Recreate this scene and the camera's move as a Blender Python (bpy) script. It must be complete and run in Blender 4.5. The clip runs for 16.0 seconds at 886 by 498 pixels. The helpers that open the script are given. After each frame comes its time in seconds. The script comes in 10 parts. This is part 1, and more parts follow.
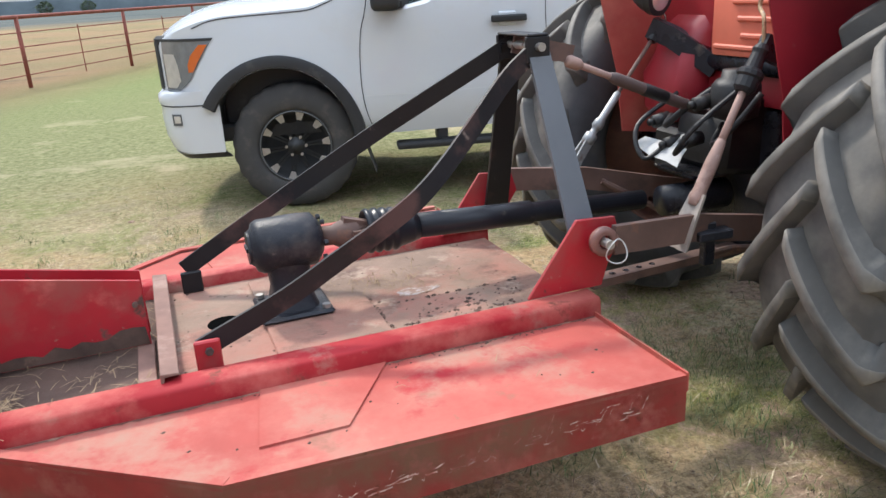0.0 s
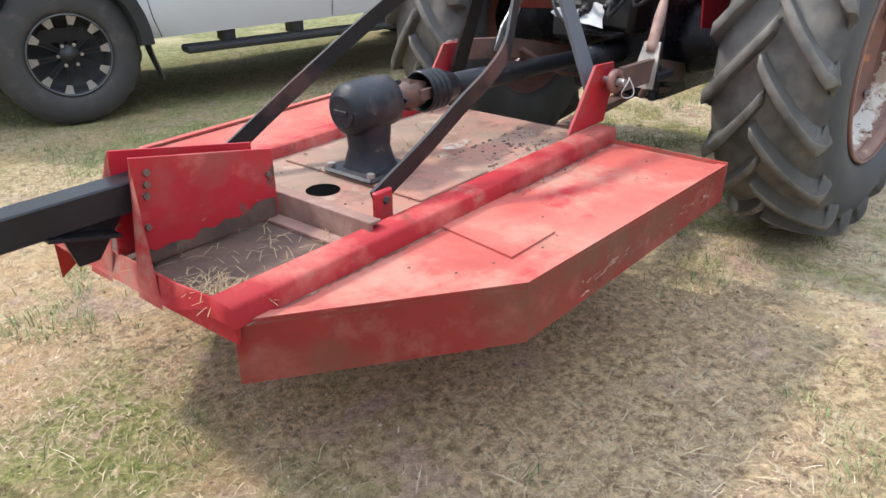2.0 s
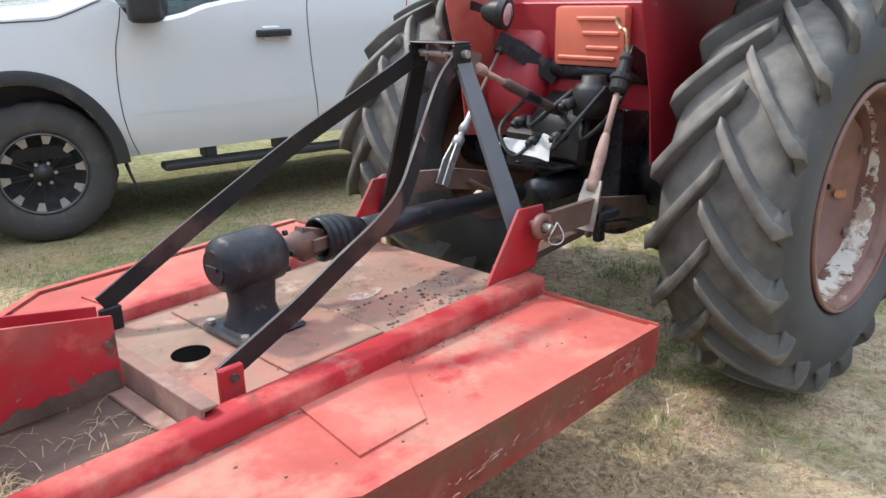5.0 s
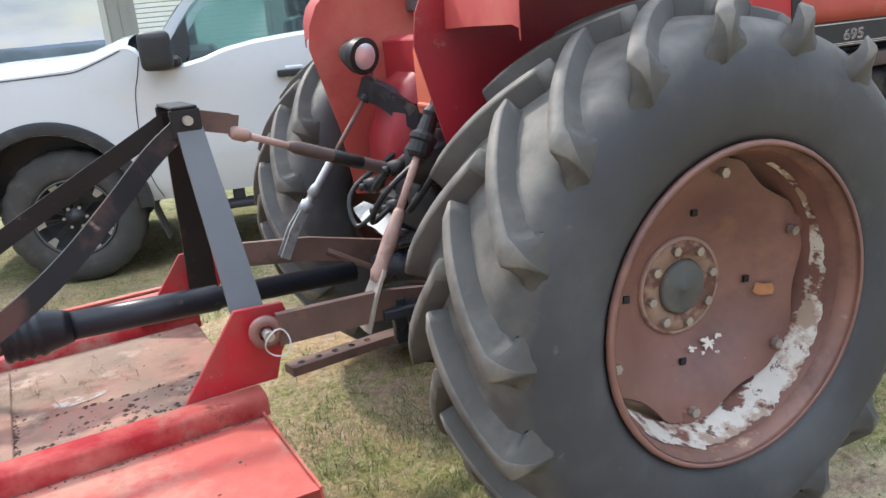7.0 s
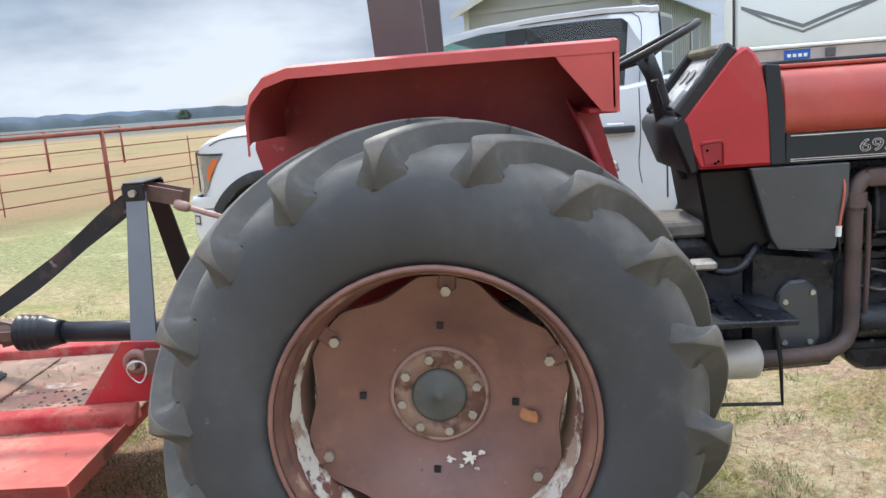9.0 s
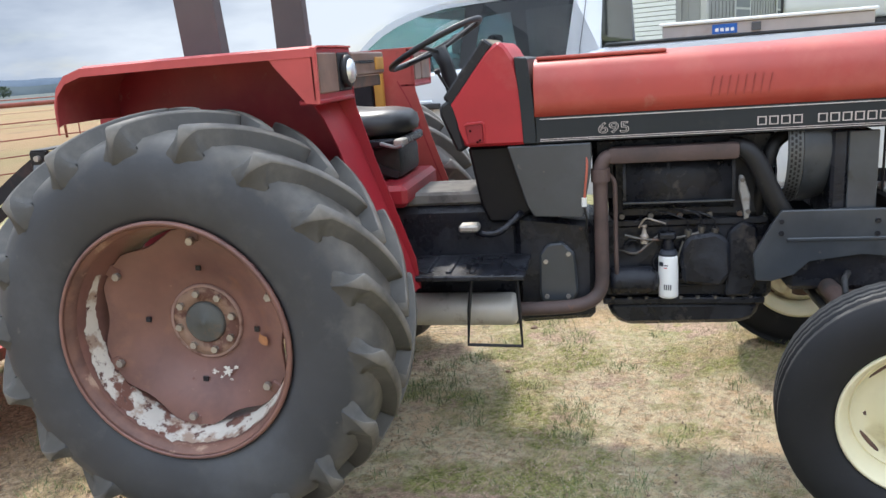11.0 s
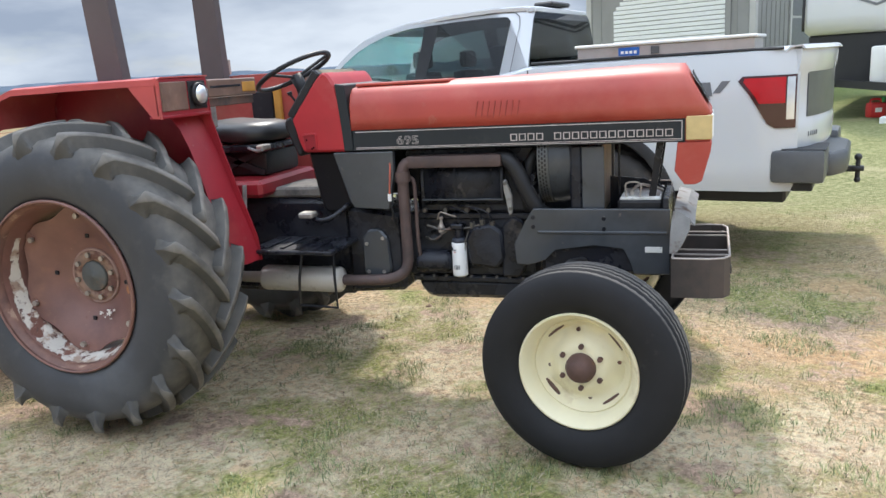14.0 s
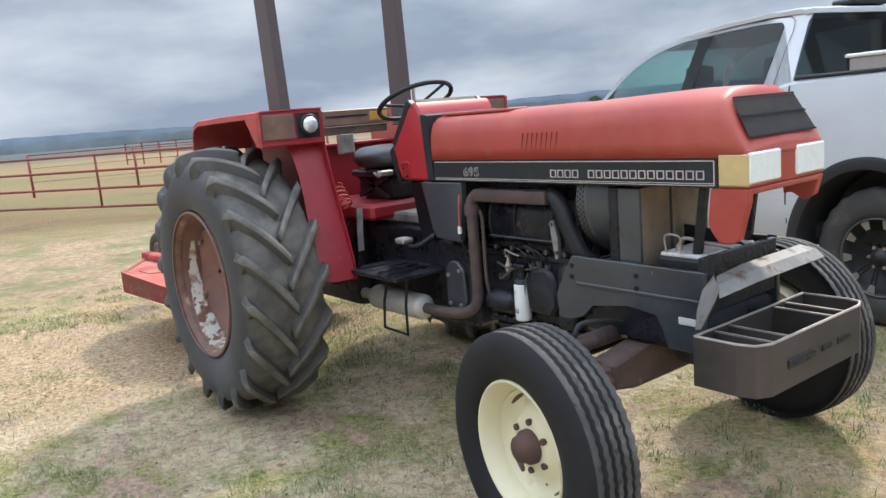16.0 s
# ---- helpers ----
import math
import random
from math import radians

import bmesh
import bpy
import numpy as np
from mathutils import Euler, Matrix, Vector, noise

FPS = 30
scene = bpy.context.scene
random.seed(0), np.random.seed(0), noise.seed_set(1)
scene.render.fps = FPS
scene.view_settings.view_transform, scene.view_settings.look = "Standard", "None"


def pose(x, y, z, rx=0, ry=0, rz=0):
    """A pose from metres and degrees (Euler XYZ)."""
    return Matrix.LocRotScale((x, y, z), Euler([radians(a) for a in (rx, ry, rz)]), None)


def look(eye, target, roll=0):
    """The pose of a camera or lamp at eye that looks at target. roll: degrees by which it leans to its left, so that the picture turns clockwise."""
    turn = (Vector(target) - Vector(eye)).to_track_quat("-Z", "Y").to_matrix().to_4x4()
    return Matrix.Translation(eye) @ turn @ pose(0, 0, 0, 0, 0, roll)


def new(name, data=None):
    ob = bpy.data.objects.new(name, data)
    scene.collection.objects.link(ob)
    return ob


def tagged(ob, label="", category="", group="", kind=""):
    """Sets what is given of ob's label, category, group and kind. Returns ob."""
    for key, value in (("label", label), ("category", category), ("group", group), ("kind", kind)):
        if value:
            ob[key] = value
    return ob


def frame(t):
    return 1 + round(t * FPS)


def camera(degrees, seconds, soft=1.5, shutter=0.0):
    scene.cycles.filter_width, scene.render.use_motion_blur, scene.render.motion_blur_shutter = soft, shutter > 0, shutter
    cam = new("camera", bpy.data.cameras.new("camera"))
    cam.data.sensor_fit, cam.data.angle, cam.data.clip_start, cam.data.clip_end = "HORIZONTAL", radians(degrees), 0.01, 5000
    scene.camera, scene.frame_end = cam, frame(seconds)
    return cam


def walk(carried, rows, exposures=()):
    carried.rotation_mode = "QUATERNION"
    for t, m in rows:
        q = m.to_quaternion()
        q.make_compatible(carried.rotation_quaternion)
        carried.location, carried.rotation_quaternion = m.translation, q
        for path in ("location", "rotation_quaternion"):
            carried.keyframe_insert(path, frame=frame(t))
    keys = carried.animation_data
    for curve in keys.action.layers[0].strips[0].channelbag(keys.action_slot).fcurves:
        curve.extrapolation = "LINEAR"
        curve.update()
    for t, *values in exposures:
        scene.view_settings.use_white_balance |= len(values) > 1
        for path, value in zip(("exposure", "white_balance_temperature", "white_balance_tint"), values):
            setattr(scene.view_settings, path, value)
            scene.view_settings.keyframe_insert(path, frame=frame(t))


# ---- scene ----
cam = camera(60.2, 16.0)
PATH = [
    (0, (-2.048, -2.387, 1.464), (-1.52, -0.57, 0.817), -3.4),
    (0.5, (-2.471, -2.241, 1.437), (-1.633, -0.562, 0.746), -2.5),
    (1, (-2.784, -2.016, 1.384), (-1.766, -0.467, 0.633), -1.8),
    (1.5, (-3.055, -1.905, 1.368), (-1.915, -0.477, 0.557), -1.7),
    (2, (-3.391, -1.955, 1.377), (-2.09, -0.7, 0.522), -0.7),
    (2.5, (-3.601, -2.084, 1.389), (-2.305, -0.824, 0.531), -0.4),
    (3, (-3.724, -2.258, 1.433), (-2.469, -0.919, 0.64), -1.5),
    (3.5, (-3.652, -2.25, 1.458), (-2.335, -0.922, 0.75), -2.1),
    (3.7, (-3.596, -2.185, 1.456), (-2.242, -0.88, 0.777), -1.9),
    (5.8, (-2.258, -2.033, 1.465), (-1.111, -0.52, 0.837), -1.4),
    (6, (-2.113, -2.079, 1.454), (-1.03, -0.522, 0.82), -2.1),
    (6.5, (-1.741, -2.281, 1.493), (-0.882, -0.581, 0.881), -4.0),
    (7, (-1.355, -2.397, 1.474), (-0.565, -0.65, 0.906), -5.2),
    (7.5, (-0.94, -2.603, 1.536), (-0.228, -0.806, 1.021), -6.1),
    (8, (-0.571, -2.885, 1.556), (-0.11, -0.986, 1.132), -6.1),
    (8.5, (-0.226, -2.914, 1.514), (-0.148, -0.956, 1.119), -5.0),
    (9, (0.181, -2.872, 1.532), (0.038, -0.914, 1.148), -4.1),
    (9.5, (0.655, -2.812, 1.582), (0.55, -0.851, 1.203), -3.6),
    (9.7, (0.8, -2.753, 1.579), (0.738, -0.795, 1.175), -3.1),
    (11.8, (1.627, -3.722, 1.566), (1.051, -1.877, 1.052), -4.9),
    (12, (1.704, -3.827, 1.551), (1.147, -1.981, 1.019), -5.4),
    (12.5, (1.994, -4.04, 1.564), (1.562, -2.166, 1.011), -5.8),
    (13, (2.192, -4.04, 1.577), (1.815, -2.153, 1.035), -5.1),
    (13.5, (2.411, -3.859, 1.61), (1.943, -1.982, 1.103), -3.4),
    (14, (2.769, -3.739, 1.606), (2.126, -1.901, 1.151), -3.6),
    (14.5, (3.118, -3.576, 1.589), (2.04, -1.934, 1.212), -3.8),
    (15, (3.345, -3.249, 1.57), (1.918, -1.891, 1.226), -3.5),
    (15.5, (3.739, -2.943, 1.551), (2.224, -1.68, 1.221), -3.4),
    (16, (4.142, -2.54, 1.556), (2.566, -1.359, 1.213), -4.8),
]
walk(cam, [(t, look(eye, target, roll)) for t, eye, target, roll in PATH], [(0.0, -0.03), (1.0, 0.06), (2.0, 0.16), (2.5, 0.05), (3.0, 0.04), (3.5, 0.06), (6.0, 0.12), (7.0, 0.22), (7.5, 0.36), (8.0, 0.5), (8.5, 0.27), (9.0, 0.24), (9.7, 0.24), (11.8, 0.24), (12.5, 0.14), (13.5, 0.16), (14.5, 0.1), (16.0, -0.02)])
scene.view_settings.exposure = 0.0

# ---------------------------------------------------------------- light
SUN_AZ, SUN_EL = radians(108.0), radians(50.0)      # direction towards the sun, from +x towards +y
world = bpy.data.worlds.new("sky")
scene.world = world
world.use_nodes = True
wn, wl = world.node_tree.nodes, world.node_tree.links
wn.clear()
w_out = wn.new("ShaderNodeOutputWorld")
w_bg = wn.new("ShaderNodeBackground")
w_sky = wn.new("ShaderNodeTexSky")
w_sky.sky_type, w_sky.sun_disc = "NISHITA", False
w_sky.sun_elevation, w_sky.sun_rotation = SUN_EL, radians(90.0) - SUN_AZ
w_sky.air_density, w_sky.dust_density = 1.0, 0.6
w_co = wn.new("ShaderNodeTexCoord")
w_map = wn.new("ShaderNodeMapping")
w_map.inputs["Scale"].default_value = (1.0, 1.0, 3.2)
w_n1 = wn.new("ShaderNodeTexNoise")
w_n1.inputs["Scale"].default_value, w_n1.inputs["Detail"].default_value = 2.1, 7.0
w_n1.inputs["Roughness"].default_value = 0.55
w_n2 = wn.new("ShaderNodeTexNoise")
w_n2.inputs["Scale"].default_value, w_n2.inputs["Detail"].default_value = 2.6, 9.0
w_r1 = wn.new("ShaderNodeValToRGB")
w_r1.color_ramp.elements[0].position, w_r1.color_ramp.elements[1].position = 0.26, 0.46
w_r2 = wn.new("ShaderNodeValToRGB")
w_r2.color_ramp.elements[0].position, w_r2.color_ramp.elements[1].position = 0.40, 0.62
w_r2.color_ramp.elements[0].color, w_r2.color_ramp.elements[1].color = (3.9, 4.75, 6.2, 1), (8.1, 9.0, 10.2, 1)
w_mix = wn.new("ShaderNodeMix")
w_mix.data_type = "RGBA"
wl.new(w_co.outputs["Generated"], w_map.inputs["Vector"])
for n in (w_n1, w_n2):
    wl.new(w_map.outputs["Vector"], n.inputs["Vector"])
wl.new(w_n1.outputs["Fac"], w_r1.inputs["Fac"])
wl.new(w_n2.outputs["Fac"], w_r2.inputs["Fac"])
wl.new(w_r1.outputs["Color"], w_mix.inputs["Factor"])
wl.new(w_sky.outputs["Color"], w_mix.inputs["A"])
wl.new(w_r2.outputs["Color"], w_mix.inputs["B"])
# the cloud cover is brightest overhead, as under any overcast sky
w_sep = wn.new("ShaderNodeSeparateXYZ")
w_up = wn.new("ShaderNodeMapRange")
w_up.interpolation_type = "SMOOTHSTEP"
w_up.inputs["From Min"].default_value, w_up.inputs["From Max"].default_value = 0.16, 0.85
w_up.inputs["To Min"].default_value, w_up.inputs["To Max"].default_value = 1.0, 4.1
w_mul = wn.new("ShaderNodeVectorMath")
w_mul.operation = "SCALE"
wl.new(w_co.outputs["Generated"], w_sep.inputs["Vector"])
wl.new(w_sep.outputs["Z"], w_up.inputs["Value"])
wl.new(w_mix.outputs["Result"], w_mul.inputs[0])
wl.new(w_up.outputs["Result"], w_mul.inputs["Scale"])
wl.new(w_mul.outputs["Vector"], w_bg.inputs["Color"])
w_bg.inputs["Strength"].default_value = 0.085
wl.new(w_bg.outputs["Background"], w_out.inputs["Surface"])

sun = new("sun", bpy.data.lights.new("sun", "SUN"))
sun.data.energy, sun.data.angle, sun.data.color = 3.6, radians(5.0), (1.0, 0.94, 0.85)
sun.matrix_world = look((math.cos(SUN_AZ) * 60, math.sin(SUN_AZ) * 60, math.tan(SUN_EL) * 60), (0, 0, 0))

# ---------------------------------------------------------------- materials
def mat(name, base, rough=0.6, metal=0.0, vary=0.12, vscale=3.0, spots=(), bump=None, spec=0.5, coat=0.0, rand=0.0, stretch=(1, 1, 1)):
    """A surface with broad variation, and spots of other colours: (colour, noise scale, from, to, roughness)."""
    m = bpy.data.materials.new(name)
    m.use_nodes = True
    nodes, links = m.node_tree.nodes, m.node_tree.links
    p = nodes["Principled BSDF"]
    p.inputs["Metallic"].default_value = metal
    p.inputs["Specular IOR Level"].default_value = spec
    p.inputs["Coat Weight"].default_value = coat
    co = nodes.new("ShaderNodeTexCoord")
    mp = nodes.new("ShaderNodeMapping")
    mp.inputs["Scale"].default_value = stretch
    links.new(co.outputs["Object"], mp.inputs["Vector"])
    vec = mp.outputs["Vector"]

    def noise_of(scale, detail=6.0, rough_=0.6):
        n = nodes.new("ShaderNodeTexNoise")
        n.inputs["Scale"].default_value, n.inputs["Detail"].default_value, n.inputs["Roughness"].default_value = scale, detail, rough_
        links.new(vec, n.inputs["Vector"])
        return n.outputs["Fac"]

    lo = tuple(c * (1 - vary) for c in base)
    hi = tuple(min(1, c * (1 + vary)) for c in base)
    mix = nodes.new("ShaderNodeMix")
    mix.data_type = "RGBA"
    mix.inputs["A"].default_value, mix.inputs["B"].default_value = (*lo, 1), (*hi, 1)
    ramp = nodes.new("ShaderNodeMapRange")
    ramp.inputs["From Min"].default_value, ramp.inputs["From Max"].default_value = 0.3, 0.7
    links.new(noise_of(vscale), ramp.inputs["Value"])
    links.new(ramp.outputs["Result"], mix.inputs["Factor"])
    col = mix.outputs["Result"]
    rgh = None
    if rand:
        info = nodes.new("ShaderNodeObjectInfo")
        hsv = nodes.new("ShaderNodeHueSaturation")
        mr = nodes.new("ShaderNodeMapRange")
        mr.inputs["To Min"].default_value, mr.inputs["To Max"].default_value = 1 - rand, 1 + rand
        links.new(info.outputs["Random"], mr.inputs["Value"])
        links.new(mr.outputs["Result"], hsv.inputs["Value"])
        links.new(col, hsv.inputs["Color"])
        col = hsv.outputs["Color"]
    for colour, scale, a, b, r in spots:
        f = nodes.new("ShaderNodeMapRange")
        f.inputs["From Min"].default_value, f.inputs["From Max"].default_value = a, b
        links.new(noise_of(scale, 8.0, 0.65), f.inputs["Value"])
        mx = nodes.new("ShaderNodeMix")
        mx.data_type = "RGBA"
        mx.inputs["B"].default_value = (*colour, 1)
        links.new(f.outputs["Result"], mx.inputs["Factor"])
        links.new(col, mx.inputs["A"])
        col = mx.outputs["Result"]
        mf = nodes.new("ShaderNodeMix")
        mf.inputs["A"].default_value, mf.inputs["B"].default_value = rough, r
        if rgh is not None:
            links.new(rgh, mf.inputs["A"])
        links.new(f.outputs["Result"], mf.inputs["Factor"])
        rgh = mf.outputs["Result"]
    links.new(col, p.inputs["Base Color"])
    if rgh is not None:
        links.new(rgh, p.inputs["Roughness"])
    else:
        p.inputs["Roughness"].default_value = rough
    if bump:
        bn = nodes.new("ShaderNodeBump")
        bn.inputs["Strength"].default_value, bn.inputs["Distance"].default_value = bump[1], bump[2]
        links.new(noise_of(bump[0], 8.0, 0.7), bn.inputs["Height"])
        links.new(bn.outputs["Normal"], p.inputs["Normal"])
    return m


DUST = (0.33, 0.25, 0.19)
RUST = (0.14, 0.055, 0.03)
M = {}
M["hood_red"] = mat("hood_red", (0.37, 0.052, 0.038), 0.42, vary=0.14, vscale=2.2, spots=[((0.44, 0.12, 0.085), 1.6, 0.50, 0.75, 0.6), (DUST, 7.0, 0.62, 0.95, 0.8)], bump=(60, 0.05, 0.002))
M["cowl_red"] = mat("cowl_red", (0.40, 0.022, 0.030), 0.45, vary=0.14, vscale=3.0, spots=[((0.44, 0.085, 0.075), 2.4, 0.56, 0.78, 0.6), ((0.03, 0.02, 0.02), 9.0, 0.70, 0.74, 0.7)], bump=(60, 0.05, 0.002))
# Darker than the bonnet red: stands for the shade in the louvres
M["louvre_red"] = mat("louvre_red", (0.27, 0.040, 0.03), 0.55)
M["fender_red"] = mat("fender_red", (0.27, 0.013, 0.022), 0.45, vary=0.2, vscale=3.0, spots=[((0.34, 0.055, 0.045), 2.4, 0.52, 0.8, 0.65), (DUST, 14.0, 0.64, 0.9, 0.85)], bump=(50, 0.06, 0.002))
M["fender_top"] = mat("fender_top", (0.42, 0.064, 0.060), 0.6, vary=0.15, vscale=4.0, spots=[((0.50, 0.16, 0.12), 3.0, 0.5, 0.75, 0.75), (DUST, 11.0, 0.64, 0.9, 0.85)], bump=(60, 0.06, 0.002))
M["deck_red"] = mat("deck_red", (0.39, 0.078, 0.062), 0.74, spec=0.3, vary=0.2, vscale=2.4, spots=[((0.45, 0.155, 0.120), 1.7, 0.44, 0.62, 0.85), ((0.36, 0.195, 0.145), 3.4, 0.50, 0.66, 0.9), ((0.36, 0.018, 0.024), 3.0, 0.57, 0.68, 0.6), ((0.30, 0.135, 0.095), 9.0, 0.60, 0.70, 0.9), ((0.07, 0.045, 0.035), 15.0, 0.68, 0.76, 0.9)], bump=(70, 0.16, 0.003))
M["deck_bright"] = mat("deck_bright", (0.34, 0.017, 0.023), 0.68, spec=0.3, vary=0.2, vscale=5.0, spots=[((0.50, 0.13, 0.105), 3.0, 0.44, 0.62, 0.75), (DUST, 5.0, 0.56, 0.74, 0.9), ((0.17, 0.055, 0.04), 9.0, 0.60, 0.68, 0.9)], bump=(60, 0.14, 0.003))
M["deck_skirt"] = mat("deck_skirt", (0.40, 0.050, 0.042), 0.6, vary=0.22, vscale=4.0, spots=[((0.29, 0.135, 0.085), 2.6, 0.44, 0.64, 0.88), ((0.48, 0.15, 0.12), 6.0, 0.54, 0.68, 0.75), (RUST, 7.0, 0.60, 0.70, 0.9), ((0.60, 0.42, 0.36), 24.0, 0.70, 0.74, 0.7)], bump=(45, 0.22, 0.004))
M["deck_dirt"] = mat("deck_dirt", (0.25, 0.165, 0.12), 0.85, vary=0.28, vscale=4.0, spots=[((0.37, 0.155, 0.115), 1.8, 0.44, 0.62, 0.85), ((0.13, 0.080, 0.062), 3.4, 0.52, 0.66, 0.95), ((0.38, 0.28, 0.21), 7.0, 0.58, 0.70, 0.9), ((0.05, 0.035, 0.03), 20.0, 0.63, 0.70, 0.95)], bump=(55, 0.5, 0.008))
M["tail_red"] = mat("tail_red", (0.37, 0.012, 0.022), 0.45, vary=0.2, vscale=3.0, spots=[((0.28, 0.075, 0.06), 2.6, 0.50, 0.70, 0.8), ((0.52, 0.12, 0.10), 5.0, 0.60, 0.76, 0.65), ((0.09, 0.055, 0.042), 6.0, 0.62, 0.68, 0.95), ((0.30, 0.20, 0.15), 22.0, 0.66, 0.72, 0.9)], bump=(50, 0.12, 0.003))
M["black_paint"] = mat("black_paint", (0.013, 0.013, 0.016), 0.34, spec=0.3, vary=0.3, vscale=4.0, spots=[((0.055, 0.045, 0.042), 4.0, 0.60, 0.78, 0.75), ((0.13, 0.060, 0.042), 7.0, 0.64, 0.72, 0.85)], bump=(55, 0.16, 0.003))
M["brown_steel"] = mat("brown_steel", (0.13, 0.075, 0.06), 0.7, vary=0.25, vscale=5.0, spots=[((0.03, 0.028, 0.028), 4.0, 0.52, 0.66, 0.6), ((0.22, 0.10, 0.06), 9.0, 0.6, 0.75, 0.9)], bump=(60, 0.2, 0.002))
M["pale_rust"] = mat("pale_rust", (0.34, 0.22, 0.185), 0.65, 0.2, vary=0.2, vscale=8.0, spots=[((0.15, 0.07, 0.05), 9.0, 0.52, 0.68, 0.85), ((0.50, 0.44, 0.40), 14.0, 0.60, 0.72, 0.8)], bump=(60, 0.15, 0.002))
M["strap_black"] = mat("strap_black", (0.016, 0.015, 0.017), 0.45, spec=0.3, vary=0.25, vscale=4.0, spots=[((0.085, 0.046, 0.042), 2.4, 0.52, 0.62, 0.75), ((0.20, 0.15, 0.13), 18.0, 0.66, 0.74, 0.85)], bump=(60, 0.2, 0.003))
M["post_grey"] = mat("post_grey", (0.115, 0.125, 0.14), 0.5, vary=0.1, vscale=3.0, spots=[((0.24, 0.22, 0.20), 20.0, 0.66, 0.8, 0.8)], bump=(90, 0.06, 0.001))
M["gearbox"] = mat("gearbox", (0.018, 0.019, 0.025), 0.36, spec=0.3, vary=0.35, vscale=8.0, spots=[((0.10, 0.082, 0.076), 5.0, 0.56, 0.76, 0.85), ((0.17, 0.13, 0.11), 16.0, 0.62, 0.72, 0.9)], bump=(38, 0.5, 0.006))
M["shaft"] = mat("shaft", (0.016, 0.017, 0.022), 0.33, spec=0.3, vary=0.3, vscale=5.0, spots=[((0.18, 0.14, 0.12), 8.0, 0.64, 0.84, 0.8)])
M["caster_rubber"] = mat("caster_rubber", (0.048, 0.040, 0.037), 0.75, vary=0.3, vscale=9.0, spots=[((0.10, 0.085, 0.075), 8.0, 0.50, 0.72, 0.9), ((0.24, 0.21, 0.18), 26.0, 0.64, 0.8, 0.95)], bump=(40, 0.2, 0.003))
M["tyre_dark"] = mat("tyre_dark", (0.015, 0.015, 0.017), 0.7, spec=0.3, vary=0.2, vscale=4.0, spots=[((0.09, 0.085, 0.08), 6.0, 0.60, 0.9, 0.9)], bump=(50, 0.15, 0.002))
M["front_tread"] = mat("front_tread", (0.060, 0.056, 0.052), 0.85, vary=0.3, vscale=12.0, spots=[((0.14, 0.128, 0.112), 9.0, 0.50, 0.66, 0.95), ((0.025, 0.024, 0.024), 30.0, 0.58, 0.66, 0.9)], bump=(70, 0.4, 0.004))
M["tyre_truck"] = mat("tyre_truck", (0.05, 0.048, 0.047), 0.8, vary=0.15, vscale=5.0, spots=[((0.17, 0.14, 0.115), 5.0, 0.52, 0.9, 0.95)], bump=(60, 0.15, 0.002))
M["rim_rust"] = mat("rim_rust", (0.200, 0.098, 0.080), 0.42, vary=0.2, vscale=4.0, spots=[((0.135, 0.068, 0.062), 3.0, 0.48, 0.66, 0.45), ((0.27, 0.135, 0.090), 5.0, 0.58, 0.72, 0.7), ((0.40, 0.27, 0.20), 26.0, 0.67, 0.75, 0.85)], bump=(50, 0.15, 0.002))
M["rim_lip"] = mat("rim_lip", (0.215, 0.108, 0.080), 0.5, vary=0.25, vscale=5.0, spots=[((0.13, 0.068, 0.056), 4.0, 0.48, 0.62, 0.6), ((0.44, 0.30, 0.22), 11.0, 0.60, 0.70, 0.85)], bump=(50, 0.2, 0.002))
M["rim_chip"] = mat("rim_chip", (0.60, 0.56, 0.50), 0.7, vary=0.15, vscale=6.0, spots=[((0.36, 0.26, 0.20), 9.0, 0.50, 0.58, 0.8), ((0.17, 0.075, 0.055), 7.0, 0.55, 0.585, 0.8), ((0.12, 0.060, 0.050), 22.0, 0.58, 0.62, 0.8)], bump=(40, 0.2, 0.002))
M["hub_ring"] = mat("hub_ring", (0.29, 0.185, 0.135), 0.8, vary=0.25, vscale=14.0, spots=[((0.14, 0.065, 0.05), 16.0, 0.46, 0.56, 0.8), ((0.58, 0.50, 0.42), 13.0, 0.62, 0.68, 0.7)], bump=(60, 0.3, 0.003))
M["hub_cap"] = mat("hub_cap", (0.10, 0.105, 0.10), 0.6, vary=0.2, vscale=9.0, spots=[((0.20, 0.14, 0.10), 10.0, 0.56, 0.75, 0.8)], bump=(60, 0.15, 0.002))
M["bolt"] = mat("bolt", (0.40, 0.37, 0.34), 0.5, 0.7, vary=0.2, vscale=30.0, spots=[(RUST, 30.0, 0.6, 0.75, 0.8)])
M["cream"] = mat("cream", (0.74, 0.68, 0.47), 0.45, vary=0.06, vscale=4.0, spots=[((0.46, 0.36, 0.22), 5.0, 0.56, 0.75, 0.6), ((0.30, 0.18, 0.10), 20.0, 0.70, 0.78, 0.8)], bump=(50, 0.06, 0.002))
M["rust_hub"] = mat("rust_hub", (0.10, 0.055, 0.045), 0.7, vary=0.25, vscale=14.0, spots=[((0.25, 0.11, 0.05), 10.0, 0.6, 0.75, 0.85)], bump=(60, 0.25, 0.003))
M["axle_rust"] = mat("axle_rust", (0.080, 0.050, 0.043), 0.7, vary=0.3, vscale=8.0, spots=[((0.03, 0.028, 0.027), 6.0, 0.54, 0.68, 0.6), ((0.24, 0.15, 0.12), 11.0, 0.60, 0.76, 0.85)], bump=(50, 0.3, 0.004))
M["stripe_black"] = mat("stripe_black", (0.022, 0.026, 0.03), 0.5, spec=0.28, vary=0.15, vscale=3.0, spots=[((0.08, 0.075, 0.07), 5.0, 0.58, 0.9, 0.7)])
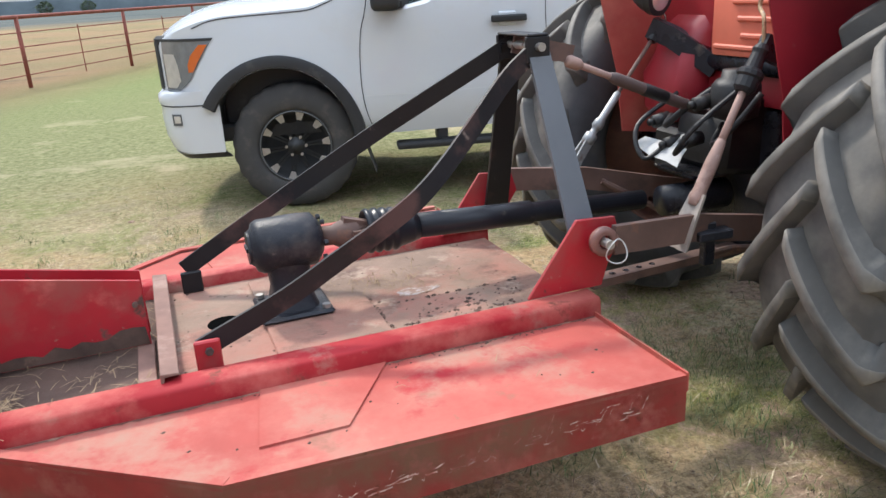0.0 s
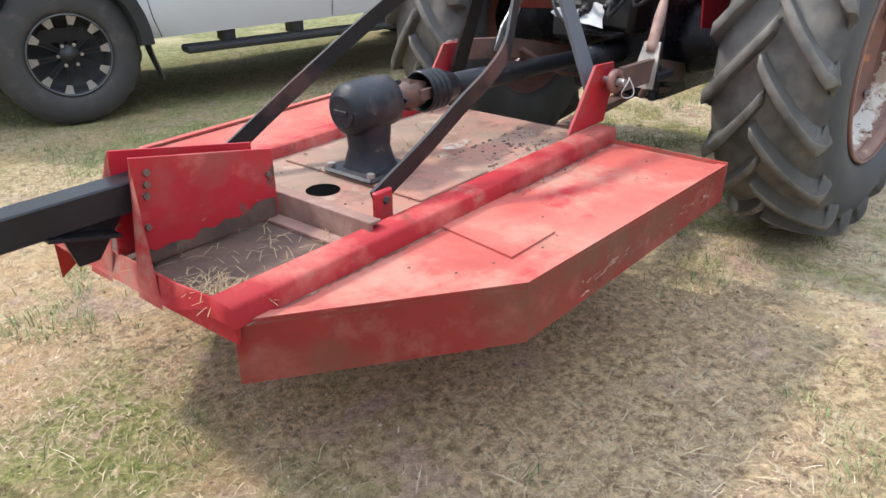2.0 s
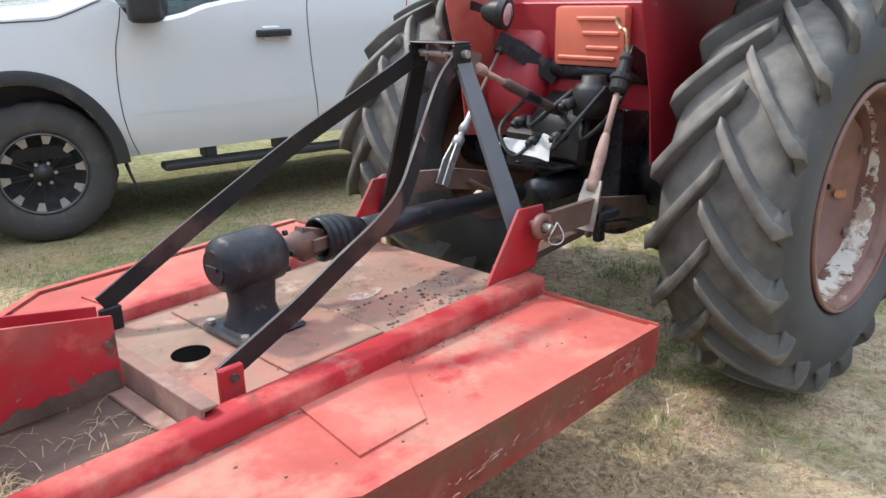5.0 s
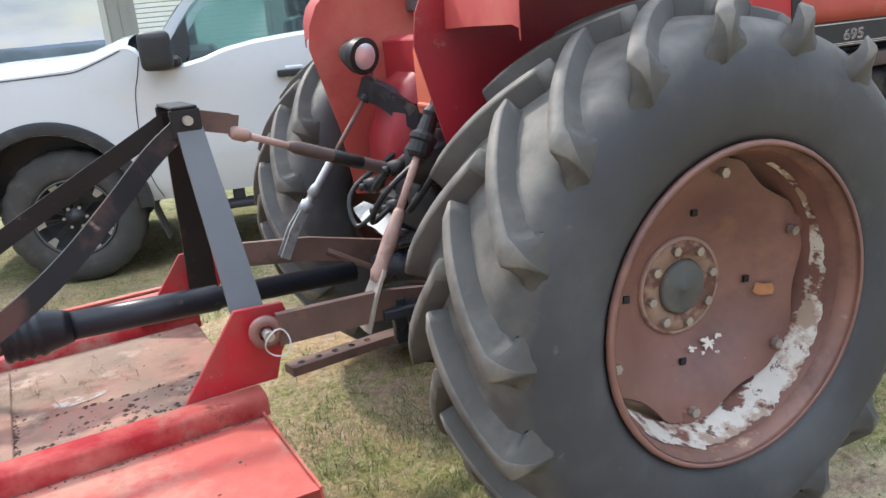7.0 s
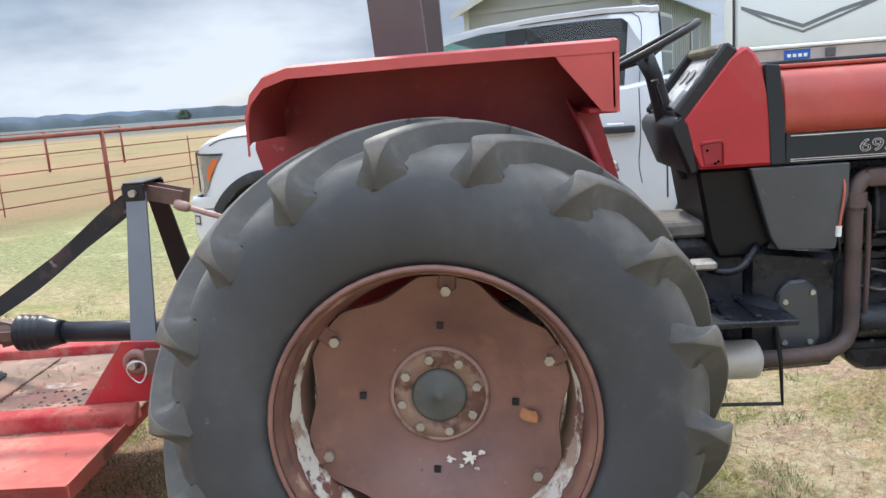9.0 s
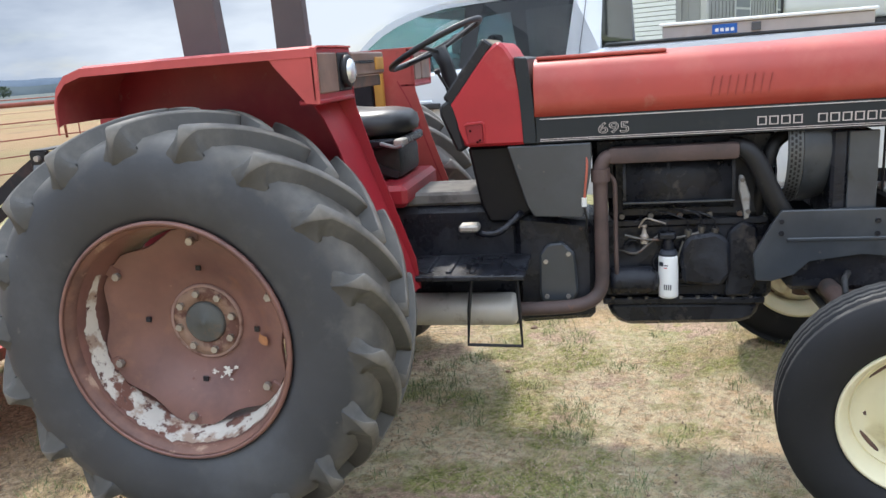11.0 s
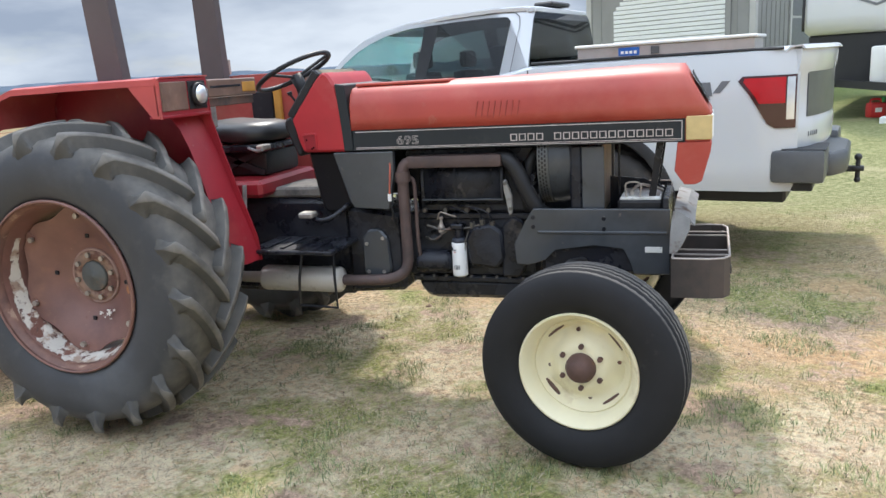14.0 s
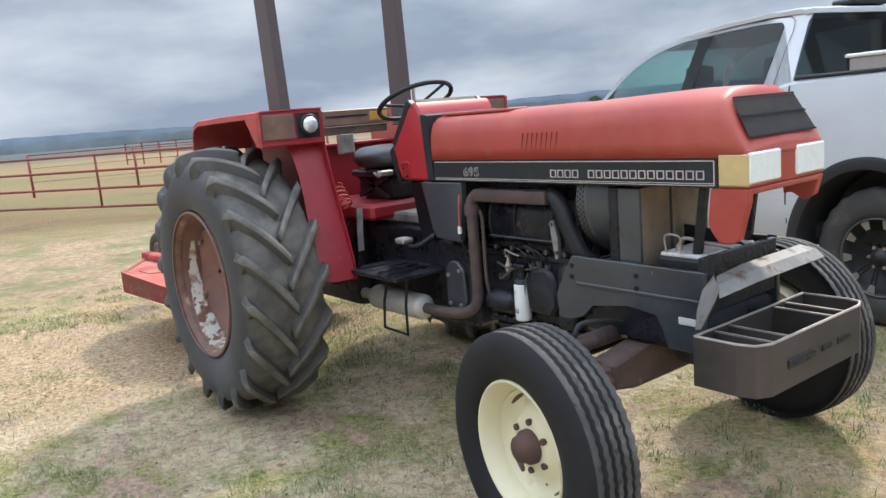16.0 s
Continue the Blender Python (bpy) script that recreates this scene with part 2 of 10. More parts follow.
M["silver_line"] = mat("silver_line", (0.52, 0.46, 0.44), 0.5, vary=0.15, vscale=20.0)
M["engine_black"] = mat("engine_black", (0.010, 0.011, 0.016), 0.24, spec=0.35, vary=0.35, vscale=5.0, spots=[((0.030, 0.032, 0.040), 4.5, 0.48, 0.66, 0.62), ((0.105, 0.085, 0.07), 7.0, 0.62, 0.74, 0.85), ((0.16, 0.09, 0.06), 15.0, 0.70, 0.76, 0.9)], bump=(26, 0.55, 0.010))
M["panel_black"] = mat("panel_black", (0.040, 0.046, 0.055), 0.36, spec=0.5, coat=0.2, vary=0.3, vscale=3.0, spots=[((0.072, 0.078, 0.086), 2.6, 0.48, 0.75, 0.6), ((0.024, 0.025, 0.028), 5.0, 0.60, 0.66, 0.4), ((0.20, 0.16, 0.135), 14.0, 0.66, 0.76, 0.85)], bump=(50, 0.12, 0.003))
M["pipe_brown"] = mat("pipe_brown", (0.085, 0.055, 0.05), 0.65, vary=0.2, vscale=6.0, spots=[((0.045, 0.035, 0.035), 5.0, 0.5, 0.7, 0.7), ((0.2, 0.1, 0.06), 16.0, 0.66, 0.78, 0.9)], bump=(70, 0.2, 0.002))
M["dull_sheet"] = mat("dull_sheet", (0.24, 0.23, 0.215), 0.6, 0.3, vary=0.25, vscale=9.0, spots=[((0.12, 0.08, 0.06), 9.0, 0.52, 0.64, 0.85)], bump=(40, 0.2, 0.003))
M["dash_silver"] = mat("dash_silver", (0.46, 0.46, 0.46), 0.5, vary=0.2, vscale=10.0, spots=[((0.30, 0.28, 0.24), 9.0, 0.52, 0.66, 0.7), ((0.10, 0.10, 0.10), 14.0, 0.64, 0.70, 0.7)], bump=(60, 0.1, 0.002))
M["hood_dust"] = mat("hood_dust", (0.15, 0.13, 0.085), 0.8, vary=0.3, vscale=12.0, spots=[((0.05, 0.05, 0.045), 9.0, 0.54, 0.66, 0.7)])
M["dash_grey"] = mat("dash_grey", (0.27, 0.27, 0.26), 0.7, vary=0.25, vscale=12.0, spots=[((0.08, 0.08, 0.08), 9.0, 0.54, 0.66, 0.7)])
M["fuel_pipe"] = mat("fuel_pipe", (0.12, 0.11, 0.10), 0.5, 0.4, vary=0.25, vscale=15.0, spots=[(RUST, 20.0, 0.56, 0.7, 0.8)])
M["muffler"] = mat("muffler", (0.52, 0.49, 0.45), 0.5, 0.3, vary=0.12, vscale=6.0, spots=[((0.25, 0.19, 0.15), 8.0, 0.58, 0.75, 0.75)])
M["filter_white"] = mat("filter_white", (0.78, 0.78, 0.77), 0.4, vary=0.04, vscale=12.0, spots=[((0.4, 0.37, 0.33), 14.0, 0.68, 0.85, 0.7)])
M["ink"] = mat("ink", (0.03, 0.035, 0.05), 0.6, vary=0.1)
M["ink_red"] = mat("ink_red", (0.5, 0.03, 0.03), 0.6, vary=0.1)
M["rops"] = mat("rops", (0.085, 0.068, 0.07), 0.55, vary=0.12, vscale=3.0, spots=[((0.14, 0.10, 0.09), 4.0, 0.55, 0.8, 0.7)], bump=(70, 0.08, 0.002))
M["seat"] = mat("seat", (0.022, 0.022, 0.024), 0.38, spec=0.5, vary=0.2, vscale=6.0, spots=[((0.12, 0.11, 0.10), 6.0, 0.6, 0.85, 0.6)], bump=(120, 0.15, 0.002))
M["plastic_black"] = mat("plastic_black", (0.02, 0.02, 0.022), 0.45, spec=0.28, vary=0.2, vscale=6.0, spots=[((0.10, 0.095, 0.09), 7.0, 0.58, 0.85, 0.7)])
M["grille_grey"] = mat("grille_grey", (0.060, 0.056, 0.056), 0.6, vary=0.2, vscale=8.0, spots=[((0.12, 0.10, 0.09), 7.0, 0.55, 0.8, 0.8)], bump=(140, 0.2, 0.002))
M["core_tan"] = mat("core_tan", (0.26, 0.205, 0.15), 0.85, vary=0.2, vscale=9.0, spots=[((0.10, 0.085, 0.07), 5.0, 0.52, 0.72, 0.9)], bump=(160, 0.5, 0.003))
M["galvanised"] = mat("galvanised", (0.29, 0.295, 0.30), 0.45, 0.5, vary=0.2, vscale=14.0, spots=[((0.16, 0.10, 0.08), 16.0, 0.55, 0.7, 0.8)], bump=(60, 0.2, 0.002))
M["wire_pink"] = mat("wire_pink", (0.48, 0.12, 0.08), 0.5, vary=0.15, vscale=20.0)
M["lens_white"] = mat("lens_white", (0.80, 0.82, 0.82), 0.15, vary=0.05, vscale=30.0)
M["lens_amber"] = mat("lens_amber", (0.55, 0.42, 0.20), 0.25, vary=0.12, vscale=14.0)
M["lens_brown"] = mat("lens_brown", (0.17, 0.10, 0.075), 0.4, vary=0.25, vscale=10.0, spots=[(DUST, 9.0, 0.6, 0.85, 0.8)])
M["lamp_chrome"] = mat("lamp_chrome", (0.72, 0.74, 0.76), 0.18, 0.6, vary=0.08, vscale=20.0)
M["brass"] = mat("brass", (0.42, 0.29, 0.17), 0.4, 0.5, vary=0.2, vscale=30.0, spots=[(RUST, 25.0, 0.55, 0.7, 0.8)])
M["floor_dust"] = mat("floor_dust", (0.15, 0.14, 0.13), 0.8, vary=0.3, vscale=9.0, spots=[((0.05, 0.047, 0.045), 7.0, 0.52, 0.68, 0.8)])
M["console_black"] = mat("console_black", (0.006, 0.006, 0.008), 0.45, spec=0.25, vary=0.3, vscale=4.0, spots=[((0.03, 0.03, 0.034), 3.0, 0.58, 0.72, 0.6), ((0.12, 0.09, 0.075), 14.0, 0.68, 0.76, 0.85)], bump=(40, 0.12, 0.003))
M["rust_orange"] = mat("rust_orange", (0.38, 0.17, 0.075), 0.8, vary=0.25, vscale=25.0)
M["yellow"] = mat("yellow", (0.50, 0.24, 0.04), 0.55, vary=0.15, vscale=10.0)
M["fender_faded"] = mat("fender_faded", (0.38, 0.060, 0.048), 0.55, vary=0.2, vscale=3.0, spots=[((0.46, 0.13, 0.09), 2.4, 0.48, 0.7, 0.7), ((0.16, 0.05, 0.04), 7.0, 0.64, 0.76, 0.8)], bump=(50, 0.06, 0.002))
# Flat black for hole discs: the dark inside is put into the colour
M["hollow"] = mat("hollow", (0.004, 0.004, 0.004), 1.0, spec=0.0, vary=0.1)
M["grime"] = mat("grime", (0.008, 0.008, 0.009), 0.5, vary=0.4, vscale=9.0, spots=[((0.05, 0.04, 0.034), 6.0, 0.6, 0.75, 0.85)], bump=(40, 0.4, 0.006))
M["pan_dirt"] = mat("pan_dirt", (0.10, 0.060, 0.045), 0.95, vary=0.3, vscale=7.0, spots=[((0.050, 0.032, 0.026), 5.0, 0.50, 0.64, 0.95), ((0.21, 0.13, 0.09), 12.0, 0.6, 0.75, 0.95)], bump=(50, 0.5, 0.008))
M["orange_box"] = mat("orange_box", (0.58, 0.14, 0.085), 0.55, vary=0.1, vscale=6.0, spots=[(DUST, 10.0, 0.62, 0.85, 0.8)])
M["white_rag"] = mat("white_rag", (0.48, 0.48, 0.47), 0.8, vary=0.15, vscale=15.0)
M["battery"] = mat("battery", (0.55, 0.55, 0.53), 0.6, vary=0.2, vscale=12.0, spots=[((0.15, 0.14, 0.13), 9.0, 0.58, 0.7, 0.8)])
M["weight_steel"] = mat("weight_steel", (0.052, 0.043, 0.039), 0.55, vary=0.25, vscale=4.0, spots=[((0.095, 0.068, 0.056), 3.0, 0.50, 0.70, 0.75), (RUST, 9.0, 0.64, 0.78, 0.85)], bump=(60, 0.12, 0.002))
M["bare_edge"] = mat("bare_edge", (0.36, 0.31, 0.27), 0.5, 0.3, vary=0.2, vscale=12.0)
M["truck_white"] = mat("truck_white", (0.58, 0.60, 0.62), 0.22, vary=0.02, vscale=2.0, spots=[((0.50, 0.49, 0.465), 2.0, 0.60, 0.95, 0.4)], coat=0.5)
M["truck_black"] = mat("truck_black", (0.022, 0.023, 0.025), 0.5, vary=0.15, vscale=6.0, spots=[((0.11, 0.10, 0.09), 6.0, 0.6, 0.9, 0.8)], bump=(150, 0.1, 0.001))
M["lamp_smoke"] = mat("lamp_smoke", (0.05, 0.014, 0.016), 0.15, vary=0.15, vscale=8.0, coat=0.4)
M["headliner"] = mat("headliner", (0.10, 0.10, 0.105), 0.9, vary=0.08, vscale=4.0)
M["seam"] = mat("seam", (0.05, 0.05, 0.052), 0.8, vary=0.05)
M["wheel_silver"] = mat("wheel_silver", (0.62, 0.60, 0.58), 0.35, 0.6, vary=0.1, vscale=20.0)
M["tail_lens"] = mat("tail_lens", (0.45, 0.008, 0.012), 0.12, vary=0.1, vscale=6.0)
M["chrome_grey"] = mat("chrome_grey", (0.11, 0.115, 0.12), 0.35, 0.2, vary=0.1, vscale=8.0)
M["toolbox_alu"] = mat("toolbox_alu", (0.50, 0.47, 0.45), 0.4, 0.6, vary=0.08, vscale=8.0, spots=[((0.42, 0.34, 0.30), 5.0, 0.52, 0.8, 0.5)])
M["sticker_blue"] = mat("sticker_blue", (0.02, 0.12, 0.45), 0.4, vary=0.15, vscale=30.0)
M["decal_grey"] = mat("decal_grey", (0.14, 0.145, 0.155), 0.4, vary=0.1, vscale=10.0)
M["fence_red"] = mat("fence_red", (0.24, 0.06, 0.04), 0.65, vary=0.2, vscale=3.0, spots=[((0.14, 0.05, 0.03), 5.0, 0.54, 0.72, 0.85)], bump=(50, 0.15, 0.002))
M["siding"] = mat("siding", (0.285, 0.28, 0.27), 0.75, vary=0.05, vscale=1.5, spots=[((0.24, 0.235, 0.225), 1.0, 0.55, 0.8, 0.8)])
M["trim_beige"] = mat("trim_beige", (0.48, 0.47, 0.45), 0.6, vary=0.04, vscale=3.0)
M["white_trim"] = mat("white_trim", (0.78, 0.78, 0.76), 0.5, vary=0.03, vscale=4.0)
M["roof_metal"] = mat("roof_metal", (0.42, 0.43, 0.43), 0.45, 0.4, vary=0.06, vscale=2.0)
M["camper_white"] = mat("camper_white", (0.62, 0.63, 0.64), 0.35, vary=0.03, vscale=1.0)
M["camper_black"] = mat("camper_black", (0.018, 0.018, 0.02), 0.6, vary=0.2, vscale=3.0)
M["can_red"] = mat("can_red", (0.55, 0.02, 0.02), 0.45, vary=0.1, vscale=10.0)
M["can_green"] = mat("can_green", (0.03, 0.35, 0.08), 0.5, vary=0.1, vscale=10.0)
M["straw"] = mat("straw", (0.30, 0.21, 0.125), 0.9, vary=0.3, vscale=20.0)


def glass(name, tint, gloss):
    """Thin tinted pane: clear seen square on, more mirror-like at a slant."""
    m = bpy.data.materials.new(name)
    m.use_nodes = True
    nodes, links = m.node_tree.nodes, m.node_tree.links
    out = nodes["Material Output"]
    nodes.remove(nodes["Principled BSDF"])
    g, tr, mx, lw, pw, ma = nodes.new("ShaderNodeBsdfGlossy"), nodes.new("ShaderNodeBsdfTransparent"), nodes.new("ShaderNodeMixShader"), nodes.new("ShaderNodeLayerWeight"), nodes.new("ShaderNodeMath"), nodes.new("ShaderNodeMath")
    g.inputs["Roughness"].default_value = 0.03
    tr.inputs["Color"].default_value = (*tint, 1)
    pw.operation, ma.operation = "POWER", "MULTIPLY_ADD"
    pw.inputs[1].default_value = 4.0
    ma.inputs[1].default_value, ma.inputs[2].default_value = 0.6, gloss
    links.new(lw.outputs["Facing"], pw.inputs[0])
    links.new(pw.outputs[0], ma.inputs[0])
    links.new(ma.outputs[0], mx.inputs["Fac"])
    links.new(tr.outputs["BSDF"], mx.inputs[1])
    links.new(g.outputs["BSDF"], mx.inputs[2])
    links.new(mx.outputs["Shader"], out.inputs["Surface"])
    return m


M["glass_tint"] = glass("glass_tint", (0.30, 0.33, 0.34), 0.03)
M["glass_clear"] = glass("glass_clear", (0.64, 0.80, 0.79), 0.03)

def field_rubber(name, cz):
    """Tractor tyre rubber: dark walls, dust on the tread; cz is the axle's height in the mesh."""
    m = mat(name, (0.042, 0.044, 0.050), 0.62, vary=0.2, vscale=2.5, spots=[((0.095, 0.098, 0.105), 2.6, 0.52, 0.8, 0.9), ((0.095, 0.093, 0.09), 7.0, 0.56, 0.80, 0.95), ((0.15, 0.143, 0.13), 19.0, 0.66, 0.80, 0.95), ((0.40, 0.385, 0.35), 44.0, 0.73, 0.76, 0.95)], bump=(40, 0.3, 0.003))
    nodes, links = m.node_tree.nodes, m.node_tree.links
    p = nodes["Principled BSDF"]
    wall = p.inputs["Base Color"].links[0].from_socket
    co, mp, ln, ns, ad, mr, mx, cr = [nodes.new("ShaderNode" + k) for k in ("TexCoord", "Mapping", "VectorMath", "TexNoise", "Math", "MapRange", "Mix", "ValToRGB")]
    mp.inputs["Location"].default_value, mp.inputs["Scale"].default_value = (0, 0, -cz), (1, 0, 1)
    ln.operation, ad.operation, mx.data_type = "LENGTH", "MULTIPLY_ADD", "RGBA"
    ns.inputs["Scale"].default_value, ns.inputs["Detail"].default_value = 7.0, 6.0
    links.new(co.outputs["Object"], mp.inputs["Vector"])
    links.new(mp.outputs["Vector"], ln.inputs[0])
    links.new(co.outputs["Object"], ns.inputs["Vector"])
    links.new(ns.outputs["Fac"], ad.inputs[0])
    ad.inputs[1].default_value = 0.10
    links.new(ln.outputs["Value"], ad.inputs[2])
    mr.inputs["From Min"].default_value, mr.inputs["From Max"].default_value = 0.655, 0.745
    links.new(ad.outputs[0], mr.inputs["Value"])
    cr.color_ramp.elements[0].color, cr.color_ramp.elements[1].color = (0.085, 0.079, 0.071, 1), (0.188, 0.170, 0.147, 1)
    cr.color_ramp.elements[0].position, cr.color_ramp.elements[1].position = 0.35, 0.68
    n2 = nodes.new("ShaderNodeTexNoise")
    n2.inputs["Scale"].default_value, n2.inputs["Detail"].default_value = 11.0, 8.0
    # the crease is a flat grey strip, its shading put into the colour
    links.new(co.outputs["Object"], n2.inputs["Vector"])
    links.new(n2.outputs["Fac"], cr.inputs["Fac"])
    links.new(mr.outputs["Result"], mx.inputs["Factor"])
    links.new(wall, mx.inputs["A"])
    links.new(cr.outputs["Color"], mx.inputs["B"])
    links.new(mx.outputs["Result"], p.inputs["Base Color"])
    return m


M["field_tyre"] = field_rubber("field_tyre", 0.745)
# Lug flanks darker than the dusty tops, their shade put into the rubber colour
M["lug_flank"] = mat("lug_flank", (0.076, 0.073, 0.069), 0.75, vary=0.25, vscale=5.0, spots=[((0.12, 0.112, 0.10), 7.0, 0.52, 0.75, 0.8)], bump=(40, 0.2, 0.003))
M["lug_rubber"] = field_rubber("lug_rubber", 0.0)

# ---------------------------------------------------------------- mesh helpers
def part(name, bm, material, parent=None, label="", smooth=None):
    """Links a bmesh as one mesh object, under a thing or a part."""
    if smooth is not None:
        lim = radians(smooth)
        for f in bm.faces:
            f.smooth = True
        for e in bm.edges:
            if len(e.link_faces) == 2 and e.calc_face_angle(0.0) > lim:
                e.smooth = False
    bmesh.ops.recalc_face_normals(bm, faces=bm.faces[:])
    me = bpy.data.meshes.new(name)
    bm.to_mesh(me)
    bm.free()
    me.materials.append(M[material] if isinstance(material, str) else material)
    ob = new(name, me)
    if parent is not None:
        ob.parent = parent
    if label:
        ob["label"] = label
    return ob


def repeat(ob, m, parent):
    """The same piece again at m under its parent, on the same mesh."""
    o2 = new(ob.name.split(".")[0], ob.data)
    o2.parent = parent
    o2.matrix_local = m
    return o2


def thing(name, m, label, category, group="", kind=""):
    ob = new(name)
    ob.empty_display_size = 0.2
    ob.matrix_world = m
    return tagged(ob, label, category, group, kind)


def box(bm, lo, hi, bevel=0.0, m=None, seg=1):
    c = [(a + b) / 2 for a, b in zip(lo, hi)]
    s = [abs(b - a) for a, b in zip(lo, hi)]
    mm = Matrix.Translation(c) @ Matrix.Diagonal((*s, 1))
    if m is not None:
        mm = m @ mm
    r = bmesh.ops.create_cube(bm, size=1.0, matrix=mm)
    if bevel:
        edges = list({e for v in r["verts"] for e in v.link_edges})
        bmesh.ops.bevel(bm, geom=edges, offset=bevel, segments=seg, affect="EDGES", profile=0.6)
    return bm


def prism(bm, pts, axis, a, b, bevel=0.0):
    """A closed outline, pushed from a to b along the axis. Outline in (x, z) for y, (y, z) for x, (x, y) for z."""
    def at(p, h):
        return {"y": (p[0], h, p[1]), "x": (h, p[0], p[1]), "z": (p[0], p[1], h)}[axis]
    va = [bm.verts.new(at(p, a)) for p in pts]
    vb = [bm.verts.new(at(p, b)) for p in pts]
    n = len(pts)
    faces = [bm.faces.new(va), bm.faces.new(vb[::-1])]
    for i in range(n):
        faces.append(bm.faces.new((va[i], vb[i], vb[(i + 1) % n], va[(i + 1) % n])))
    if bevel:
        edges = list({e for f in faces for e in f.edges})
        bmesh.ops.bevel(bm, geom=edges, offset=bevel, segments=1, affect="EDGES")
    return bm


def lathe(bm, prof, n=48, axis="y", c=(0, 0, 0), close=False, cap=True):
    """Profile of (radius, along) turned round an axis through c."""
    rings = []
    for r, h in prof:
        ring = []
        for i in range(n):
            t = 2 * math.pi * i / n
            u, w = r * math.cos(t), r * math.sin(t)
            p = {"y": (u, h, w), "x": (h, u, w), "z": (u, w, h)}[axis]
            ring.append(bm.verts.new((p[0] + c[0], p[1] + c[1], p[2] + c[2])))
        rings.append(ring)
    pairs = list(zip(rings, rings[1:])) + ([(rings[-1], rings[0])] if close else [])
    for a, b in pairs:
        for i in range(n):
            bm.faces.new((a[i], a[(i + 1) % n], b[(i + 1) % n], b[i]))
    if not close and cap:
        for ring, (r, h) in ((rings[0], prof[0]), (rings[-1], prof[-1])):
            if r > 1e-4:
                bm.faces.new(ring)
    return bm


def tube(bm, pts, r, n=10, cap=True, flat=None):
    """A round bar along points; r may be a list. flat: (width, height) gives a flat bar instead."""
    pts = [Vector(p) for p in pts]
    rr = r if isinstance(r, (list, tuple)) else [r] * len(pts)
    rings = []
    d0 = (pts[1] - pts[0]).normalized()
    up = Vector((0, 0, 1)) if abs(d0.z) < 0.9 else Vector((0, 1, 0))
    side = d0.cross(up).normalized()
    for i, p in enumerate(pts):
        a, b = pts[max(0, i - 1)], pts[min(len(pts) - 1, i + 1)]
        d = (b - a).normalized()
        side = (side - d * side.dot(d)).normalized()
        u = side.cross(d)
        ring = []
        if flat:
            for sx, sy in ((-1, -1), (1, -1), (1, 1), (-1, 1)):
                ring.append(bm.verts.new(p + side * sx * flat[0] / 2 + u * sy * flat[1] / 2))
        else:
            for k in range(n):
                t = 2 * math.pi * k / n
                ring.append(bm.verts.new(p + (side * math.cos(t) + u * math.sin(t)) * rr[i]))
        rings.append(ring)
    m = len(rings[0])
    for a, b in zip(rings, rings[1:]):
        for k in range(m):
            bm.faces.new((a[k], a[(k + 1) % m], b[(k + 1) % m], b[k]))
    if cap:
        bm.faces.new(rings[0])
        bm.faces.new(rings[-1])
    return bm


def smooth_path(pts, n=8):
    """Points along a smooth curve through the given ones."""
    P = [Vector(p) for p in pts]
    P = [P[0] * 2 - P[1]] + P + [P[-1] * 2 - P[-2]]
    out = []
    for i in range(1, len(P) - 2):
        for k in range(n):
            t = k / n
            a, b, c, d = P[i - 1], P[i], P[i + 1], P[i + 2]
            out.append(0.5 * ((2 * b) + (c - a) * t + (2 * a - 5 * b + 4 * c - d) * t * t + (3 * b - a - 3 * c + d) * t ** 3))
    return out + [P[-2]]


def along(pts, x):
    for a, b in zip(pts, pts[1:]):
        if x <= b[0]:
            return a[1] + (x - a[0]) / (b[0] - a[0]) * (b[1] - a[1])
    return pts[-1][1]


def cyl(bm, p0, p1, r, n=16, r1=None):
    return tube(bm, [p0, p1], [r, r if r1 is None else r1], n)


def sheet(bm, rows, thick):
    """A grid of points given as rows, thickened along its normals by thick."""
    g = [[bm.verts.new(p) for p in row] for row in rows]
    fs = []
    for a, b in zip(g, g[1:]):
        for i in range(len(a) - 1):
            fs.append(bm.faces.new((a[i], a[i + 1], b[i + 1], b[i])))
    bmesh.ops.recalc_face_normals(bm, faces=fs)
    if thick:
        bmesh.ops.solidify(bm, geom=fs, thickness=thick)
    return bm


def bolt_head(bm, p, d, r=0.014, h=0.012):
    p, d = Vector(p), Vector(d).normalized()
    return tube(bm, [p - d * 0.004, p + d * h], r, 6)


def bm_new():
    return bmesh.new()


def words(text, size, m, material, parent, name="lettering", line=0.0010):
    """Writing in drawn outlines."""
    cu = bpy.data.curves.new(name, "FONT")
    cu.body, cu.size, cu.fill_mode, cu.bevel_depth, cu.bevel_resolution = text, size, "NONE", line, 0
    ob = new(name, cu)
    dg = bpy.context.evaluated_depsgraph_get()
    me = bpy.data.meshes.new_from_object(ob.evaluated_get(dg))
    bpy.data.objects.remove(ob)
    bpy.data.curves.remove(cu)
    me.name = name
    me.materials.clear()
    me.materials.append(M[material])
    o = new(name, me)
    o.parent = parent
    o.matrix_local = m
    return o

M["worn_scrape"] = mat("worn_scrape", (0.56, 0.37, 0.32), 0.8, vary=0.2, vscale=20.0, spots=[((0.40, 0.12, 0.10), 30.0, 0.44, 0.56, 0.8)])
M["worn_patch"] = mat("worn_patch", (0.40, 0.33, 0.31), 0.75, vary=0.15, vscale=18.0, spots=[((0.27, 0.17, 0.13), 26.0, 0.46, 0.56, 0.85)])
M["edge_dirt"] = mat("edge_dirt", (0.15, 0.055, 0.042), 0.9, vary=0.3, vscale=14.0, spots=[((0.30, 0.18, 0.13), 18.0, 0.52, 0.64, 0.9)])
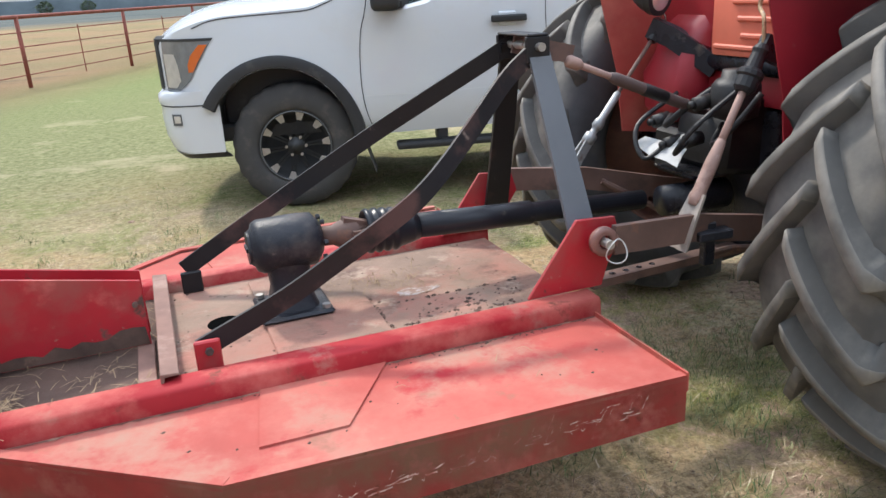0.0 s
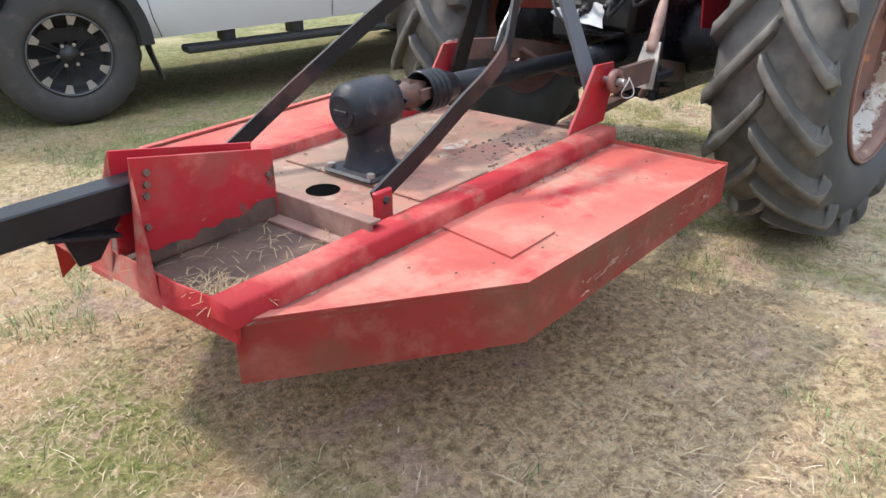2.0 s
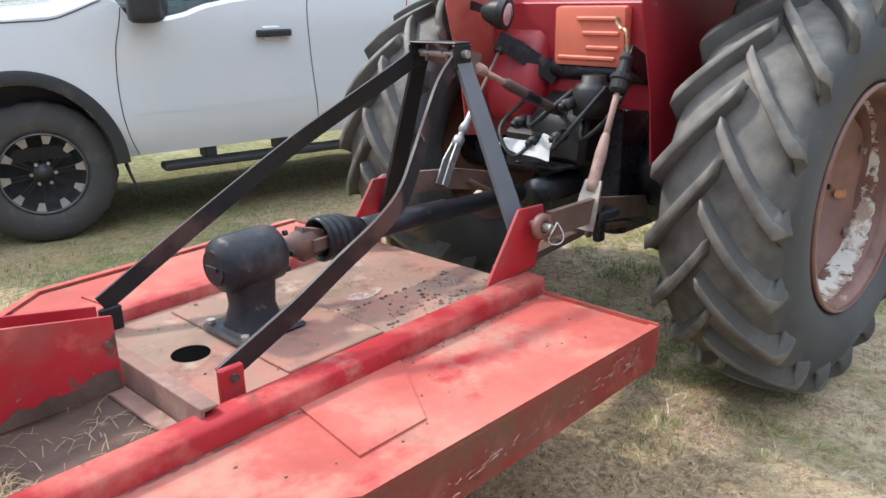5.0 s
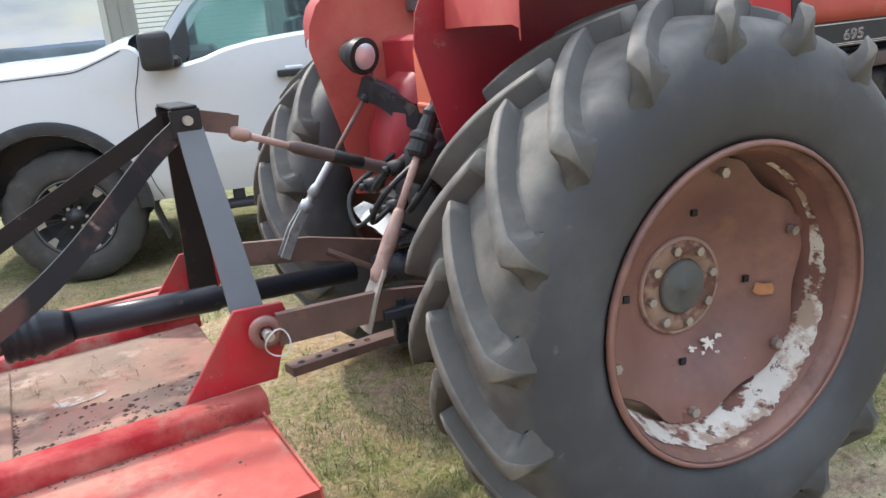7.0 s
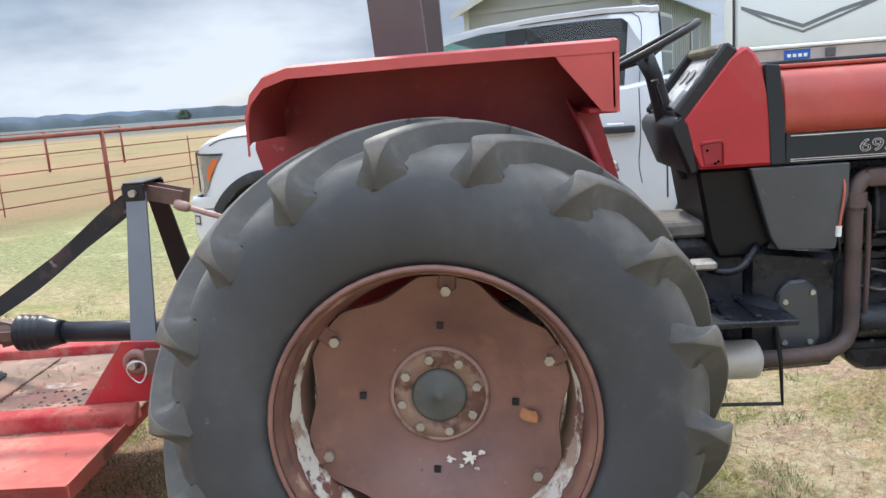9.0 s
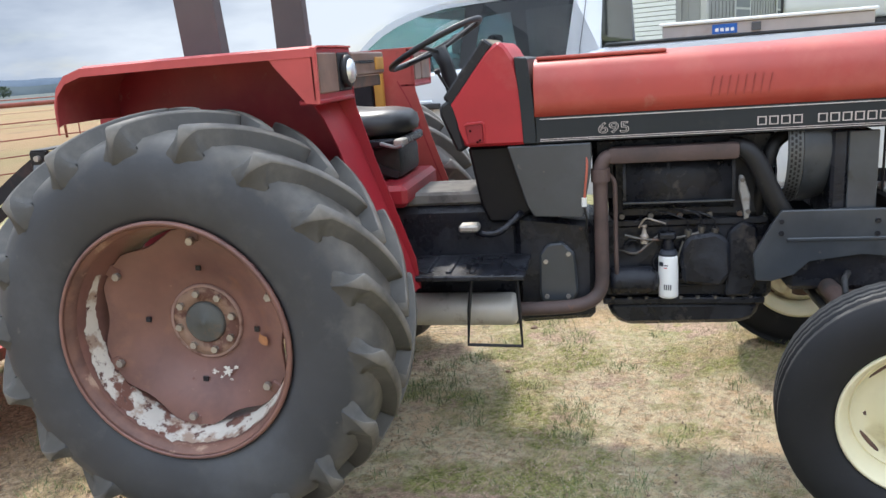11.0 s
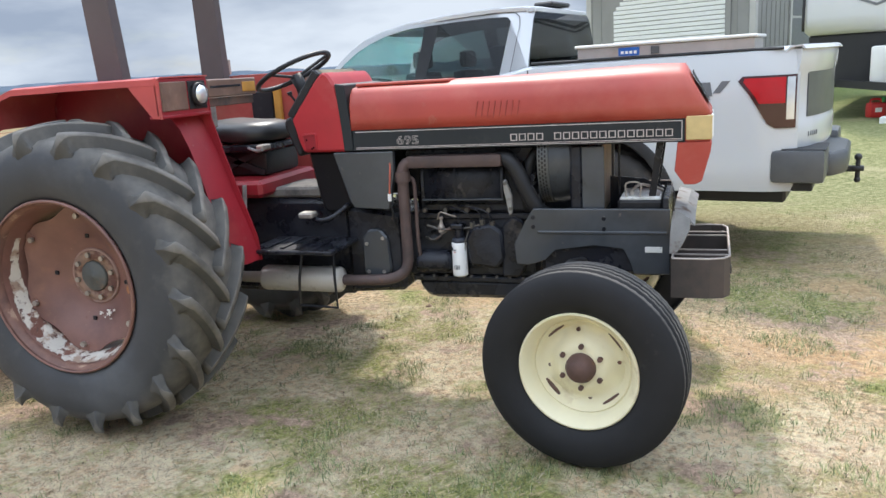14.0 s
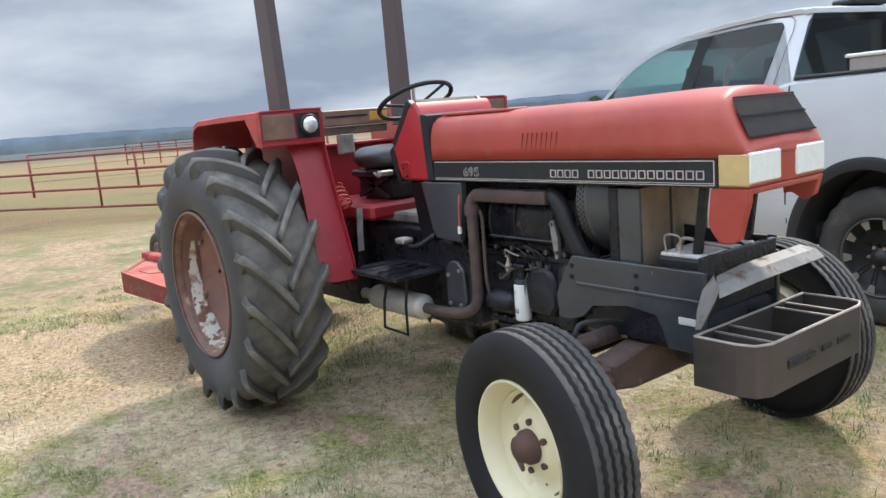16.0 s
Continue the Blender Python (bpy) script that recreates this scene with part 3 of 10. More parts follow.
M["clod"] = mat("clod", (0.30, 0.20, 0.14), 0.95, vary=0.3, vscale=20.0, bump=(60, 0.5, 0.004))
# Slightly darker than the truck white, for the shading of the body crease
M["crease_grey"] = mat("crease_grey", (0.55, 0.57, 0.58), 0.3, vary=0.02)
M["lamp_grey"] = mat("lamp_grey", (0.16, 0.17, 0.18), 0.12, vary=0.2, vscale=9.0, coat=0.6)
M["amber"] = mat("amber", (0.55, 0.12, 0.02), 0.2, vary=0.1)
M["cross_steel"] = mat("cross_steel", (0.21, 0.115, 0.090), 0.8, vary=0.25, vscale=6.0, spots=[((0.38, 0.255, 0.205), 5.0, 0.54, 0.74, 0.85)], bump=(60, 0.2, 0.002))

# ---------------------------------------------------------------- ground
def ground_material():
    m = bpy.data.materials.new("dry_pasture")
    m.use_nodes = True
    nodes, links = m.node_tree.nodes, m.node_tree.links
    p = nodes["Principled BSDF"]
    p.inputs["Roughness"].default_value = 0.95
    p.inputs["Specular IOR Level"].default_value = 0.15
    co = nodes.new("ShaderNodeTexCoord")

    def noise_of(scale, detail=8.0, r=0.65, off=0.0, st=(1, 1, 1), turn=0.0):
        mp = nodes.new("ShaderNodeMapping")
        mp.inputs["Location"].default_value = (off, off * 0.7, 0)
        mp.inputs["Scale"].default_value = st
        if turn:
            tn = nodes.new("ShaderNodeMapping")
            tn.inputs["Rotation"].default_value = (0, 0, math.radians(turn))
            links.new(co.outputs["Object"], tn.inputs["Vector"])
            links.new(tn.outputs["Vector"], mp.inputs["Vector"])
        else:
            links.new(co.outputs["Object"], mp.inputs["Vector"])
        n = nodes.new("ShaderNodeTexNoise")
        n.inputs["Scale"].default_value, n.inputs["Detail"].default_value, n.inputs["Roughness"].default_value = scale, detail, r
        links.new(mp.outputs["Vector"], n.inputs["Vector"])
        return n.outputs["Fac"]

    def mix(a, b, fac, lo, hi):
        f = nodes.new("ShaderNodeMapRange")
        f.inputs["From Min"].default_value, f.inputs["From Max"].default_value = lo, hi
        links.new(fac, f.inputs["Value"])
        x = nodes.new("ShaderNodeMix")
        x.data_type = "RGBA"
        for k, v in (("A", a), ("B", b)):
            if isinstance(v, tuple):
                x.inputs[k].default_value = (*v, 1)
            else:
                links.new(v, x.inputs[k])
        links.new(f.outputs["Result"], x.inputs["Factor"])
        return x.outputs["Result"]

    # matted dead stalks: streaks at three headings over dark soil
    soil = mix((0.152, 0.101, 0.061), (0.569, 0.380, 0.234), noise_of(24.0, 10.0, 0.80), 0.40, 0.58)
    thatch = mix(soil, (0.846, 0.609, 0.371), noise_of(34.0, 10.0, 0.82, off=14.0), 0.47, 0.56)
    thatch = mix(thatch, (0.860, 0.699, 0.448), noise_of(46.0, 5.0, 0.6, off=4.0, st=(1.0, 0.22, 1), turn=20), 0.56, 0.66)
    thatch = mix(thatch, (0.860, 0.657, 0.422), noise_of(46.0, 5.0, 0.6, off=33.0, st=(1.0, 0.22, 1), turn=-50), 0.57, 0.67)
    thatch = mix(thatch, (0.860, 0.733, 0.493), noise_of(52.0, 5.0, 0.6, off=63.0, st=(1.0, 0.22, 1), turn=80), 0.58, 0.68)
    green = mix((0.134, 0.161, 0.042), (0.525, 0.511, 0.189), noise_of(36.0, 10.0, 0.80, off=5.0), 0.40, 0.60)
    green = mix(green, (0.685, 0.567, 0.312), noise_of(48.0, 5.0, 0.6, off=93.0, st=(1.0, 0.25, 1), turn=35), 0.57, 0.67)
    dirt = mix((0.438, 0.242, 0.130), (0.860, 0.609, 0.345), noise_of(22.0, 10.0, 0.78, off=9.0), 0.36, 0.62)
    c = mix(thatch, green, noise_of(0.75, 10.0, 0.68, off=3.0), 0.46, 0.53)
    c = mix(c, dirt, noise_of(0.62, 9.0, 0.66, off=21.0, st=(1.0, 1.5, 1)), 0.50, 0.57)
    c = mix(c, thatch, noise_of(3.5, 9.0, 0.7, off=2.0), 0.50, 0.64)
    c = mix(c, (0.134, 0.091, 0.054), noise_of(13.0, 10.0, 0.80, off=27.0), 0.575, 0.66)
    sep = nodes.new("ShaderNodeSeparateXYZ")
    links.new(co.outputs["Object"], sep.inputs["Vector"])
    # paler tan ground beside the tractor, extra brightness put into its colour
    worn = nodes.new("ShaderNodeVectorMath")
    worn.operation = "DISTANCE"
    worn.inputs[1].default_value = (1.35, -1.1, 0.0)
    links.new(co.outputs["Object"], worn.inputs[0])
    wag = nodes.new("ShaderNodeMath")
    wag.operation = "MULTIPLY_ADD"
    wag.inputs[1].default_value = 4.5
    links.new(noise_of(0.9, off=51.0), wag.inputs[0])
    links.new(worn.outputs["Value"], wag.inputs[2])
    pale = mix(thatch, (0.860, 0.760, 0.526), noise_of(14.0, 10.0, 0.8, off=23.0), 0.42, 0.58)
    pale = mix(pale, (0.860, 0.650, 0.415), noise_of(1.1, 9.0, 0.66, off=71.0), 0.55, 0.60)
    pale = mix(pale, green, noise_of(1.15, 10.0, 0.70, off=61.0), 0.47, 0.57)
    pale = mix(pale, (0.269, 0.179, 0.109), noise_of(7.0, 10.0, 0.78, off=81.0), 0.575, 0.66)
    c = mix(pale, c, wag.outputs[0], 4.0, 5.0)
    # bare trodden dirt behind the tractor
    spot = nodes.new("ShaderNodeVectorMath")
    spot.operation = "DISTANCE"
    spot.inputs[1].default_value = (-1.75, -1.35, 0.0)
    links.new(co.outputs["Object"], spot.inputs[0])
    wig = nodes.new("ShaderNodeMath")
    wig.operation = "MULTIPLY_ADD"
    wig.inputs[1].default_value = 2.2
    links.new(noise_of(1.6, off=31.0), wig.inputs[0])
    links.new(spot.outputs["Value"], wig.inputs[2])
    c = mix(mix(mix((0.269, 0.170, 0.096), (0.860, 0.657, 0.384), noise_of(26.0, 10.0, 0.84, off=19.0), 0.43, 0.57), thatch, noise_of(4.0, 9.0, 0.7, off=43.0), 0.44, 0.58), c, wig.outputs[0], 1.9, 2.7)
    c = mix(c, mix((0.300, 0.205, 0.145), (0.800, 0.565, 0.420), noise_of(30.0, 10.0, 0.80, off=141.0), 0.38, 0.60), noise_of(1.7, 10.0, 0.72, off=151.0), 0.545, 0.60)
    c = mix(c, (0.190, 0.145, 0.098), noise_of(2.3, 10.0, 0.76, off=161.0), 0.60, 0.68)
    # towards the fence the grass is greener
    lawn = mix((0.145, 0.160, 0.062), (0.440, 0.415, 0.220), noise_of(16.0, 10.0, 0.80, off=2.0), 0.38, 0.62)
    lawn = mix(lawn, (0.500, 0.420, 0.260), noise_of(0.9, 9.0, 0.68, off=131.0), 0.55, 0.66)
    c = mix(c, lawn, sep.outputs["Y"], 0.6, 5.5)
    c = mix(c, mix((0.140, 0.190, 0.060), (0.270, 0.300, 0.115), noise_of(9.0, off=6.0), 0.3, 0.7), sep.outputs["Y"], 5.0, 18.0)
    # worn sandy ground by the gate
    gate_spot = nodes.new("ShaderNodeVectorMath")
    gate_spot.operation = "DISTANCE"
    gate_spot.inputs[1].default_value = (-8.0, -1.0, 0.0)
    links.new(co.outputs["Object"], gate_spot.inputs[0])
    wav = nodes.new("ShaderNodeMath")
    wav.operation = "MULTIPLY_ADD"
    wav.inputs[1].default_value = 7.0
    links.new(noise_of(0.7, 9.0, 0.66, off=101.0), wav.inputs[0])
    links.new(gate_spot.outputs["Value"], wav.inputs[2])
    sand = mix((0.300, 0.205, 0.128), (0.600, 0.440, 0.285), noise_of(9.0, 10.0, 0.75, off=111.0), 0.36, 0.62)
    sand = mix(sand, (0.270, 0.265, 0.130), noise_of(0.8, 10.0, 0.72, off=171.0), 0.47, 0.58)
    sand = mix(sand, (0.200, 0.150, 0.100), noise_of(2.4, 10.0, 0.76, off=181.0), 0.56, 0.68)
    c = mix(sand, c, wav.outputs[0], 6.0, 8.2)
    # past the fence the pasture turns tan
    far = nodes.new("ShaderNodeMath")
    far.operation = "MULTIPLY_ADD"
    far.inputs[1].default_value, far.inputs[2].default_value = -2.39, -25.1 + 3.3
    links.new(sep.outputs["X"], far.inputs[0])
    add = nodes.new("ShaderNodeMath")
    add.operation = "ADD"
    links.new(far.outputs[0], add.inputs[0])
    links.new(sep.outputs["Y"], add.inputs[1])
    tan = mix((0.300, 0.196, 0.110), (0.204, 0.184, 0.088), noise_of(0.06, off=1.0), 0.4, 0.65)
    tan = mix(tan, (0.204, 0.143, 0.088), noise_of(0.35, off=7.0, st=(1, 1, 1)), 0.57, 0.66)
    c = mix(c, tan, add.outputs[0], 0.0, 8.0)
    # far off it is dark scrub, a blue-grey tinge of haze put into its colour
    dist = nodes.new("ShaderNodeVectorMath")
    dist.operation = "LENGTH"
    links.new(co.outputs["Object"], dist.inputs[0])
    wob = nodes.new("ShaderNodeMath")
    wob.operation = "MULTIPLY_ADD"
    wob.inputs[1].default_value = 60.0
    links.new(noise_of(0.02, off=4.0), wob.inputs[0])
    links.new(dist.outputs["Value"], wob.inputs[2])
    c = mix(c, mix((0.07, 0.085, 0.085), (0.12, 0.125, 0.11), noise_of(0.05, off=8.0), 0.35, 0.65), wob.outputs[0], 105.0, 150.0)
    links.new(c, p.inputs["Base Color"])
    bn = nodes.new("ShaderNodeBump")
    bn.inputs["Strength"].default_value, bn.inputs["Distance"].default_value = 1.0, 0.045
    links.new(noise_of(34.0, 12.0, 0.78), bn.inputs["Height"])
    links.new(bn.outputs["Normal"], p.inputs["Normal"])
    return m


def ground_z(x, y):
    r = math.hypot(x - 0.5, y - 1)
    z = 0.022 * noise.noise((x * 0.8, y * 0.8, 0.3)) + 0.010 * noise.noise((x * 2.7, y * 2.7, 4.0))
    if r > 40:
        z += min(1.0, (r - 40) / 200) * 1.4 * noise.noise((x * 0.004, y * 0.004, 2.0))
    rise = max(0.0, min(1.0, (y - 5.0) / 5.0)) * max(0.0, min(1.0, (x - 1.5) / 3.0))
    z += 0.055 * math.exp(-((x - 2.3) ** 2 + (y - 0.75) ** 2) / 0.30)
    return z - 0.004 + 0.42 * rise * rise * (3 - 2 * rise)


def axis_lines(lo, hi, fine, out):
    a = list(np.arange(lo, hi + 1e-6, fine))
    step, v = fine, hi
    while v < out:
        step *= 1.22
        v += step
        a.append(v)
    step, v, pre = fine, lo, []
    while v > -out:
        step *= 1.22
        v -= step
        pre.append(v)
    return pre[::-1] + a


gx, gy = axis_lines(-6.5, 7.0, 0.16, 4200), axis_lines(-5.5, 6.0, 0.16, 4200)
bm = bm_new()
grid = [[bm.verts.new((x, y, ground_z(x, y))) for x in gx] for y in gy]
for a, b in zip(grid, grid[1:]):
    for i in range(len(a) - 1):
        bm.faces.new((a[i], a[i + 1], b[i + 1], b[i])).smooth = True
ground = part("ground", bm, ground_material())
tagged(ground, "dry patchy pasture grass with bare reddish dirt", "ground", kind="structure")


def blades(name, label, count, seed, length, width, lean, material, area, keep):
    """Loose blades as one mesh: two triangles each, bent over."""
    rng = np.random.default_rng(seed)
    x = rng.uniform(area[0], area[1], count)
    y = rng.uniform(area[2], area[3], count)
    ok = np.array([keep(a, b) for a, b in zip(x, y)]) > rng.uniform(0, 1, count)
    x, y = x[ok], y[ok]
    n = len(x)
    z = np.array([ground_z(a, b) for a, b in zip(x, y)])
    ang = rng.uniform(0, 2 * np.pi, n)
    l = rng.uniform(length[0], length[1], n)
    ln = rng.uniform(lean[0], lean[1], n)
    dx, dy = np.cos(ang), np.sin(ang)
    w = rng.uniform(width[0], width[1], n)
    px, py = -dy * w, dx * w
    co = np.zeros((n, 5, 3))
    co[:, 0] = np.stack([x - px, y - py, z - 0.003], 1)
    co[:, 1] = np.stack([x + px, y + py, z - 0.003], 1)
    mx, my, mz = x + dx * l * 0.45 * ln, y + dy * l * 0.45 * ln, z + l * 0.50 * np.sqrt(np.clip(1 - ln ** 2, 0.0004, 1)) + 0.004
    co[:, 2] = np.stack([mx + px * 0.8, my + py * 0.8, mz], 1)
    co[:, 3] = np.stack([mx - px * 0.8, my - py * 0.8, mz], 1)
    co[:, 4] = np.stack([x + dx * l * ln, y + dy * l * ln, z + l * 0.8 * np.sqrt(np.clip(1 - ln ** 2, 0.0004, 1)) + 0.003], 1)
    me = bpy.data.meshes.new(name)
    base = np.arange(n) * 5
    loops = np.stack([base, base + 1, base + 2, base + 3, base + 3, base + 2, base + 4], 1).ravel()
    me.vertices.add(n * 5)
    me.vertices.foreach_set("co", co.ravel())
    me.loops.add(len(loops))
    me.loops.foreach_set("vertex_index", loops.astype(np.int32))
    me.polygons.add(n * 2)
    starts = np.stack([np.arange(n) * 7, np.arange(n) * 7 + 4], 1).ravel()
    me.polygons.foreach_set("loop_start", starts.astype(np.int32))
    me.update(calc_edges=True)
    me.materials.append(material)
    ob = new(name, me)
    return tagged(ob, label, "grass", kind="stuff")


def blade_material(name, a, b, c):
    m = bpy.data.materials.new(name)
    m.use_nodes = True
    nodes, links = m.node_tree.nodes, m.node_tree.links
    p = nodes["Principled BSDF"]
    p.inputs["Roughness"].default_value = 0.8
    p.inputs["Specular IOR Level"].default_value = 0.25
    g = nodes.new("ShaderNodeNewGeometry")
    r = nodes.new("ShaderNodeValToRGB")
    r.color_ramp.elements[0].color, r.color_ramp.elements[1].color = (*a, 1), (*c, 1)
    e = r.color_ramp.elements.new(0.5)
    e.color = (*b, 1)
    links.new(g.outputs["Random Per Island"], r.inputs["Fac"])
    links.new(r.outputs["Color"], p.inputs["Base Color"])
    return m


def bare(x, y):
    """Share of grass left on the trodden dirt behind the tractor."""
    return min(1.0, max(0.55, (math.hypot(x + 1.75, y + 1.35) - 0.6) / 0.9))


def green_patch(x, y):
    """Thin broad greening with dense little tufts in it."""
    wide = noise.noise((x * 0.6 + 11.0, y * 0.6 + 4.0, 1.5)) + 0.5 * noise.noise((x * 1.7, y * 1.7, 9.5))
    tuft = noise.noise((x * 4.2, y * 4.2, 2.5)) + 0.5 * noise.noise((x * 11.0, y * 11.0, 5.5))
    return max(0.0, 0.14 + 0.30 * wide) * 0.3 + (1.0 if tuft + 0.45 * wide > 0.33 else 0.0)


def near_path(x, y):
    """Thicker where the camera passes nearest."""
    d = 1.0 if y < 0.8 else max(0.0, 1 - (y - 0.8) / 4.0) * 0.9
    return d


straw_mat = blade_material("dry_grass", (0.19, 0.120, 0.080), (0.58, 0.42, 0.28), (0.82, 0.65, 0.47))
green_mat = blade_material("green_grass", (0.07, 0.105, 0.040), (0.19, 0.240, 0.095), (0.46, 0.45, 0.22))
blades("dry_grass", "short dead straw-coloured grass and thatch", 520000, 1, (0.018, 0.075), (0.0005, 0.0011), (0.965, 0.9999), straw_mat, (-4.6, 5.6, -3.7, 4.6), lambda x, y: bare(x, y) * near_path(x, y) * min(1.0, max(0.12, 0.5 + 1.6 * noise.noise((x * 1.3, y * 1.3, 7)))))
blades("green_grass", "thin tufts of green grass", 420000, 2, (0.014, 0.066), (0.0009, 0.0020), (0.50, 0.985), green_mat, (-4.6, 5.6, -3.7, 4.6), lambda x, y: bare(x, y) * near_path(x, y) * min(1.0, green_patch(x, y)))
blades("straw", "long pale stalks of straw lying loose on the ground", 9000, 5, (0.05, 0.16), (0.0009, 0.0017), (0.992, 0.9999), blade_material("loose_straw", (0.40, 0.29, 0.18), (0.62, 0.50, 0.33), (0.78, 0.67, 0.50)), (-4.6, 5.6, -3.7, 3.0), lambda x, y: near_path(x, y) * min(1.0, max(0.1, 0.5 + 1.3 * noise.noise((x * 0.9, y * 0.9, 17)))))
# scattered dry clods and dung, small
rnd = random.Random(31)
for k in range(26):
    x, y = rnd.uniform(-4.0, 5.0), rnd.uniform(-2.5, 3.5)
    bm = bm_new()
    bmesh.ops.create_icosphere(bm, subdivisions=1, radius=rnd.uniform(0.008, 0.028))
    for v in bm.verts:
        v.co *= rnd.uniform(0.7, 1.25)
        v.co.z *= 0.5
    ob = part("dirt_clod", bm, "clod")
    ob.matrix_world = pose(x, y, ground_z(x, y) + 0.004, 0, 0, rnd.uniform(0, 360))
    tagged(ob, "small dry clod of reddish dirt in the grass", "clod", "clods")

# crumbs of dirt and bits of stalk, too many to count
rng = np.random.default_rng(77)
bm = bm_new()
for k in range(11000):
    x, y = rng.uniform(-4.2, 5.0), rng.uniform(-3.4, 2.4)
    if rng.random() > 0.30 + 1.6 * (1 - bare(x, y)) + 0.35 * max(0.0, noise.noise((x * 1.1, y * 1.1, 3.0))):
        continue
    z, r = ground_z(x, y), rng.uniform(0.002, 0.009)
    q = [bm.verts.new((x + r * math.cos(t) * rng.uniform(0.6, 1.5), y + r * math.sin(t) * rng.uniform(0.6, 1.5), z - 0.001)) for t in (0.3, 2.2, 4.4)]
    top = bm.verts.new((x + rng.uniform(-r, r) * 0.4, y + rng.uniform(-r, r) * 0.4, z + r * rng.uniform(0.7, 1.3)))
    for a, b in ((0, 1), (1, 2), (2, 0)):
        bm.faces.new((q[a], q[b], top))
crumbs = part("dirt_crumbs", bm, blade_material("crumb_dirt", (0.10, 0.070, 0.050), (0.28, 0.195, 0.140), (0.58, 0.46, 0.34)))
tagged(crumbs, "crumbs of brown dirt scattered over the ground", "dirt", kind="stuff")

# ---------------------------------------------------------------- tractor
tractor = thing("tractor", pose(0, -0.06, 0), "faded red farm tractor with black stripe, bare roll posts, rusty rims", "tractor")


def rear_carcass(c):
    """Smooth body of the field tyre."""
    bm = bm_new()
    half = [(0.404, 0.198), (0.430, 0.216), (0.475, 0.229), (0.53, 0.234), (0.59, 0.227), (0.638, 0.207), (0.667, 0.182), (0.684, 0.13), (0.690, 0.07)]
    prof = [(r, c[1] - y) for r, y in half] + [(0.692, c[1])] + [(r, c[1] + y) for r, y in half[::-1]]
    prof += [(0.400, c[1] + 0.13), (0.400, c[1] - 0.13)]
    return lathe(bm, prof, 96, "y", c=(c[0], 0, c[2]), close=True)


LUG_LEAD = 0.40                                      # turn of a tread bar from the middle to the shoulder


def tread_r(y):
    """Radius of the smooth tyre body at distance y from its middle."""
    return along([(0.0, 0.692), (0.07, 0.690), (0.13, 0.684), (0.182, 0.667), (0.207, 0.638), (0.216, 0.612), (0.224, 0.58)], y)


def lug_mesh(s):
    """One straight-topped tread bar, square at the shoulder, with a splayed foot down the side wall."""
    bm = bm_new()
    rows = []
    steps = 15
    for i in range(steps):
        u = i / (steps - 1)
        y = -0.012 + 0.222 * u
        lead = LUG_LEAD * (u ** 0.92)
        top = 0.746 - 0.030 * u ** 2.2
        base = tread_r(abs(y)) - 0.010
        w = 0.0215 + 0.0065 * u
        foot = 0.016 + 0.012 * u + 0.016 * max(0.0, u - 0.7) / 0.3
        row = []
        for side, level in ((-w - foot, 0.0), (-w - foot * 0.40, 0.22), (-w - 0.002, 0.93), (-w + 0.004, 1.0), (w - 0.004, 1.0), (w + 0.002, 0.93), (w + foot * 0.36, 0.22), (w + foot * 0.85, 0.0)):
            r = base + (top - base) * level
            a = lead + side / 0.70
            row.append(bm.verts.new((r * math.cos(a), s * (y + 0.10 * side * (u ** 2)), r * math.sin(a))))
        rows.append(row)
    w, lead = 0.028, LUG_LEAD
    for y, top, k, drop, turn in ((0.220, 0.704, 0.86, 0.645, 0.004), (0.231, 0.680, 0.46, 0.628, 0.012), (0.234, 0.650, 0.20, 0.608, 0.024), (0.230, 0.606, 0.06, 0.585, 0.040)):
        row = []
        flare = 0.060 + 0.016 * (1 - k)
        for side, level in ((-flare, 0.0), (-w * k - 0.45 * (flare - w * k), 0.30), (-w * k, 0.95), (-w * k * 0.8, 1.0), (w * k * 0.8, 1.0), (w * k, 0.95), (w * k + 0.45 * (flare - w * k), 0.30), (flare * 0.9, 0.0)):
            if top < 0.62:
                side *= 0.55
            r = drop + (top - drop) * level
            yy = 0.209 + (y - 0.209) * (0.15 + 0.85 * level)
            a = lead + turn + side / 0.68
            row.append(bm.verts.new((r * math.cos(a), s * yy, r * math.sin(a))))
        rows.append(row)
    # both flanks of the bar take the shaded rubber colour
    for a, b in zip(rows, rows[1:]):
        for k in range(7):
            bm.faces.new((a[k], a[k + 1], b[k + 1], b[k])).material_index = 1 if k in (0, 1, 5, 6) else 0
    bm.faces.new(rows[0])
    bm.faces.new(rows[-1])
    return bm


def rim_surface(h):
    """Radius of the rim's inside at distance h inwards from the outer lip."""
    pts = [(0.0, 0.396), (0.008, 0.400), (0.016, 0.398), (0.026, 0.386), (0.07, 0.380), (0.115, 0.366), (0.175, 0.350), (0.235, 0.345), (0.43, 0.352)]
    for a, b in zip(pts, pts[1:]):
        if h <= b[0]:
            return a[1] + (h - a[0]) / (b[0] - a[0]) * (b[1] - a[1])
    return pts[-1][1]


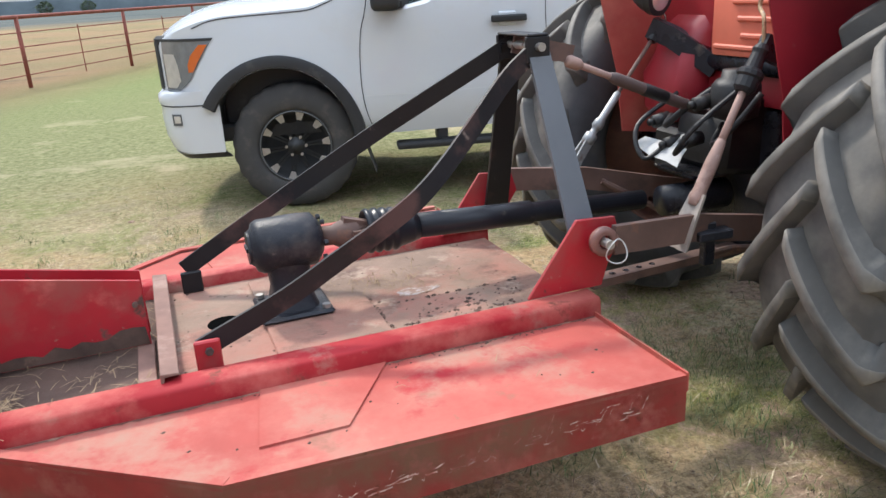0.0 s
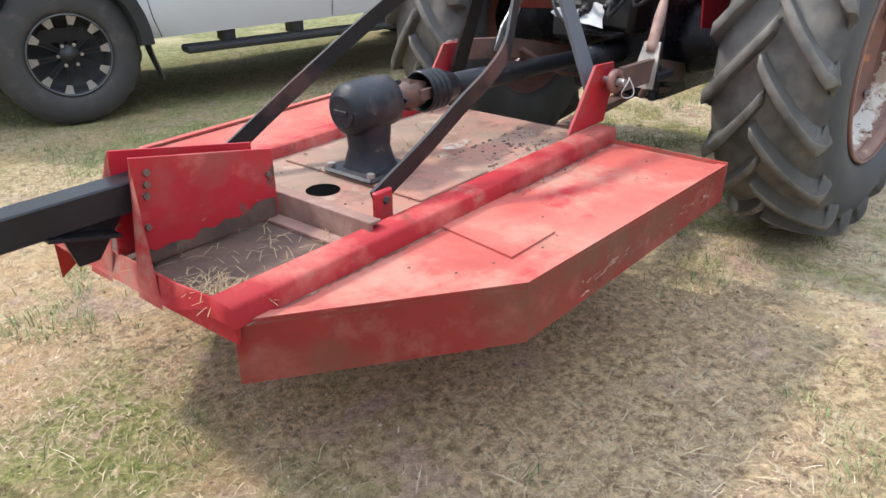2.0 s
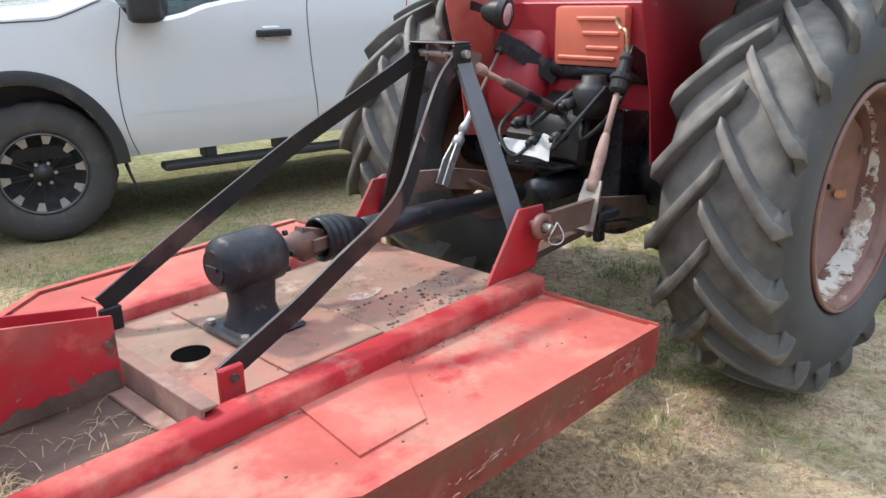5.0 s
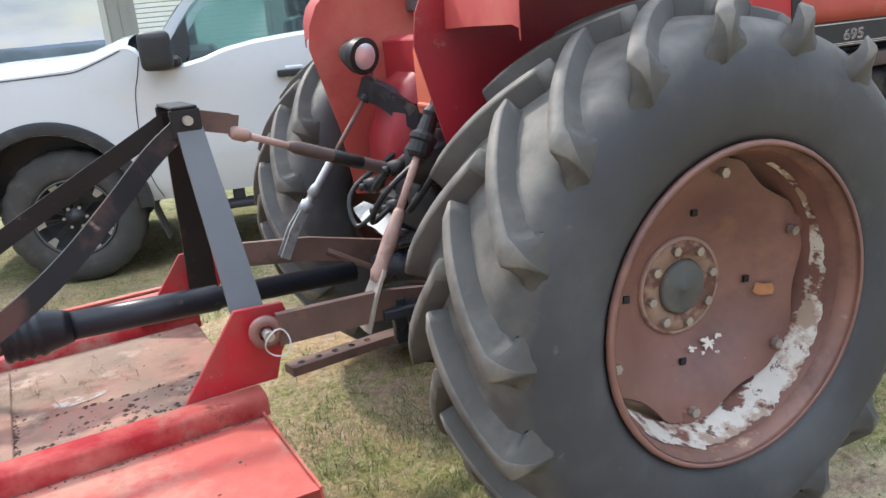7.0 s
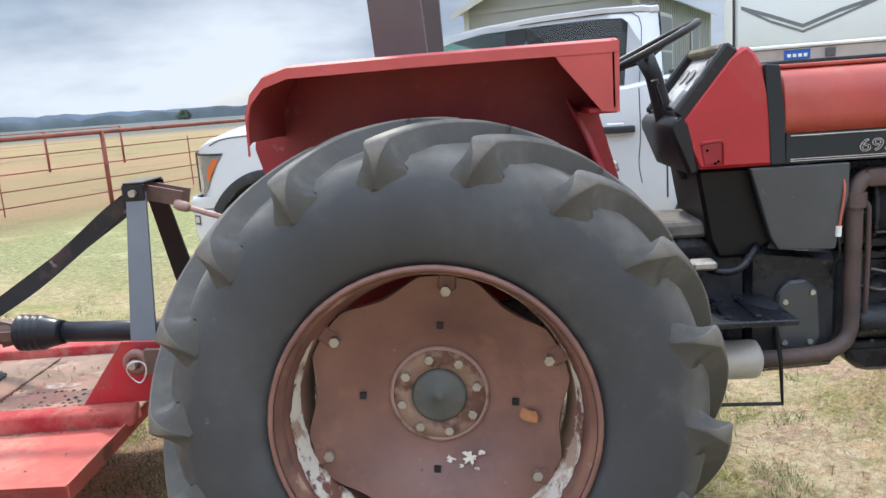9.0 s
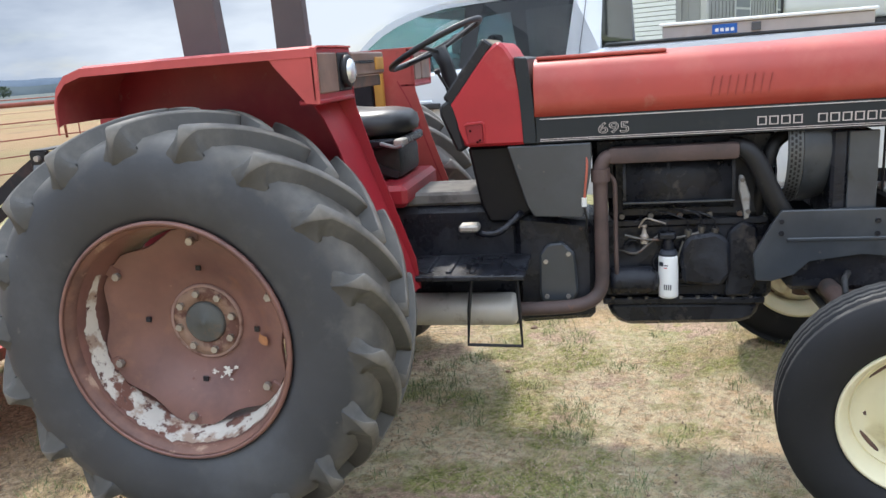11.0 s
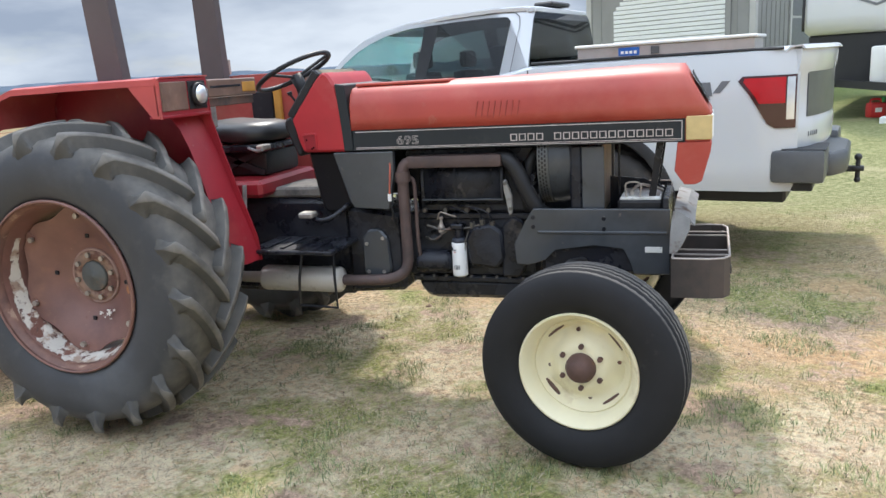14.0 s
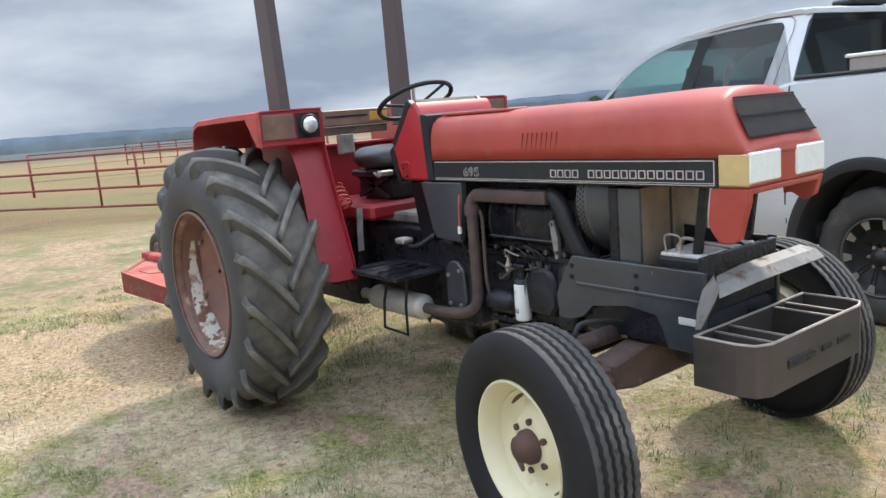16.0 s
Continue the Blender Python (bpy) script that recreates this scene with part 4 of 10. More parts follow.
def rear_wheel(side):
    o = side                                         # outward sign along y
    yc = 0.86 * side
    lip = yc + o * 0.222
    wheel = part("rear_wheel", rear_carcass((0, yc, 0.745)), "field_tyre", tractor, "dusty grey-black lugged field tyre on a rusty brown rim", 40)
    bm = bm_new()
    hs = [0, 0.008, 0.016, 0.026, 0.07, 0.115, 0.175, 0.235, 0.35, 0.410]
    prof = [(rim_surface(h), lip - o * h) for h in hs[:-2]] + [(0.380, lip - o * 0.35), (0.398, lip - o * 0.410)]
    prof += [(r + 0.012, y) for r, y in prof[::-1]]
    lathe(bm, prof, 72, "y", c=(0, 0, 0.745), close=True)
    part("rim", bm, "rim_rust", wheel, "rusty brown rim with flaking white paint", 40)
    bm = bm_new()
    lathe(bm, [(rim_surface(h) - 0.002, lip - o * h) for h in (0.001, 0.008, 0.016, 0.026, 0.052)], 72, "y", c=(0, 0, 0.745), cap=False)
    part("rim_lip", bm, "rim_lip", wheel, "orange-brown worn rim lip", 40)
    for s in (-1, 1):
        first = None
        for k in range(18):
            ang = radians(16.5 + 20.0 * k + (10.0 if s != side else 0.0)) - LUG_LEAD
            m = Matrix.Translation((0, yc, 0.745)) @ Matrix.Rotation(-ang, 4, "Y")
            if first is None:
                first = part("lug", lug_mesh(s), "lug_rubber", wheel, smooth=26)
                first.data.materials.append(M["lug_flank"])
                first.matrix_local = m
            else:
                repeat(first, m, wheel)
    # dished wheel centre with six lobes
    bm = bm_new()
    dish = [(0.095, 0.0), (0.15, 0.004), (0.20, 0.03), (0.25, 0.062), (0.30, 0.092), (1.0, 0.10)]
    n = 96
    ph = radians(82)
    rings = []
    for r, d in dish:
        ring = []
        for i in range(n):
            a = 2 * math.pi * i / n
            rad = r
            if r >= 1.0:
                lobe = math.cos(3 * (a - ph)) ** 2
                rad = 0.318 + 0.034 * min(1, 1.5 * lobe)
            ring.append(bm.verts.new((rad * math.cos(a), 0.84 * side + o * d, 0.745 + rad * math.sin(a))))
        rings.append(ring)
    fs = []
    for a, b in zip(rings, rings[1:]):
        for i in range(n):
            fs.append(bm.faces.new((a[i], a[(i + 1) % n], b[(i + 1) % n], b[i])))
    fs.append(bm.faces.new(rings[0]))
    bmesh.ops.recalc_face_normals(bm, faces=fs)
    bmesh.ops.solidify(bm, geom=fs, thickness=0.012)
    part("wheel_disc", bm, "rim_rust", wheel, smooth=35)
    yh = 0.84 * side
    bm = bm_new()
    lathe(bm, [(0.135, yh - o * 0.004), (0.132, yh + o * 0.010), (0.075, yh + o * 0.013), (0.075, yh - o * 0.01)], 40, "y", c=(0, 0, 0.745), close=True)
    part("hub_flange", bm, "hub_ring", wheel, "flaking cream and rust ring", 30)
    bm = bm_new()
    lathe(bm, [(0.137, yh + o * 0.004), (0.135, yh + o * 0.0125), (0.129, yh + o * 0.0130), (0.126, yh + o * 0.0115)], 48, "y", c=(0, 0, 0.745), cap=False)
    part("flange_edge", bm, "pale_rust", wheel, "rusty edge of the flange", 40)
    bm = bm_new()
    lathe(bm, [(0.074, yh - o * 0.01), (0.074, yh + o * 0.020), (0.066, yh + o * 0.026), (0.014, yh + o * 0.026), (0.012, yh + o * 0.032), (0.0005, yh + o * 0.032)], 32, "y", c=(0, 0, 0.745))
    part("hub_cap", bm, "hub_cap", wheel, "grey-green axle cap", 30)
    for k in range(8):
        a = 2 * math.pi * k / 8 + 0.2
        bm = bm_new()
        bolt_head(bm, (0.105 * math.cos(a), yh + o * 0.012, 0.745 + 0.105 * math.sin(a)), (0, o, 0), 0.013, 0.014)
        part("wheel_nut", bm, "bolt", wheel)
    for k in range(6):
        a = ph + 2 * math.pi * k / 6
        bm = bm_new()
        bolt_head(bm, (0.318 * math.cos(a), yh + o * 0.108, 0.745 + 0.318 * math.sin(a)), (0, o, 0), 0.014, 0.014)
        part("rim_bolt", bm, "bolt", wheel)
        bm = bm_new()
        box(bm, (-0.022, -0.018, -0.024), (0.022, 0.018, 0.024), 0.006, Matrix.Translation((0.345 * math.cos(a), yh + o * 0.085, 0.745 + 0.338 * math.sin(a))) @ Matrix.Rotation(-a, 4, "Y"))
        part("rim_lug", bm, "rim_rust", wheel)
    # square slots in the disc: black plates, the openings' dark put into colour
    for k in range(4):
        a = ph + radians(3) + math.pi / 2 * k
        bm = bm_new()
        box(bm, (-0.009, -0.004, -0.009), (0.009, 0.004, 0.009), 0, Matrix.Translation((0.205 * math.cos(a), yh + o * 0.0405, 0.745 + 0.205 * math.sin(a))) @ Matrix.Rotation(-a, 4, "Y"))
        part("square_hole", bm, "engine_black", wheel)
    # flaking paint left on the inside of the rim
    rnd = random.Random(11 + side)
    bm = bm_new()
    rows = []
    seg = 240
    for j, h in enumerate((0.057, 0.087, 0.112, 0.137, 0.167)):
        row = []
        for i in range(seg + 1):
            a = radians(-215) + radians(277) * i / seg
            heavy = max(0.0, math.cos((a + radians(95)) * 0.72)) ** 1.3
            hh = h + (0.018 * noise.noise((i * 0.12, j * 3.0, side)) + 0.012 * noise.noise((i * 0.41, j * 5.0, side)) + rnd.uniform(-0.005, 0.005) if j in (0, 4) else 0)
            hh = 0.105 + (hh - 0.105) * (0.16 + 0.84 * heavy)
            if j == 4:
                hh -= 0.014 * abs(noise.noise((i * 0.22, 9.0, side))) * heavy
            row.append((( rim_surface(hh) - 0.0035) * math.cos(a), lip - o * hh, 0.745 + (rim_surface(hh) - 0.0035) * math.sin(a)))
        rows.append(row)
    sheet(bm, rows, 0.0)
    part("worn_paint", bm, "rim_chip", wheel, "flaking white paint", 60)
    # bare chips on the disc face
    if side < 0:
        for (px, pz, s) in ((0.075, -0.175, 0.028), (0.02, -0.178, 0.014), (0.105, -0.16, 0.012), (0.05, -0.195, 0.010), (-0.06, -0.20, 0.007), (0.09, -0.20, 0.008)):
            bm = bm_new()
            ring = []
            for i in range(17):
                a = 2 * math.pi * i / 17
                q = s * rnd.uniform(0.25, 1.15)
                x, z = px + q * math.cos(a), pz + 0.7 * q * math.sin(a)
                r = math.hypot(x, z)
                d = 0.004 + (r - 0.15) / 0.05 * 0.026 if r > 0.15 else 0.004
                ring.append(bm.verts.new((x, yh + o * (d + 0.0155), 0.745 + z)))
            bm.faces.new(ring)
            part("bare_chip", bm, "rim_chip", wheel)
        bm = bm_new()
        ring = []
        for i in range(9):
            a = 2 * math.pi * i / 9
            q = 0.028 * rnd.uniform(0.6, 1.15)
            x, z = 0.235 + q * math.cos(a), -0.045 + 0.8 * q * math.sin(a)
            r = math.hypot(x, z)
            ring.append(bm.verts.new((x, yh + o * (0.03 + (r - 0.2) / 0.05 * 0.032 + 0.0165), 0.745 + z)))
        bm.faces.new(ring)
        part("rust_chip", bm, "rust_orange", wheel)


rear_wheel(-1)
rear_wheel(1)

FRONT_STEER = -8.0


def front_wheel(side):
    m = Matrix.Translation((2.325, 0.755 * side, 0.418 if side < 0 else 0.468)) @ Matrix.Rotation(radians(FRONT_STEER), 4, "Z")
    o = side
    bm = bm_new()
    lathe(bm, [(0.239, o * 0.116), (0.245, o * 0.110), (0.243, o * 0.100), (0.228, o * 0.088), (0.222, o * 0.062), (0.208, o * 0.03), (0.206, -o * 0.06), (0.240, -o * 0.105), (0.226, -o * 0.105), (0.192, -o * 0.06), (0.194, o * 0.028), (0.204, o * 0.058), (0.213, o * 0.084), (0.226, o * 0.098), (0.233, o * 0.112)], 64, "y", close=True)
    wheel = part("front_wheel", bm, "cream", tractor, "cream-painted steel front wheel", 40)
    wheel.matrix_local = m
    # tyre with five zigzag ribs
    bm = bm_new()
    n = 132
    half = [(0.240, 0.100), (0.258, 0.120), (0.305, 0.136), (0.35, 0.136), (0.384, 0.126), (0.399, 0.114)]
    tread = []
    for lo, hi in ((0.110, 0.080), (0.070, 0.045), (0.035, 0.010), (0.000, -0.025), (-0.035, -0.064)):
        crown = 0.413 if -0.03 < (lo + hi) / 2 < 0.09 else 0.408
        tread += [(0.4035, lo), (crown, lo - 0.003), (crown, hi + 0.003), (0.4035, hi)]
    inner = [(r, 0.045 - (y - 0.045)) for r, y in half[::-1]]
    prof = [(r, y, 0) for r, y in half] + [(r, y, 1) for r, y in tread] + [(r, y, 0) for r, y in inner] + [(0.240, -0.02, 0), (0.240, 0.085, 0)]
    if side < 0:
        prof = [(r, -y, zig) for r, y, zig in prof]
    rings = []
    for r, y, zig in prof:
        ring = []
        for i in range(n):
            a = 2 * math.pi * i / n
            yy = y + (0.0028 if i % 2 else -0.0028) * (zig if abs(y) < 0.1 else 0)
            ring.append(bm.verts.new((r * math.cos(a), yy, r * math.sin(a))))
        rings.append(ring)
    for k, (a, b) in enumerate(zip(rings, rings[1:] + rings[:1])):
        crown = min(prof[k][0], prof[(k + 1) % len(prof)][0]) > 0.405
        for i in range(n):
            bm.faces.new((a[i], a[(i + 1) % n], b[(i + 1) % n], b[i])).material_index = 1 if crown else 0
    tyre = part("tyre", bm, "tyre_dark", wheel, "worn black front tyre with zigzag ribs", 24)
    tyre.data.materials.append(M["front_tread"])
    # wheel centre
    bm = bm_new()
    rings = []
    n = 72
    for r, d in ((0.045, 0.045), (0.085, 0.045), (0.10, 0.038), (0.125, 0.006), (0.165, 0.004), (0.187, 0.022), (0.200, 0.042)):
        ring = []
        for i in range(n):
            a = 2 * math.pi * i / n
            dd = d
            if r == 0.165:
                dd = d - 0.022 * max(0, math.cos(3 * a + 0.6)) ** 2
            ring.append(bm.verts.new((r * math.cos(a), o * dd, r * math.sin(a))))
        rings.append(ring)
    fs = []
    for a, b in zip(rings, rings[1:]):
        for i in range(n):
            fs.append(bm.faces.new((a[i], a[(i + 1) % n], b[(i + 1) % n], b[i])))
    bmesh.ops.recalc_face_normals(bm, faces=fs)
    bmesh.ops.solidify(bm, geom=fs, thickness=0.008)
    part("wheel_disc", bm, "cream", wheel, smooth=50)
    bm = bm_new()
    lathe(bm, [(0.062, o * 0.03), (0.060, o * 0.075), (0.050, o * 0.085), (0.046, o * 0.105), (0.038, o * 0.112), (0.0005, o * 0.114)], 28, "y")
    part("hub", bm, "rust_hub", wheel, "rusty brown hub cap", 30)
    for k in range(6):
        a = 2 * math.pi * k / 6 + 0.5
        bm = bm_new()
        bolt_head(bm, (0.088 * math.cos(a), o * 0.046, 0.088 * math.sin(a)), (0, o, 0), 0.0115, 0.018)
        part("wheel_nut", bm, "rust_hub", wheel)
    for k in range(4):
        a = math.pi / 2 * k + 0.15
        bm = bm_new()
        bolt_head(bm, (0.145 * math.cos(a), o * 0.005, 0.145 * math.sin(a)), (0, o, 0), 0.009, 0.008)
        part("rivet", bm, "rust_hub", wheel)
        bm = bm_new()
        box(bm, (-0.045, -0.010, -0.009), (0.045, 0.010, 0.009), 0.004, Matrix.Translation((0.178 * math.cos(a + 0.55), o * 0.0165, 0.178 * math.sin(a + 0.55))) @ Matrix.Rotation(-(a + 0.55) + math.pi / 2, 4, "Y"))
        part("slot", bm, "rust_hub", wheel)


front_wheel(-1)
front_wheel(1)

# ---- bonnet
HW = 0.245


def hood_top(x):
    if x <= 2.69:
        return 1.556 + 0.014 * math.exp(-((x - 2.5) / 0.3) ** 2)
    t = (x - 2.69) / 0.11
    return 1.567 - 0.012 * min(1, t * 8) - 0.185 * t


def hood_section(x):
    zt = hood_top(x)
    w = HW - (0.012 if x > 2.78 else 0)
    arc = [(w, 1.345), (w, min(1.40, zt - 0.02)), (w - 0.004, min(1.46, zt - 0.015)), (w - 0.022, min(1.515, zt - 0.008)), (w - 0.055, min(1.543, zt - 0.004)), (w - 0.12, zt), (0.0, zt + 0.006)]
    return [(y, z) for y, z in arc] + [(-y, z) for y, z in arc[-2::-1]]


bm = bm_new()
xs = [1.13, 1.135, 1.4, 1.7, 2.0, 2.3, 2.5, 2.6, 2.66, 2.685, 2.70, 2.72, 2.74, 2.76, 2.78, 2.795, 2.80]
rows = [[bm.verts.new((x, y, z)) for y, z in hood_section(x)] for x in xs]
for a, b in zip(rows, rows[1:]):
    for i in range(len(a) - 1):
        bm.faces.new((a[i], a[i + 1], b[i + 1], b[i]))
bm.faces.new(rows[0])
bm.faces.new(rows[-1])
bm.faces.new([r[0] for r in rows][::-1] + [r[-1] for r in rows])
bonnet = part("bonnet", bm, "hood_red", tractor, "faded orange-red bonnet", 28)
# raised seam along the top
bm = bm_new()
box(bm, (1.14, -0.17, 1.552), (1.62, -0.05, 1.566), 0.004)
part("bonnet_flap", bm, "hood_red", bonnet)
# stripe with silver edge lines, numbers and the maker's word as plain bars
for s in (-1, 1):
    bm = bm_new()
    box(bm, (1.135, s * (HW - 0.012), 1.245), (2.69, s * (HW - 0.002), 1.345), 0.002)
    stripe = part("side_stripe", bm, "stripe_black", bonnet, "black side stripe with thin silver lines")
    for z0, z1 in ((1.334, 1.3375), (1.252, 1.2545), (1.2585, 1.261)):
        bm = bm_new()
        box(bm, (1.15, s * (HW - 0.003), z0), (2.68, s * (HW + 0.0005), z1))
        part("silver_line", bm, "silver_line", stripe)
    bm = bm_new()
    box(bm, (2.676, s * (HW - 0.003), 1.252), (2.68, s * (HW + 0.0005), 1.3375))
    part("silver_line", bm, "silver_line", stripe)
    # bars in place of the maker's name: four and thirteen marks
    x = 1.928 if s < 0 else 2.05
    widths = [0.040] * 4 + [None] + [0.040] * 13
    for w in widths:
        if w is None:
            x += 0.042
            continue
        bm = bm_new()
        for lo, hi in (((x, 1.2995), (x + w - 0.009, 1.3030)), ((x, 1.2720), (x + w - 0.009, 1.2755)), ((x, 1.2755), (x + 0.004, 1.2995)), ((x + w - 0.013, 1.2755), (x + w - 0.009, 1.2995))):
            box(bm, (lo[0], s * (HW - 0.003), lo[1]), (hi[0], s * (HW + 0.001), hi[1]))
        part("mark", bm, "silver_line", stripe)
        x += w
    mm = (pose(1.365, s * (HW + 0.0005), 1.272, 90, 0, 0) if s < 0 else pose(1.485, s * (HW + 0.0005), 1.272, 90, 0, 180)) @ Matrix.Diagonal((1.40, 1.0, 1.0, 1.0))
    words("695", 0.056, mm, "silver_line", stripe, "number")
# louvres in the bonnet side, their pressed shade put into a darker red
for s in (-1, 1):
    for k in range(8):
        bm = bm_new()
        x = 1.765 + 0.028 * k
        prism(bm, [(x, 1.385), (x + 0.004, 1.385), (x + 0.016, 1.455), (x + 0.012, 1.455)], "y", s * (HW - 0.03), s * (HW + 0.0012))
        part("louvre", bm, "louvre_red", bonnet)
# nose: grille, headlamps, corner lamps
slope = Vector((2.795 - 2.70, 0, 1.382 - 1.552)).normalized()
for z0, z1, up, name in ((0.026, 0.168, 0.004, "grille"), (0.092, 0.100, 0.009, "grille_rib"), (0.020, 0.027, 0.007, "grille_edge"), (0.166, 0.173, 0.007, "grille_edge")):
    bm = bm_new()
    p = Vector((2.70, 0, 1.552))
    a, b = p + slope * z0, p + slope * z1
    nrm = Vector((-slope.z, 0, slope.x)).normalized() * up
    w0, w1 = 0.19 + 0.12 * z0, 0.19 + 0.12 * z1
    vs = [bm.verts.new(q) for q in ((a.x + nrm.x, -w0, a.z + nrm.z), (a.x + nrm.x, w0, a.z + nrm.z), (b.x + nrm.x, w1, b.z + nrm.z), (b.x + nrm.x, -w1, b.z + nrm.z))]
    f = bm.faces.new(vs)
    bmesh.ops.solidify(bm, geom=[f], thickness=0.008)
    part(name, bm, "grille_grey" if name == "grille" else "plastic_black", bonnet, "dark grey front grille panel" if name == "grille" else "")
bm = bm_new()
box(bm, (2.69, -HW + 0.004, 1.243), (2.796, HW - 0.004, 1.372), 0.006)
nose = part("nose_panel", bm, "hood_red", tractor)
for s in (-1, 1):
    bm = bm_new()
    box(bm, (2.78, min(s * 0.052, s * 0.238), 1.258), (2.806, max(s * 0.052, s * 0.238), 1.360), 0.006)
    part("headlamp", bm, "lens_white", nose, "white rectangular headlamp lens")
    bm = bm_new()
    box(bm, (2.694, s * (HW - 0.02), 1.252), (2.800, s * (HW + 0.002), 1.356), 0.004)
    part("corner_lamp", bm, "lens_amber", nose, "yellowed corner lamp lens")
    bm = bm_new()
    prism(bm, [(2.66, 1.243), (2.800, 1.243), (2.795, 1.20), (2.762, 1.075), (2.735, 1.06), (2.69, 1.06), (2.672, 1.085), (2.648, 1.12)] if s < 0 else [(2.66, 1.243), (2.800, 1.243), (2.78, 1.17), (2.74, 1.15), (2.70, 1.18), (2.665, 1.17)], "y", s * (HW - 0.035), s * (HW - 0.004), 0.003)
    part("lower_cheek", bm, "hood_red", nose, "chipped red lower nose cheek")
bm = bm_new()
box(bm, (2.70, -HW + 0.03, 1.225), (2.80, HW - 0.03, 1.243), 0.004)
part("nose_rail", bm, "hood_red", nose)

# ---- cowl, dash, steering
bm = bm_new()
prism(bm, [(0.856, 1.243), (1.098, 1.243), (1.088, 1.40), (1.066, 1.555), (1.035, 1.612), (1.005, 1.636), (0.955, 1.60), (0.80, 1.405), (0.792, 1.385)], "y", -HW, HW, 0.012)
cowl = part("cowl", bm, "cowl_red", tractor, "red cowl behind the bonnet", 30)
bm = bm_new()
prism(bm, [(1.085, 1.245), (1.134, 1.245), (1.128, 1.40), (1.112, 1.565), (1.062, 1.572), (1.078, 1.40)], "y", -HW - 0.004, HW + 0.004, 0.004)
part("cowl_band", bm, "stripe_black", cowl, "black band between cowl and bonnet")
# pressed pocket in the cowl's side, with two holes and a worn lower edge
bm = bm_new()
prism(bm, [(0.872, 1.258), (0.862, 1.322), (0.872, 1.330), (0.925, 1.334), (0.932, 1.328), (0.932, 1.258)], "y", -HW - 0.003, -HW + 0.010, 0.003)
# pocket floor in a darker red, the recess's shade put into its colour
pocket = part("latch_recess", bm, "fender_red", cowl)
bm = bm_new()
prism(bm, [(0.862, 1.324), (0.872, 1.331), (0.926, 1.335), (0.934, 1.329), (0.934, 1.258), (0.939, 1.258), (0.939, 1.332), (0.928, 1.341), (0.868, 1.337), (0.857, 1.326)], "y", -HW - 0.008, -HW + 0.010, 0.002)
part("pocket_rim", bm, "cowl_red", pocket)
# black discs stand in for the holes, no opening is cut
for x, z in ((0.882, 1.306), (0.918, 1.268), (0.908, 1.262)):
    bm = bm_new()
    lathe(bm, [(0.0048, -HW - 0.0036), (0.0005, -HW - 0.0036)], 12, "y", c=(x, 0, z))
    part("hole", bm, "hollow", pocket)
# black cover over the cowl's rear face
bm = bm_new()
prism(bm, [(0.862, 1.236), (0.806, 1.398), (0.822, 1.424), (0.800, 1.428), (0.768, 1.408), (0.762, 1.380), (0.826, 1.222)], "y", -HW - 0.004, HW + 0.004, 0.012)
part("rear_cover", bm, "plastic_black", cowl, "worn black cover below the instruments", 40)
dv = Vector((0.985 - 0.80, 0, 1.655 - 1.42))
dm = Matrix.Translation((0.806, 0, 1.412)) @ Matrix.Rotation(-math.atan2(dv.z, dv.x), 4, "Y")
bm = bm_new()
box(bm, (0.0, -0.235, -0.030), (0.275, 0.235, 0.0), 0.008, dm)
dash = part("dash", bm, "plastic_black", tractor, "worn black instrument hood", 30)
for name, lo, hi, m in (("hood_side", (0.0, -0.240, -0.012), (0.275, -0.196, 0.036), "plastic_black"), ("hood_side", (0.0, 0.205, -0.012), (0.275, 0.240, 0.036), "plastic_black"), ("hood_top", (0.243, -0.196, -0.012), (0.275, 0.205, 0.036), "hood_dust"), ("hood_foot", (0.0, -0.196, -0.012), (0.022, 0.205, 0.024), "plastic_black")):
    bm = bm_new()
    box(bm, lo, hi, 0.008, dm)
    part(name, bm, m, dash, smooth=30)
bm = bm_new()
box(bm, (0.022, -0.196, -0.002), (0.243, 0.205, 0.006), 0.002, dm)
panel = part("dash_panel", bm, "dash_silver", dash, "weathered silver-grey instrument panel")
bm = bm_new()
box(bm, (0.026, -0.085, 0.004), (0.105, 0.075, 0.030), 0.012, dm, 2)
part("lever_boss", bm, "dash_silver", panel, smooth=40)
for x, y, r in ((0.212, -0.155, 0.024), (0.135, -0.165, 0.013), (0.165, 0.12, 0.030), (0.165, 0.03, 0.030)):
    bm = bm_new()
    lathe(bm, [(r * 0.8, 0.004), (r, 0.012), (r, 0.022 if r < 0.028 else 0.010), (r * 0.7, 0.028 if r < 0.028 else 0.011), (0.0005, 0.030 if r < 0.028 else 0.011)], 20, "z")
    bmesh.ops.transform(bm, matrix=dm @ Matrix.Translation((x, y, 0)), verts=bm.verts[:])
    part("knob" if r < 0.028 else "gauge", bm, "plastic_black" if r < 0.028 else "dash_grey", panel, smooth=40)
bm = bm_new()
cyl(bm, (0.775, -0.08, 1.46), (0.745, -0.12, 1.53), 0.006)
cyl(bm, (0.745, -0.12, 1.53), (0.742, -0.124, 1.545), 0.013)
part("hand_lever", bm, "plastic_black", dash)
steer = Matrix.Translation((0.722, -0.02, 1.645)) @ Matrix.Rotation(radians(-25), 4, "Y")
bm = bm_new()
ring = [steer @ Vector((0.205 * math.cos(2 * math.pi * i / 40), 0.205 * math.sin(2 * math.pi * i / 40), 0)) for i in range(41)]
tube(bm, ring, 0.0125, 8, cap=False)
wheel_st = part("steering_wheel", bm, "plastic_black", tractor, "black steering wheel", 60)
